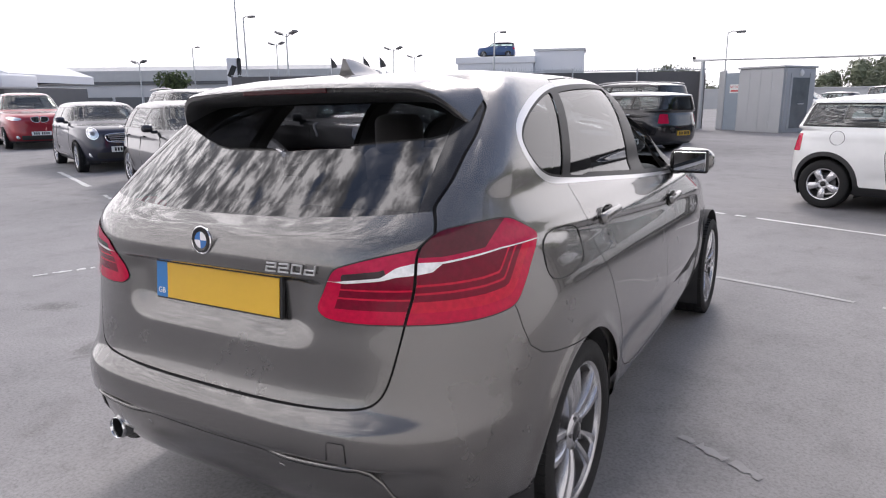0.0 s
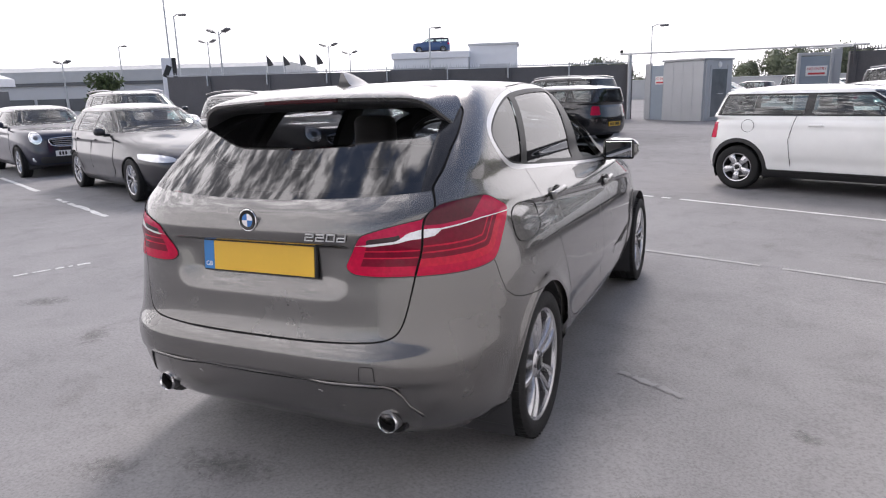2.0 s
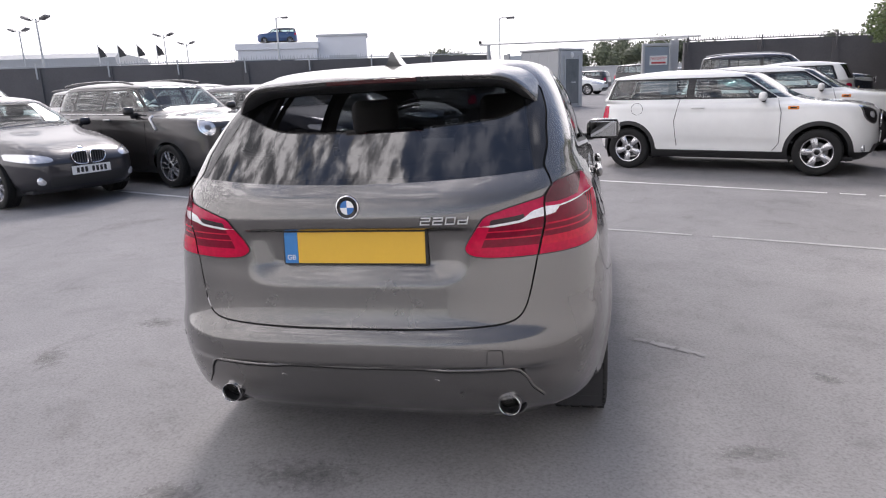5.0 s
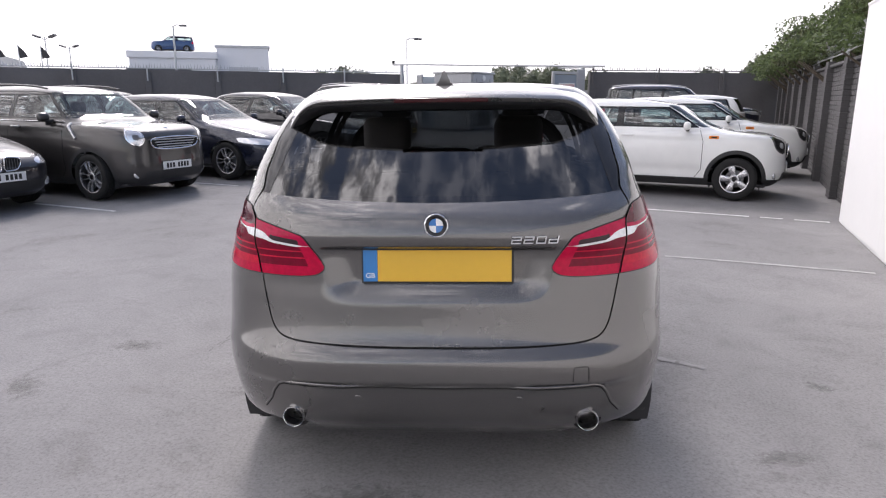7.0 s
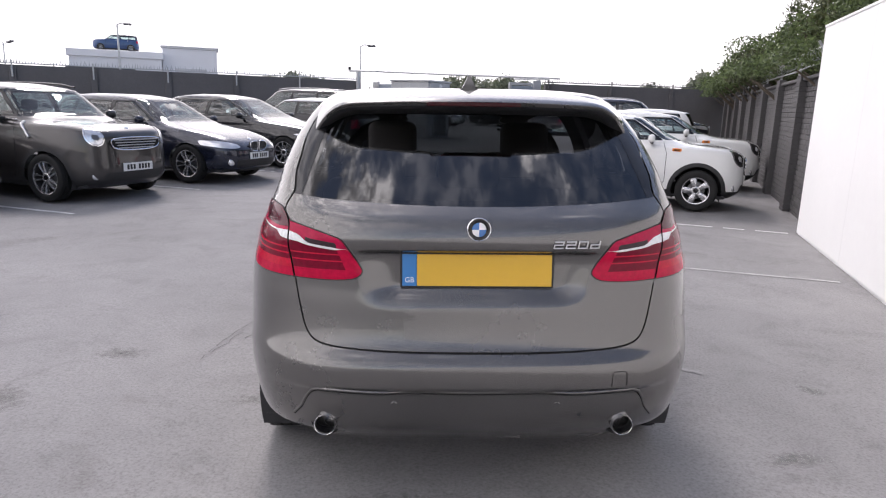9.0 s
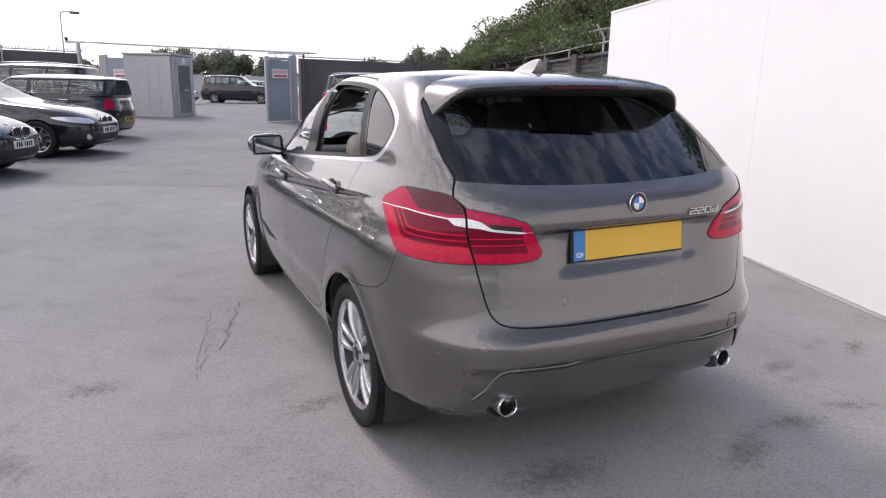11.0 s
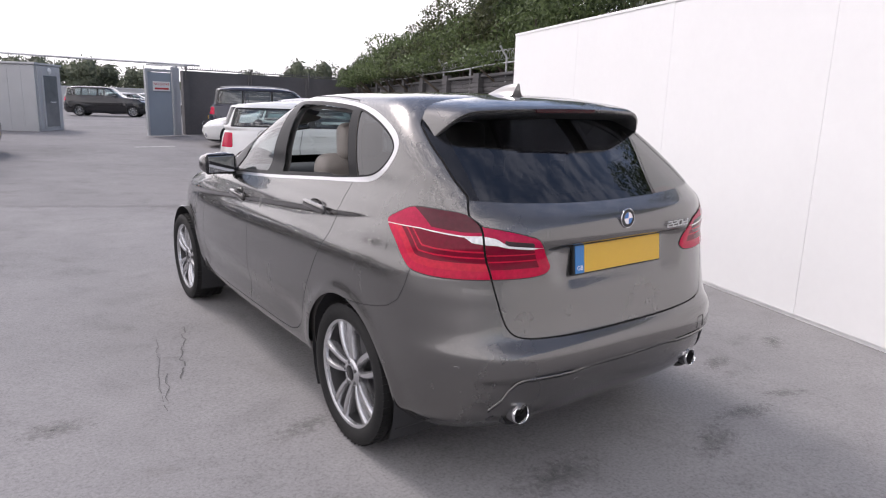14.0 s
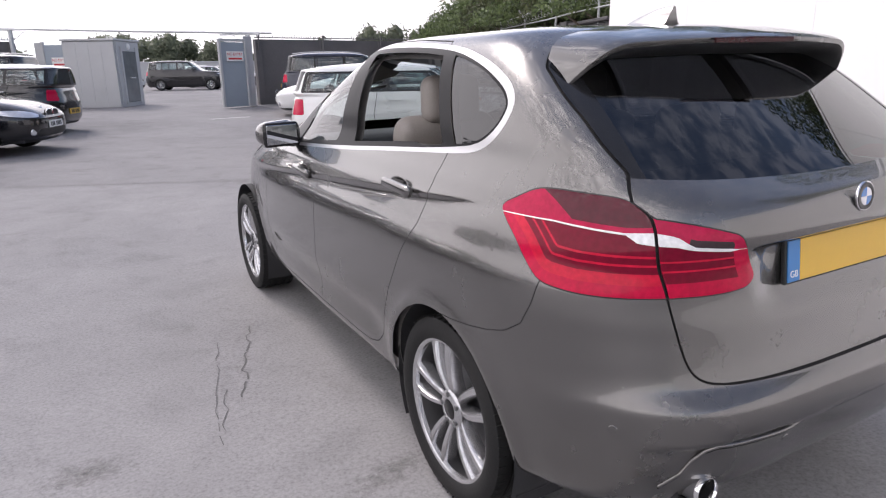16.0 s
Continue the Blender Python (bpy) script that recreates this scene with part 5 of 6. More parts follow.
    for sx in (-.36, .36):
        s_ = part("front_seat", brick((.46, .14, .62), (sx, .95, .82), .06, 3), cloth, root, "", 60)
        part("headrest", brick((.25, .10, .16), (sx, .92, min(H - .22, 1.24)), .045, 3), cloth, s_, "", 60)
    part("rear_seat", brick((1.15, .14, .55), (0, .02, .82), .06, 3), cloth, root, "", 60)
    part("dashboard", brick((k["sh"] * 1.75, .45, .2), (0, foot - .25, b - .12), .06), cloth, root, "", 60)
    part("cabin_floor", brick((1.45, 2.5, .03), (0, .95, .42), .01), cloth, root)
    ring = lathe([(.18 + .013 * math.cos(a), .013 * math.sin(a)) for a in [j * math.pi / 4 for j in range(9)]], 24)
    ring.transform(Matrix.Translation((.36, foot - .52, b - .02)) @ pose(0, 0, 0, 0, 0, -90) @ pose(0, 0, 0, 0, 25, 0))
    part("steering_wheel", ring, BLACK_PLASTIC, root, "", 60)
    return root, k, front_y, side_x


def bay(x, y, ahead=1):
    """A parked pose with the rear axle over (x, y), nose along the bay (ahead 1) or against it (-1)."""
    return pose(x, y, rise(x, y) - .004, 0, 0, -90 - LOT if ahead > 0 else 90 - LOT)


def from_contact(kind, x, y, ahead=1, wheel="rear"):
    """Rear axle place from the ground contact of the near wheel."""
    k = KINDS[kind]
    fwd = U * ahead
    p = Vector((x, y, 0)) + V * (k["W"] - .12)
    if wheel == "front":
        p -= fwd * k["base"]
    return bay(p.x, p.y, ahead)


ROW = "parked cars in the lot"
parked("hatch", "hatchback", "slate grey five-door hatchback parked in a bay", "slate", from_contact("hatch", -9.15, 5.36), group=ROW)
cm, ck, cfy, csx = parked("crossover", "compact_crossover", "mocha brown compact crossover with chrome grille bars", "mocha", from_contact("crossover", -5.19, 5.98, 1, "front"), arches=True, face="wide", lamp_shape="round", rails="black", group=ROW)
parked("hatch", "hatchback", "dark navy hatchback beside the brown crossover", "navy", from_contact("hatch", -4.13, 8.25, 1, "front"), wheel="double", group=ROW)
parked("saloon", "saloon_car", "black four-door saloon with bright kidney grille", "black", from_contact("saloon", -3.10, 10.95, 1, "front"), group=ROW)
parked("estate", "estate_car", "black small estate with white roof, tail outwards", "black", from_contact("estate", -2.67, 14.38, -1), roof="silver", face="hex", lamp_shape="round", group=ROW)
parked("suv", "sport_utility_car", "black sport utility car with silver roof rails", "black", bay(-3.0, 17.6, -1), rails="silver", group=ROW)
wm, wk, wfy, wsx = parked("mini", "small_hatchback", "white three-door small hatchback with black wheel arches", "white", from_contact("mini", 1.47, 7.58), roof="white", doors=3, arches=True, face="hex", lamp_shape="round", group=ROW)
parked("mini", "small_hatchback", "white three-door small hatchback with black wheel arches", "white", from_contact("mini", 2.95, 10.1), roof="white", doors=3, arches=True, face="hex", lamp_shape="round", group=ROW)
parked("hatch", "hatchback", "white five-door hatchback, nose outwards", "white", from_contact("hatch", 3.83, 15.82, -1, "front"), group=ROW)
parked("suv", "sport_utility_car", "dark navy sport utility car with silver roof rails", "navy", bay(4.9, 18.4, 1), rails="silver", group=ROW)
parked("mini", "small_hatchback", "indigo blue small hatchback with pale roof", "indigo", from_contact("mini", -11.85, 6.05, 1, "front"), roof="indigo", doors=3, face="hex", lamp_shape="round", wheel="vee", group=ROW)
parked("suv", "sport_utility_car", "graphite grey sport utility car with roof rails", "graphite", bay(-14.2, 10.5), rails="silver", group=ROW)
parked("estate", "estate_car", "silver estate car in the back row", "silver", bay(-12.6, 13.4), rails="black", detail=False, group=ROW)
parked("saloon", "saloon_car", "slate grey saloon in the back row", "slate", bay(-11.4, 16.2), detail=False, group=ROW)
parked("suv", "sport_utility_car", "dark red sport utility car facing the lot", "red", bay(-22.4, 10.6), detail=False, group=ROW)
FAR = "cars in the yard behind the gate"
for kind, nm, lab, col, x, y, ahead in (("suv", "sport_utility_car", "black sport utility car in the far yard", "black", 3.6, 41.5, 1), ("hatch", "hatchback", "white hatchback in the far yard", "white", -1.2, 39.0, 1),
                                        ("hatch", "hatchback", "silver hatchback in the far yard", "silver", 6.2, 47.0, 1), ("saloon", "saloon_car", "white saloon in the far yard", "white", 8.4, 50.5, 1), ("hatch", "hatchback", "slate hatchback in the far yard", "slate", 2.0, 50.0, -1)):
    parked(kind, nm, lab, col, bay(x, y, ahead), detail=False, group=FAR, plate=False)

# ---- walls of the lot ----
WHITE_BOARD = varied("white_painted_board", (0.88, 0.88, 0.875), 0.55, vary=0.025, scale=0.8, grain=14)
DARK_BLOCK = varied("charcoal_painted_block", (0.082, 0.079, 0.081), 0.75, vary=0.25, scale=1.2, grain=24, bump=0.3)
DARK_PANEL = varied("dark_boundary_wall", (0.125, 0.120, 0.122), 0.8, vary=0.22, scale=0.6, grain=18, bump=0.2)
GALVANISED = varied("galvanised_steel", (0.50, 0.51, 0.52), 0.45, metal=0.6, vary=0.12, scale=4)
BLUE_GREY = varied("blue_grey_sheet", (0.30, 0.345, 0.39), 0.5, vary=0.08, scale=1.4)
PALE_GREY = varied("pale_grey_sheet", (0.46, 0.465, 0.47), 0.5, vary=0.07, scale=1.1)
CLADDING = varied("pale_cladding", (0.55, 0.55, 0.56), 0.6, vary=0.06, scale=0.3)
WHITE_RENDER = varied("white_render", (0.80, 0.80, 0.82), 0.6, vary=0.04, scale=0.4)
SLATE_BAND = varied("dark_glazing_band", (0.10, 0.105, 0.115), 0.3, vary=0.2, scale=0.5)
DOOR_GLASS = varied("grey_door_glass", (0.17, 0.185, 0.19), 0.12, vary=0.25, scale=2.0)
LINE_WHITE = varied("worn_line_paint", (0.62, 0.62, 0.61), 0.7, vary=0.22, scale=5, grain=40)
SIGN_RED = varied("sign_red", (0.55, 0.05, 0.05), 0.5)
CRACK = varied("open_crack", (0.12, 0.117, 0.115), 0.9)
FAINT_LINE = varied("faded_line_paint", (0.40, 0.395, 0.39), 0.8, vary=0.3, scale=6, grain=40)
PALE_JOINT = varied("pale_joint_line", (0.272, 0.267, 0.268), 0.85, vary=0.15, scale=8)
PATCH = varied("damp_patch", (0.205, 0.200, 0.200), 0.8, vary=0.25, scale=14, grain=60)


def run_wall(name, a, b, z0, z1, thick, mat, kind_label, outward):
    """A straight wall from a to b, its seen face on the line, thick metres to the outward side (+1: right of the way)."""
    a, b = Vector((*a, 0)), Vector((*b, 0))
    d = (b - a).normalized()
    n = Vector((d.y, -d.x, 0)) * outward
    bm = prism([((a).x, (a).y), (b.x, b.y), ((b + n * thick).x, (b + n * thick).y), ((a + n * thick).x, (a + n * thick).y)], z1 - z0, "z", z0)
    ob = part(name, bm, mat, None)
    return tagged(ob, kind_label, "wall", kind="structure"), a, b, d, n


# white photographic wall beside the car: boards on a core
WA, WB = (4.50, 5.10), (-1.05, -12.6)
white, a, b, d, n = run_wall("wall_east", WA, WB, -.05, 2.53, .10, WHITE_BOARD, "white painted boarded wall beside the car", -1)
length = (b - a).length
bw = 1.83
for i in range(int(length / bw)):
    c = a + d * (bw * (i + .5)) - n * .008
    bm = brick((bw - .002, .016, 2.49), (0, 0, 0), .002, 1)
    bm.transform(Matrix.Translation((c.x, c.y, rise(c.x, c.y) + .03 + 1.245)) @ Matrix.Rotation(math.atan2(d.y, d.x), 4, "Z"))
    part("board", bm, WHITE_BOARD, white)
cap = brick((length, .14, .03), (0, 0, 0), .004, 1)
mid_ = a + d * length / 2 + n * .045
cap.transform(Matrix.Translation((mid_.x, mid_.y, 2.546)) @ Matrix.Rotation(math.atan2(d.y, d.x), 4, "Z"))
part("wall_capping", cap, WHITE_BOARD, white)

# dark block wall with piers beyond it
BA, BB = (4.86, 5.45), (11.05, 22.4)
block_wall, a, b, d, n = run_wall("wall_north_east", BA, BB, -.05, 2.02, .18, DARK_BLOCK, "charcoal painted brick wall with piers", 1)
ang = math.atan2(d.y, d.x)
length = (b - a).length
one = brick((.215, .020, .066), (0, 0, 0), .004, 1)
block_me = bpy.data.meshes.new("brick")
one.to_mesh(block_me)
one.free()
block_me.materials.append(DARK_BLOCK)
rest = []
cnt = 0
for row in range(26):
    for i in range(int(length / .225) + 1):
        s = .225 * (i + (.5 if row % 2 else 0))
        if s > length - .1:
            continue
        c = a + d * s - n * (.007 + .002 * random.random())
        m_ = Matrix.Translation((c.x, c.y, .06 + .0755 * row + rise(c.x, c.y) * .3)) @ Matrix.Rotation(ang, 4, "Z")
        if 1.9 < s < 4.3 and cnt < 295:
            ob = new("brick", block_me)
            ob.parent = block_wall
            ob.matrix_local = m_
            cnt += 1
        else:
            rest.append(m_)
bv, bf = [v.co.copy() for v in block_me.vertices], [tuple(f.vertices) for f in block_me.polygons]
vs, fs = [], []
for m_ in rest:
    k0 = len(vs)
    vs += [m_ @ v for v in bv]
    fs += [tuple(k0 + i for i in f) for f in bf]
far_bricks = piece("bricks", vs, fs, DARK_BLOCK, block_wall)
tagged(far_bricks, "charcoal painted bricks", kind="stuff")
for f in far_bricks.data.polygons:
    f.use_smooth = False
one = brick((.347, .126, .066), (0, 0, 0), .004, 1)
pier_me = bpy.data.meshes.new("pier_brick")
one.to_mesh(pier_me)
one.free()
pier_me.materials.append(DARK_BLOCK)
for i in range(9):
    c = a + d * (1.72 + 2.09 * i) - n * .055
    bm = brick((.33, .11, 2.08), (0, 0, 1.0), .004, 1)
    bm.transform(Matrix.Translation((c.x, c.y, rise(c.x, c.y) - .02)) @ Matrix.Rotation(ang, 4, "Z"))
    pier = part("pier", bm, DARK_BLOCK, block_wall)
    for row in range(26):
        ob = new("pier_brick", pier_me)
        ob.parent = pier
        ob.matrix_local = Matrix.Translation((c.x, c.y, .06 + .0755 * row + rise(c.x, c.y) * .3)) @ Matrix.Rotation(ang, 4, "Z")
cop = brick((length, .30, .05), (length / 2, 0, 0), .01, 1)
cop.transform(Matrix.Translation((a + n * .07).to_tuple()[:2] + (2.045,)) @ Matrix.Rotation(ang, 4, "Z"))
part("wall_coping", cop, DARK_BLOCK, block_wall)
# steel brackets, rails and coiled wire along its top
top_rail = tagged(new("wall_top_fence"), "pale steel brackets and coiled wire on the wall", "fence")
for i in range(10):
    c = a + d * (.5 + 1.9 * i)
    part("bracket", tube([(c.x, c.y, 1.75), (c.x, c.y, 2.30), (c.x - n.x * .12, c.y - n.y * .12, 2.48)], .018, 6), GALVANISED, top_rail)
for h in (2.22,):
    part("rail", tube([tuple(a + d * length * i / 12 + Vector((0, 0, h + .012 * math.sin(i * 2.1)))) for i in range(13)], .012, 6), GALVANISED, top_rail)
coil = []
for i in range(1400):
    tt = i / 1400
    c = a + d * length * tt
    th = i * .42
    coil.append((c.x + n.x * .08 * math.cos(th), c.y + n.y * .08 * math.cos(th), 2.34 + .08 * math.sin(th) + .03 * math.sin(i * .011)))
part("wire_coil", tube(coil, .0035, 4), GALVANISED, top_rail)

# dark boundary wall at the back, either side of the gateway
for nm, p0, p1, out in (("wall_north", (-2.95, 25.1), (-19.9, 17.6), 1), ("wall_north_gate", (4.1, 21.75), (11.2, 22.6), -1)):
    w_, a, b, d, n = run_wall(nm, p0, p1, -.05, 2.42, .2, DARK_PANEL, "dark painted boundary wall with spiked top", out)
    ang = math.atan2(d.y, d.x)
    length = (b - a).length
    for i in range(int(length / 2.4) + 1):
        c = a + d * (2.4 * i + .1) - n * .03
        bm = brick((.22, .06, 2.3), (0, 0, 1.2), .01, 1)
        bm.transform(Matrix.Translation((c.x, c.y, 0)) @ Matrix.Rotation(ang, 4, "Z"))
        part("pier", bm, DARK_PANEL, w_)
        bm = brick((.05, .05, .55), (0, 0, 0), .01, 1)
        bm.transform(Matrix.Translation((c.x - n.x * .05, c.y - n.y * .05, 2.30)) @ Matrix.Rotation(ang, 4, "Z"))
        part("bracket", bm, GALVANISED if nm == "wall_north" else DARK_PANEL, w_)
    bm = bmesh.new()
    rnd = random.Random(4)
    for i in range(int(length / .09)):
        c = a + d * (.09 * i)
        h = .13 + .08 * rnd.random()
        lean = rnd.uniform(-.05, .05)
        q = [bm.verts.new((c.x + d.x * e + n.x * f, c.y + d.y * e + n.y * f, z)) for e, f, z in ((-.02, 0, 2.46), (.02, 0, 2.46), (0, .02, 2.46), (lean, lean, 2.46 + h))]
        for f in ((0, 1, 3), (1, 2, 3), (2, 0, 3)):
            bm.faces.new([q[k] for k in f])
    tagged(part("spikes", bm, GALVANISED if nm == "wall_north" else DARK_PANEL, w_), "row of spikes", kind="stuff")
    part("spike_rail", tube([tuple(a + Vector((0, 0, 2.47))), tuple(b + Vector((0, 0, 2.47)))], .02, 6), GALVANISED if nm == "wall_north" else DARK_PANEL, w_)

# ---- gateway ----
G0 = .30
gate = tagged(new("gateway_frame"), "tall grey steel gateway frame with a thin crossbar", "gate")
P1, P2 = Vector((-3.0, 24.8, G0)), Vector((3.78, 21.4, G0))
part("post", tube([P1 - Vector((0, 0, .1)), P1 + Vector((0, 0, 2.46))], .075, 10), GALVANISED, gate, "", 60)
part("post", tube([P2 - Vector((0, 0, .1)), P2 + Vector((0, 0, 2.24))], .075, 10), GALVANISED, gate, "", 60)
dirn = (P2 - P1).normalized()
part("crossbar", tube([P1 - dirn * .45 + Vector((0, 0, 2.52)), P1 + (P2 - P1) * .5 + Vector((0, 0, 2.39)), P2 + dirn * .8 + Vector((0, 0, 2.28))], .035, 8), GALVANISED, gate, "", 60)
for q, s in ((P1, 1), (P2, -1)):
    part("cap_plate", brick((1.3, .12, .05), tuple(q + dirn * .25 * s + Vector((0, 0, 2.48 if s > 0 else 2.25))), .01, 1, Matrix.Rotation(math.atan2(dirn.y, dirn.x), 3, "Z")), GALVANISED, gate)
    part("brace", tube([q + Vector((0, 0, 2.10 if s > 0 else 1.92)), q + dirn * .45 * s + Vector((0, 0, 2.42 if s > 0 else 2.22))], .012, 6), GALVANISED, gate)
part("gate_lamp", brick((.10, .16, .10), tuple(P1 - dirn * .40 + Vector((0, 0, 2.60))), .02), BLACK_PLASTIC, gate)


def oriented(bm, x, y, z, deg):
    bm.transform(Matrix.Translation((x, y, z)) @ Matrix.Rotation(radians(deg), 4, "Z"))
    return bm


def notice(parent, x, y, z, deg):
    sg = part("notice", oriented(brick((.62, .015, .30), (0, 0, 0), .004, 1), x, y, z, deg), PLATE_WHITE, parent, "white notice with red lettering")
    off = Vector((math.sin(radians(deg)), -math.cos(radians(deg)), 0)) * .010
    lettering("notice_words", "NO ENTRY", .085, SIGN_RED, sg, Matrix.Translation((x + off.x, y + off.y, z + .06)) @ Matrix.Rotation(radians(deg), 4, "Z") @ Matrix.Rotation(radians(90), 4, "X"), .001, 0, .95)
    part("notice_bar", oriented(brick((.50, .006, .055), (0, -.010, -.075), .001, 1), x, y, z, deg), SIGN_RED, sg)


BD = -31
hut = tagged(new("gate_hut"), "pale grey metal gate hut with glazed door", "hut")
ox, oy = -.15, 23.0
fwd_ = Vector((math.cos(radians(BD)), math.sin(radians(BD)), 0))
bk_ = Vector((-fwd_.y, fwd_.x, 0))
cen = Vector((ox, oy, 0)) - fwd_ * .85 + bk_ * .85
part("wall_box", oriented(brick((1.70, 1.70, 2.12), (0, 0, 1.06), .015, 1), cen.x, cen.y, G0 - .03, BD), PALE_GREY, hut)
part("roof", oriented(brick((1.80, 1.80, .07), (0, 0, 2.16), .015, 1), cen.x, cen.y, G0 - .03, BD), PALE_GREY, hut)
for i in range(5):
    part("panel_joint", oriented(brick((.012, .01, 2.05), (-.85 + .42 * i + .01, -.853, 1.06), .002, 1), cen.x, cen.y, G0 - .03, BD), GALVANISED, hut)
dc = Vector((ox, oy, 0)) + bk_ * .85
fr = part("door_frame", oriented(brick((.06, 1.50, 2.10), (.01, 0, 1.06), .01, 1), dc.x, dc.y, G0 - .03, BD), PALE_GREY, hut)
part("door_glass", oriented(brick((.03, .92, 1.65), (.05, 0, .98), .006, 1), dc.x, dc.y, G0 - .03, BD), DOOR_GLASS, hut, "glazed hut door")
for e in (-.5, .5):
    part("door_stile", oriented(brick((.05, .09, 1.85), (.05, e, 1.02), .008, 1), dc.x, dc.y, G0 - .03, BD), PALE_GREY, hut)
part("door_handle", oriented(brick((.06, .30, .04), (.08, .05, .95), .01, 1), dc.x, dc.y, G0 - .03, BD), GALVANISED, hut)
part("lamp_dome", oriented(lathe([(0, .05), (.09, .03), (.11, 0)], 20), dc.x + fwd_.x * .05, dc.y + fwd_.y * .05, G0 + 1.93, BD), PLATE_WHITE, hut)
for s, nm, base, wdt in ((0, "gate_leaf", Vector((-1.68, 24.2, 0)), 1.2),):
    leaf = tagged(new(nm), "blue-grey sheet gate leaf with a warning notice", "gate")
    part("sheet", oriented(brick((wdt, .06, 2.02), (0, 0, 1.01), .01, 1), base.x, base.y, G0 - .02, BD - 8), BLUE_GREY, leaf)
    for e in (-.5, .5):
        part("stile", oriented(brick((.10, .10, 2.12), (e * wdt, -.02, 1.06), .012, 1), base.x, base.y, G0 - .02, BD - 8), PALE_GREY, leaf)
    part("side_sheet", oriented(brick((.30, .05, 2.10), (-wdt * .5 - .20, .05, 1.05), .01, 1), base.x, base.y, G0 - .02, BD - 8), PALE_GREY, leaf)
    notice(leaf, base.x - math.sin(radians(BD - 8)) * -.045, base.y - math.cos(radians(BD - 8)) * .045, G0 + 1.45, BD - 8)
leaf = tagged(new("gate_leaf"), "blue-grey sheet gate leaf beside the tall post", "gate")
bx, by, bd = 3.10, 20.75, 22
part("sheet", oriented(brick((.95, .06, 2.0), (0, 0, 1.0), .01, 1), bx, by, G0 - .02, bd), BLUE_GREY, leaf)
for e in (-.5, .5):
    part("stile", oriented(brick((.09, .10, 2.10), (e * .95, -.02, 1.05), .012, 1), bx, by, G0 - .02, bd), PALE_GREY, leaf)
part("top_rail", oriented(brick((1.0, .09, .09), (0, -.01, 2.06), .012, 1), bx, by, G0 - .02, bd), PALE_GREY, leaf)
part("side_sheet", oriented(brick((.32, .05, 2.2), (.66, .08, 1.1), .01, 1), bx, by, G0 - .02, bd), PALE_GREY, leaf)
notice(leaf, bx + .05 + math.sin(radians(bd)) * .045, by - math.cos(radians(bd)) * .045, G0 + 1.55, bd)

# ---- painted lines, cracks and stains on the ground ----


def laid(name, points, width, mat, label, lift=.004, worn=0.0, seed=1):
    """A thin painted strip that follows the ground."""
    rnd = random.Random(seed)
    bm = bmesh.new()
    prev = None
    pts = []
    for (x0, y0), (x1, y1) in zip(points[:-1], points[1:]):
        n_ = max(2, int(math.hypot(x1 - x0, y1 - y0) / .12))
        pts += [(x0 + (x1 - x0) * i / n_, y0 + (y1 - y0) * i / n_) for i in range(n_)]
    pts.append(points[-1])
    for i, (x, y) in enumerate(pts):
        x2, y2 = pts[min(i + 1, len(pts) - 1)]
        x1, y1 = pts[max(i - 1, 0)]
        dd = Vector((x2 - x1, y2 - y1, 0)).normalized()
        nn = Vector((-dd.y, dd.x, 0))
        w = width * (1 - worn * rnd.random())
        o = width * worn * rnd.uniform(-.25, .25)
        row = [bm.verts.new((x + nn.x * (o + e * w), y + nn.y * (o + e * w), rise(x + nn.x * e * w, y + nn.y * e * w) + lift)) for e in (-.5, .5)]
        if prev and rnd.random() > worn * .18:
            bm.faces.new((prev[0], prev[1], row[1], row[0]))
        prev = row
    ob = part(name, bm, mat, None)
    return tagged(ob, label, "marking", kind="structure")


def span(x0, y0, x1, y1, wob=.0, n=9, seed=3):
    rnd = random.Random(seed)
    return [(x0 + (x1 - x0) * i / n + rnd.uniform(-wob, wob), y0 + (y1 - y0) * i / n + rnd.uniform(-wob, wob)) for i in range(n + 1)]


laid("bay_line", span(.1, 6.72, 4.38, 5.10), .075, LINE_WHITE, "worn white bay line by the white hatchback", worn=.35)
laid("bay_line", span(3.2, 9.15, 4.9, 8.5), .075, LINE_WHITE, "worn white bay line", worn=.35, seed=2)
laid("bay_line", span(.60, 3.72, 3.6, 2.77), .06, FAINT_LINE, "faint white bay line", worn=.25, seed=3)
laid("bay_line", span(-12.3, 5.82, -9.5, 4.70), .10, LINE_WHITE, "broken white bay line", worn=.3, seed=4)
laid("bay_line", span(-8.3, 4.19, -6.1, 3.34), .10, LINE_WHITE, "broken white bay line", worn=.55, seed=5)
laid("bay_line", span(-11.2, 7.3, -9.7, 6.7), .08, LINE_WHITE, "white bay line by the slate hatchback", worn=.3, seed=6)
laid("bay_line", span(-5.9, 5.66, -4.5, 5.17), .08, LINE_WHITE, "white bay line by the brown crossover", worn=.25, seed=7)
laid("bay_line", span(-4.9, 7.93, -3.75, 7.53), .08, LINE_WHITE, "white bay line by the navy hatchback", worn=.3, seed=8)
laid("bay_line", span(-4.4, 10.75, -3.2, 10.3), .08, LINE_WHITE, "white bay line by the black saloon", worn=.3, seed=9)
laid("bay_line", span(-4.35, .95, -4.05, 1.55), .07, LINE_WHITE, "short worn white line", worn=.6, seed=10)
laid("gate_line", span(1.45, 16.5, 2.5, 16.68), .10, LINE_WHITE, "short white line before the gate", worn=.2, seed=11)
laid("bay_line", span(1.06, .78, 1.42, .57), .06, PALE_JOINT, "remnant of a white line", worn=.6, seed=12)
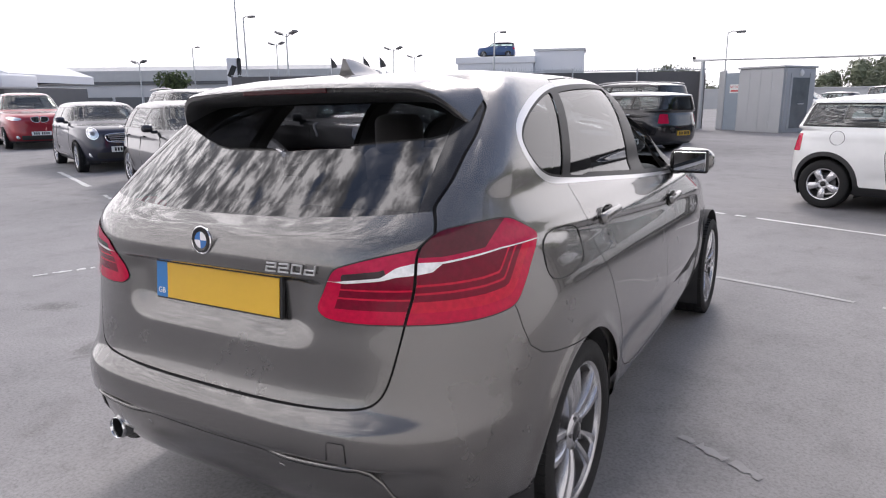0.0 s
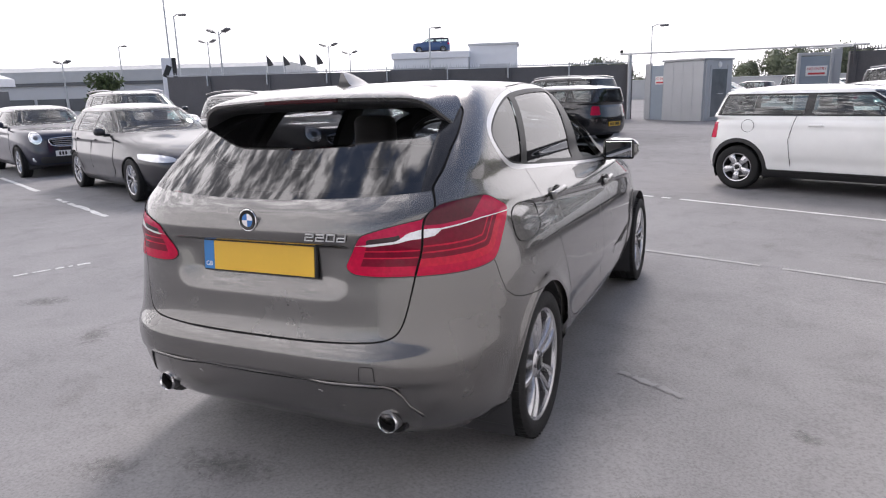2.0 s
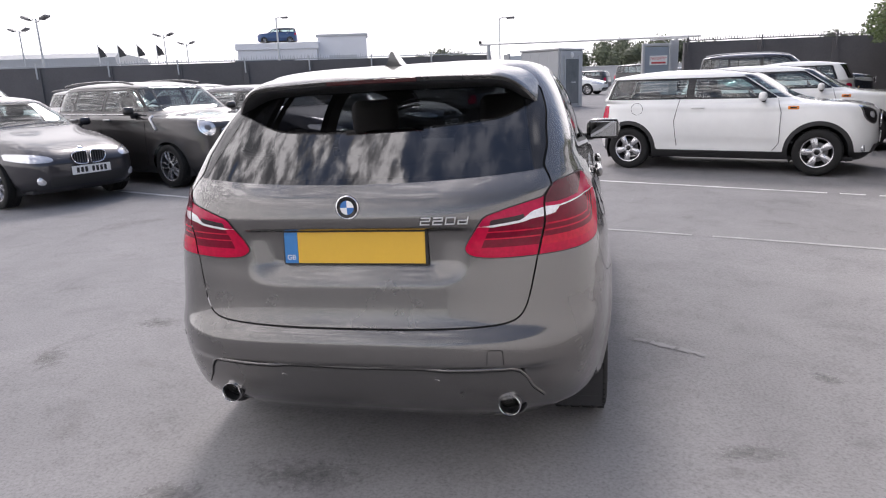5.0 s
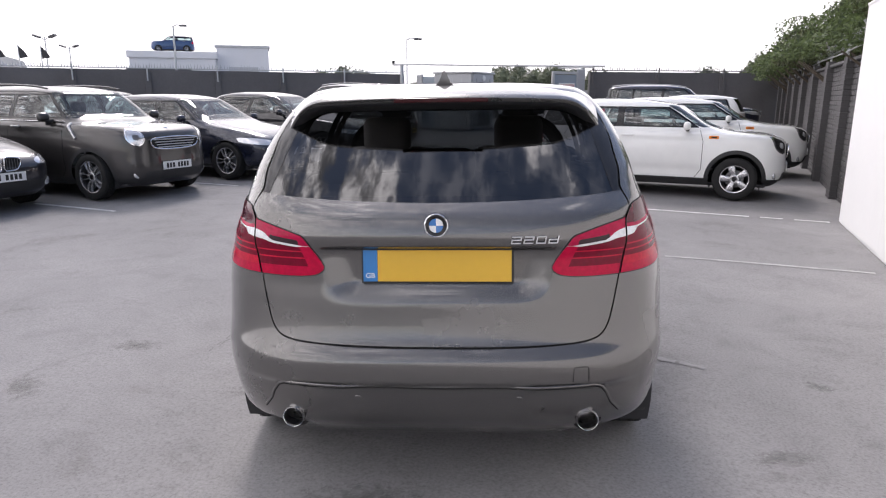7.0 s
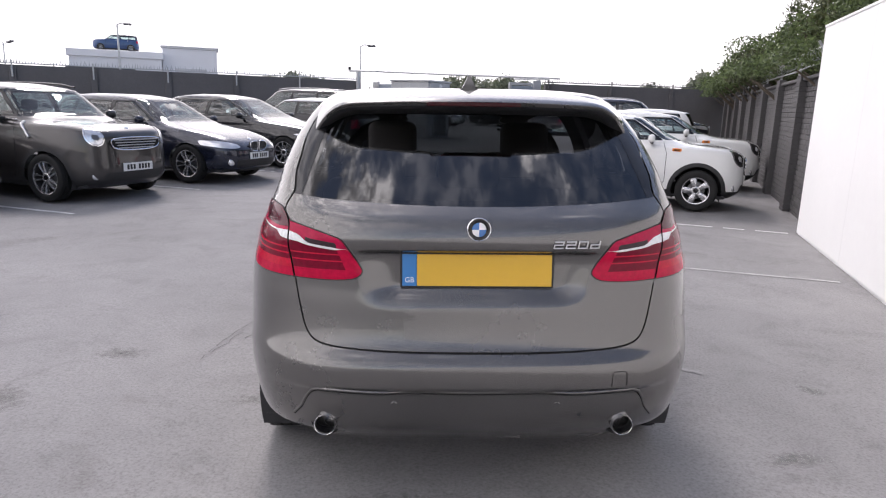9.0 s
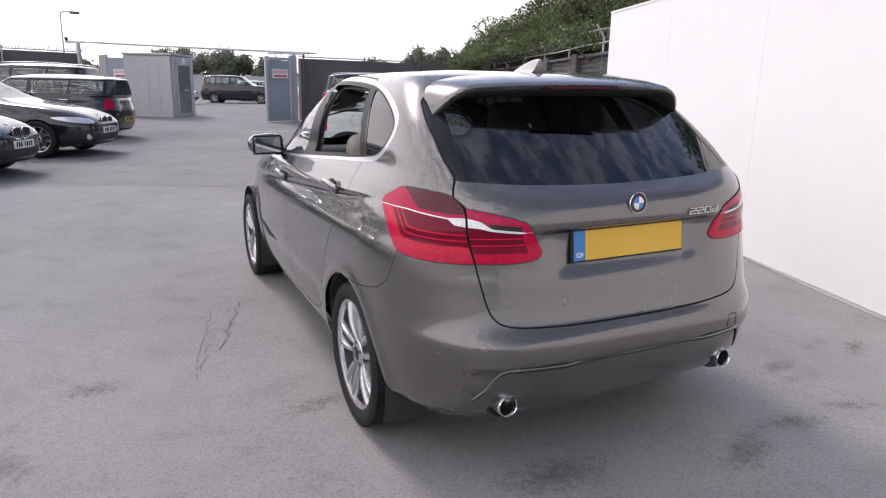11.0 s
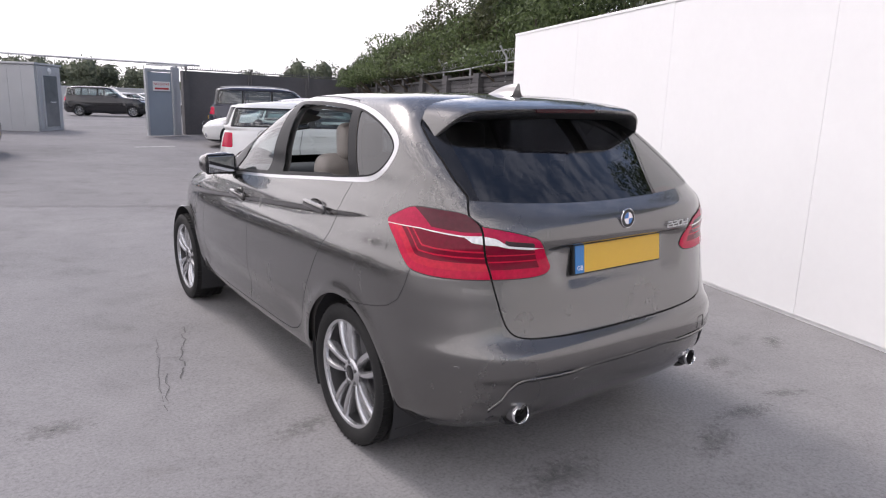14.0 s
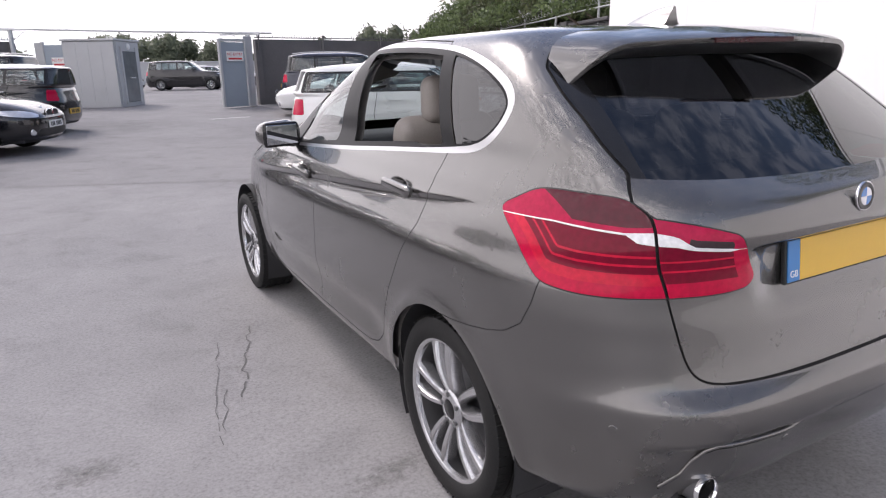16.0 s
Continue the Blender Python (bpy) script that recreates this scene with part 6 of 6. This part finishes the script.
laid("floor_crack", span(-1.09, 1.95, -1.22, 1.54, .014) + span(-1.22, 1.54, -1.33, 1.08, .018, 9, 5), .010, CRACK, "crack in the concrete beside the car", lift=.003, worn=.5, seed=14)
laid("floor_crack", span(-1.30, 1.80, -1.44, 1.16, .010) + span(-1.44, 1.16, -1.50, .72, .010, 6, 6), .005, CRACK, "hairline crack in the concrete", lift=.003, worn=.5, seed=15)
laid("floor_crack", span(-1.38, 1.20, -1.47, .83, .012, 6, 9), .005, CRACK, "short hairline crack in the concrete", lift=.003, worn=.5, seed=16)
laid("floor_joint", span(-9, 10.28, .35, 6.62, .012, 30), .035, PATCH, "joint between two concrete pours", lift=.003, worn=.4, seed=19)


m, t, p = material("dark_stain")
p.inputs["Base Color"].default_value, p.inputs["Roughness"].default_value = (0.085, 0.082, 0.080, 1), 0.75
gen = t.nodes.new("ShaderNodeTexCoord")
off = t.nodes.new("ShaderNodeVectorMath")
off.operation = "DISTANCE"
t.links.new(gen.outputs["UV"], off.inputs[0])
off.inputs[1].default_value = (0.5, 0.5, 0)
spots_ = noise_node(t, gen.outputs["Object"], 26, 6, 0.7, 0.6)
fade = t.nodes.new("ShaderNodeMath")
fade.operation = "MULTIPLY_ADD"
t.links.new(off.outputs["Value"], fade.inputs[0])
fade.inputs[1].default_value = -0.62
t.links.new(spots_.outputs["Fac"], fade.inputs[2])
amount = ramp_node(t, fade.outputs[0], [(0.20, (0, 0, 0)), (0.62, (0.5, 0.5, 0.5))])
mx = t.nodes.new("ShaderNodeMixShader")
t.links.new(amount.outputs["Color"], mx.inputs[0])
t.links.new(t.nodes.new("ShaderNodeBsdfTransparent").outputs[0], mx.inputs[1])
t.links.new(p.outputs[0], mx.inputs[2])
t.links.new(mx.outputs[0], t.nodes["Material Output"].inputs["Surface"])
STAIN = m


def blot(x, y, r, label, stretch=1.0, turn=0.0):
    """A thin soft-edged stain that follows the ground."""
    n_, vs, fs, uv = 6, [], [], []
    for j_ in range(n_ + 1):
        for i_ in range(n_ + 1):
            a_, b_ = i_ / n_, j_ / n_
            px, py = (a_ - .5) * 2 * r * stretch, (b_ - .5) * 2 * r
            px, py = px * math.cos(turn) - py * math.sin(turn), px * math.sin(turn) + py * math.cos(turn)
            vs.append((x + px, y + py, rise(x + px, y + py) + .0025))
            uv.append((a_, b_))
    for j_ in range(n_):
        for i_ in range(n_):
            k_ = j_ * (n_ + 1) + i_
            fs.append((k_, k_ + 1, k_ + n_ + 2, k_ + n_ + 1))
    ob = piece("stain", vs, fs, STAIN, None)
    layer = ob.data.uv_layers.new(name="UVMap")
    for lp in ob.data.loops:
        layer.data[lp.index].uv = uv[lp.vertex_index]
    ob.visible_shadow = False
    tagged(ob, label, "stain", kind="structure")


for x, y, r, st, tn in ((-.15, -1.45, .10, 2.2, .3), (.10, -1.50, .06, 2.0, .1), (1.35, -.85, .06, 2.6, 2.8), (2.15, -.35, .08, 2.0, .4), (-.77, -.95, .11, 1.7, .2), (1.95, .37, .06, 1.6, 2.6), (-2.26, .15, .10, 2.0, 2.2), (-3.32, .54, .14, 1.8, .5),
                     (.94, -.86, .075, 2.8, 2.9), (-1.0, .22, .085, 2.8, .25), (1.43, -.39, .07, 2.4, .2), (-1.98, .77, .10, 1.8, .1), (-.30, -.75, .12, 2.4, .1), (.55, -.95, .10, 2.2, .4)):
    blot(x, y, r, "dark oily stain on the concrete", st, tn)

# ---- buildings and posts in the distance ----
shed = tagged(new("industrial_building"), "long pale industrial building with dark window bands", "building")
sa, sb = Vector((-86, 26, 0)), Vector((-38.5, 49.4, 0))
sd = (sb - sa).normalized()
sang = math.degrees(math.atan2(sd.y, sd.x))
sl = (sb - sa).length
mid_ = (sa + sb) / 2 + Vector((-sd.y, sd.x, 0)) * 9
part("wall", oriented(brick((sl, 18, 3.3), (0, 0, 1.65), .02, 1), mid_.x, mid_.y, .1, sang), CLADDING, shed)
rf_ = prism([(-9.3, 3.3), (-9.3, 4.3), (-7.5, 4.75), (7.5, 4.75), (9.3, 4.3), (9.3, 3.3)], sl, "x", -sl / 2)
part("roof", oriented(rf_, mid_.x, mid_.y, .1, sang), PALE_GREY, shed)
part("fascia", oriented(brick((sl, .2, .28), (0, -9.12, 3.15), .01, 1), mid_.x, mid_.y, .1, sang), SLATE_BAND, shed)
for i in range(18):
    part("window", oriented(brick((sl / 18 - .35, .12, 1.15), (-sl / 2 + sl / 18 * (i + .5), -9.06, 1.25), .01, 1), mid_.x, mid_.y, .1, sang), SLATE_BAND, shed)
shop = tagged(new("showroom"), "white showroom with canopy and pitched roof end", "building")
part("wall", oriented(brick((9.0, 8, 2.3), (0, 0, 1.15), .02, 1), -45.5, 20.5, .1, 26), SLATE_BAND, shop)
part("canopy", oriented(brick((11.0, 3.0, .75), (0, -4.2, 2.55), .12, 3), -44.6, 20.2, .1, 26), WHITE_RENDER, shop, "rounded white canopy", 60)
rf_ = prism([(-4.5, 0), (4.5, 0), (4.5, .5), (0, 2.0), (-4.5, .5)], 8.5, "y", -4.2)
part("gable", oriented(rf_, -46.5, 21.5, 2.7, 26), WHITE_RENDER, shop)
for i in range(2):
    part("canopy_post", oriented(brick((.2, .2, 2.3), (-4 + 8 * i, -5.2, 1.15), .03, 1), -44.6, 20.2, .1, 26), WHITE_RENDER, shop)
part("fascia_bar", oriented(brick((3.0, .05, .28), (1.5, -5.72, 2.55), .01, 1), -44.6, 20.2, .1, 26), BLUE, shop)

tower = tagged(new("display_building"), "white flat-roofed building that carries a display car", "building")
part("wall", oriented(brick((6.6, 5.0, 4.3), (0, 0, 2.15), .03, 1), -25.4, 54.0, .2, 18), WHITE_RENDER, tower)
part("parapet", oriented(brick((6.9, 5.3, .55), (0, 0, 4.55), .03, 1), -25.4, 54.0, .2, 18), WHITE_RENDER, tower)
part("canopy", oriented(brick((4.8, 1.2, .22), (-1.0, -3.0, 3.35), .02, 1), -25.4, 54.0, .2, 18), SLATE_BAND, tower)
for i in range(3):
    part("window", oriented(brick((1.3, .1, .8), (-2.3 + 1.6 * i, -2.52, 2.8), .01, 1), -25.4, 54.0, .2, 18), SLATE_BAND, tower)
parked("crossover", "display_car", "blue compact crossover displayed on a white roof", "blue", pose(-24.2, 53.6, 5.03, 0, 0, 108) @ Matrix.Scale(.84, 4), roof="black", detail=False, face="hex", lamp_shape="round", plate=False)
slab = tagged(new("white_display_block"), "plain white box-shaped display building", "building")
part("wall", oriented(brick((4.2, 3.0, 5.3), (0, 0, 2.65), .03, 1), -20.2, 55.6, .2, 18), WHITE_RENDER, slab)
part("parapet", oriented(brick((4.45, 3.2, .22), (0, 0, 5.35), .03, 1), -20.2, 55.6, .2, 18), CLADDING, slab)
part("doorway", oriented(brick((2.4, .06, 3.6), (0, -1.50, 1.9), .02, 1), -20.2, 55.6, .2, 18), CLADDING, slab)
totem = tagged(new("sign_totem"), "white sign totem with a dark edge", "sign")
part("panel", oriented(brick((.42, .12, 1.9), (0, 0, 2.1), .02, 1), -20.9, 18.6, .2, 40), WHITE_RENDER, totem)
part("edge", oriented(brick((.16, .12, 1.9), (.30, 0, 2.1), .01, 1), -20.9, 18.6, .2, 40), BLACK_PLASTIC, totem)
part("mark", oriented(brick((.22, .02, .5), (0, -.07, 2.5), .01, 1, Matrix.Rotation(radians(25), 3, "Y")), -20.9, 18.6, .2, 40), INK, totem)
part("foot", oriented(brick((.5, .3, 1.2), (.06, 0, .6), .02, 1), -20.9, 18.6, .1, 40), GALVANISED, totem)


def lamp_post(x, y, top, heads, label, r=.07):
    lp = tagged(new("lamp_post"), label, "lamp post", "lamp posts in the distance")
    part("pole", tube([(x, y, 0), (x, y, top * .5), (x, y, top)], [r, r * .85, r * .6], 8), GALVANISED, lp, "", 60)
    if heads == 1:
        part("arm", tube([(x, y, top - .05), (x + .25, y, top + .06), (x + .55, y, top + .02)], .035, 6), GALVANISED, lp)
        part("head", brick((.5, .25, .14), (x + .7, y, top), .05), ALLOY_DARK, lp)
    elif heads == 2:
        for s in (-1, 1):
            part("arm", tube([(x, y, top - .25), (x + s * .4, y, top)], .03, 6), GALVANISED, lp)
            part("head", brick((.55, .45, .16), (x + s * .65, y, top + .05), .05, 2, Matrix.Rotation(radians(-s * 20), 3, "Y")), ALLOY_DARK, lp)
    return lp


for x, y, top, h, r in ((-35.4, 32.6, 12.0, 0, .07), (-30.8, 28.9, 6.5, 1, .07), (-32.0, 33.9, 6.0, 2, .08), (-44.1, 45.5, 6.6, 2, .08), (-51.4, 42.0, 6.4, 1, .08), (-34.1, 50.0, 6.0, 2, .07), (-21.3, 44.7, 6.3, 1, .09), (-4.46, 40.8, 5.1, 1, .05), (-52.5, 37.0, 4.9, 2, .08), (-39.5, 62.0, 6.1, 2, .08), (-47.6, 21.0, 14.0, 0, .10)):
    lamp_post(x, y, top, h, ("slim grey mast in the distance", "grey single-armed lamp post in the distance", "grey twin-headed lamp post in the distance")[h], r)
for i in range(4):
    x, y = -25.5 + .95 * i, 30.7 + .37 * i
    fl = tagged(new("flag"), "dark feather flag on a white pole", "flag", "flags along the wall")
    part("pole", tube([(x, y, 0), (x, y, 4.05)], .025, 6), PLATE_WHITE, fl)
    bm = prism([(0, 4.0), (.30, 3.72), (.48, 3.42), (.04, 3.36)], .015, "y", 0)
    bm.transform(Matrix.Translation((x, y, 0)))
    part("cloth", bm, SEAT_DARK, fl)

# ---- trees ----
BARK = varied("bark", (0.10, 0.08, 0.06), 0.9, vary=0.3, scale=8, bump=0.4)


def leaf_material(name, dark, light):
    m, t, p = material(name)
    g = t.nodes.new("ShaderNodeNewGeometry")
    r = ramp_node(t, g.outputs["Random Per Island"], [(0.0, dark), (0.6, light), (1.0, [min(1, c * 1.35) for c in light])])
    t.links.new(r.outputs["Color"], p.inputs["Base Color"])
    p.inputs["Roughness"].default_value = 0.6
    tr = t.nodes.new("ShaderNodeBsdfTranslucent")
    t.links.new(r.outputs["Color"], tr.inputs["Color"])
    mx = t.nodes.new("ShaderNodeMixShader")
    mx.inputs[0].default_value = 0.3
    t.links.new(p.outputs[0], mx.inputs[1])
    t.links.new(tr.outputs[0], mx.inputs[2])
    t.links.new(mx.outputs[0], t.nodes["Material Output"].inputs["Surface"])
    return m


LEAF = [leaf_material("leaf_green", (0.030, 0.046, 0.020), (0.078, 0.110, 0.042)), leaf_material("leaf_olive", (0.036, 0.046, 0.022), (0.095, 0.108, 0.048)), leaf_material("leaf_bright", (0.045, 0.068, 0.026), (0.115, 0.155, 0.058))]
# far leaves coloured lighter, to make up for the clumps' dark self-shadow
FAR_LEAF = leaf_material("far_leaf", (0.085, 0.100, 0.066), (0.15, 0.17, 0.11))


def leaves(centres, radii, count, size, seed, keep_floor=None):
    """Many small bent leaves scattered through a set of clumps."""
    rng_ = np.random.RandomState(seed)
    vs, fs = [], []
    w = np.array([r[0] * r[1] for r in radii])
    pick = rng_.choice(len(centres), count, p=w / w.sum())
    for k in pick:
        v = rng_.normal(size=3)
        v /= np.linalg.norm(v)
        rad = rng_.uniform(.55, 1.08) ** .6
        c = np.array(centres[k]) + v * rad * np.array((radii[k][0], radii[k][0], radii[k][1]))
        if keep_floor is not None and c[2] < keep_floor:
            continue
        a = rng_.normal(size=3)
        a /= np.linalg.norm(a)
        b_ = np.cross(a, v + rng_.normal(size=3) * .5)
        b_ /= np.linalg.norm(b_) + 1e-6
        s = size * rng_.uniform(.6, 1.35)
        i = len(vs)
        vs += [tuple(c - a * s), tuple(c + b_ * s * .42), tuple(c + a * s), tuple(c - b_ * s * .42 + v * s * .15)]
        fs.append((i, i + 1, i + 2, i + 3))
    return vs, fs


def tree(name, label, seed, height, spread, leaf, count, size, floor=0.4):
    rnd = random.Random(seed)
    root = tagged(new(name), label, "tree", "trees behind the wall")
    limbs = [tube([(0, 0, -.2), (.05, .03, height * .25), (.12 * rnd.uniform(-1, 1), .1, height * .55), (.2 * rnd.uniform(-1, 1), .1, height * .8)], [.13, .10, .06, .02], 7)]
    centres, radii = [], []
    for i in range(16):
        th, h = rnd.uniform(0, 6.28), max(min(floor + .1, height * .6), height * rnd.uniform(.30, .90))
        rr = spread * rnd.uniform(.25, 1.0) * (1 - .55 * (h / height) ** 2)
        e = (rr * math.cos(th), rr * math.sin(th), h)
        limbs.append(tube([(0, 0, h * .45), (e[0] * .5, e[1] * .5, h * .8), e], [.05, .03, .012], 5))
        centres.append(e)
        radii.append((spread * rnd.uniform(.28, .50), height * rnd.uniform(.10, .18)))
    part("trunk", joined(*limbs), BARK, root, "", 60)
    vs, fs = leaves(centres, radii, count, size, seed, floor)
    piece("crown", vs, fs, leaf, root)
    for q in root.children:
        if q.name.startswith("crown"):
            for f in q.data.polygons:
                f.use_smooth = False
    return root


t1 = tree("bush_tree", "tall dark green bushy tree behind the block wall", 3, 5.2, 1.6, LEAF[0], 18000, .046, 2.15)
t2 = tree("bush_tree", "olive green bushy tree behind the block wall", 8, 4.1, 1.5, LEAF[1], 16000, .045, 2.12)
t3 = tree("bush_tree", "bright green bush that hangs over the block wall", 15, 3.4, 1.4, LEAF[2], 14000, .042, 2.10)
t4 = tree("bush_tree", "low green bush that hangs over the block wall", 27, 3.0, 1.2, LEAF[0], 11000, .042, 2.10)
bd_ = Vector((BB[0] - BA[0], BB[1] - BA[1], 0)).normalized()
bn_ = Vector((bd_.y, -bd_.x, 0))
spots = [(t1, -7.0, 3.4, 1.08), (t2, -5.2, 3.3, 1.1), (t1, -3.4, 3.4, 1.05), (t2, -1.8, 2.9, 1.1), (t1, -.2, 2.7, 1.0), (t3, .9, .8, 1.0), (t1, 2.2, 1.7, .97), (t2, 3.6, 1.0, 1.02), (t3, 4.6, .6, 1.02), (t1, 5.4, 2.2, .97), (t2, 6.6, .9, 1.0),
         (t3, 7.6, .6, 1.04), (t2, 8.8, 1.0, 1.0), (t3, 9.9, .5, 1.05), (t3, 11.0, .5, 1.05), (t2, 11.8, 1.1, .97), (t3, 13.0, .4, 1.03), (t3, 14.2, .5, 1.0), (t4, 15.4, .4, 1.06), (t3, 16.6, .6, .97), (t4, 17.6, .5, 1.0), (t1, 9.2, 3.2, .95), (t1, 12.4, 3.6, .90), (t2, 15.0, 3.0, 1.0)]
rnd = random.Random(5)
first = set()
for src, s, o, sc in spots:
    c = Vector((*BA, 0)) + bd_ * s + bn_ * o
    m_ = Matrix.Translation((c.x, c.y, .1)) @ Matrix.Rotation(rnd.uniform(0, 6.28), 4, "Z")
    if src.name not in first:
        first.add(src.name)
        src.matrix_world = m_
        src.scale = (sc, sc, sc)
    else:
        q = copy_thing(src, m_)
        q.scale = (sc, sc, sc)
# low round bush by the far bays
bush = tree("round_bush", "round dark green bush by the far bays", 21, 2.6, 1.0, LEAF[0], 2600, .09, .1)
bush.matrix_world = pose(-24.5, 18.3, .1)
# woods beyond the yard
rng_ = np.random.RandomState(2)
cs, rs = [], []
for i in range(260):
    x = -75 + .66 * i + rng_.uniform(-1.5, 1.5)
    y = 88 + rng_.uniform(-5, 9) - .30 * x
    h = 2.7 + 1.9 * rng_.rand() + .9 * math.sin(x * .21) + .5 * math.sin(x * .63) + .035 * max(0, x)
    for k in range(3):
        cs.append((x + rng_.uniform(-1.5, 1.5), y, h * (.25 + .28 * k)))
        rs.append((rng_.uniform(1.2, 2.0), h * .26))
vs, fs = leaves(cs, rs, 120000, .21, 9, .2)
for c_, r_ in zip(cs, rs):                                   # leafy mass inside each clump
    k0 = len(vs)
    for i in range(5):
        ph = math.pi * (i + .5) / 5
        for j in range(8):
            th = math.pi * 2 * j / 8 + i * .4
            q_ = .50 + .16 * rng_.rand()
            vs.append((c_[0] + q_ * r_[0] * math.sin(ph) * math.cos(th), c_[1] + q_ * r_[0] * math.sin(ph) * math.sin(th), max(.1, c_[2] + q_ * r_[1] * 1.3 * math.cos(ph))))
    for i in range(4):
        for j in range(8):
            fs.append((k0 + i * 8 + j, k0 + i * 8 + (j + 1) % 8, k0 + i * 8 + 8 + (j + 1) % 8, k0 + i * 8 + 8 + j))
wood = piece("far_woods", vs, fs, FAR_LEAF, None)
tagged(wood, "belt of dark green woods beyond the yard", "woods", kind="stuff")
for f in wood.data.polygons:
    f.use_smooth = False
far_fence = tagged(new("yard_fence"), "grey palisade fence at the end of the yard", "fence")
part("sheet", brick((60, .1, 2.0), (8, 66, 1.2), .01, 1, Matrix.Rotation(radians(-8), 3, "Z")), PALE_GREY, far_fence)
part("top_rail", brick((60, .16, .1), (8, 65.95, 2.2), .01, 1, Matrix.Rotation(radians(-8), 3, "Z")), GALVANISED, far_fence)
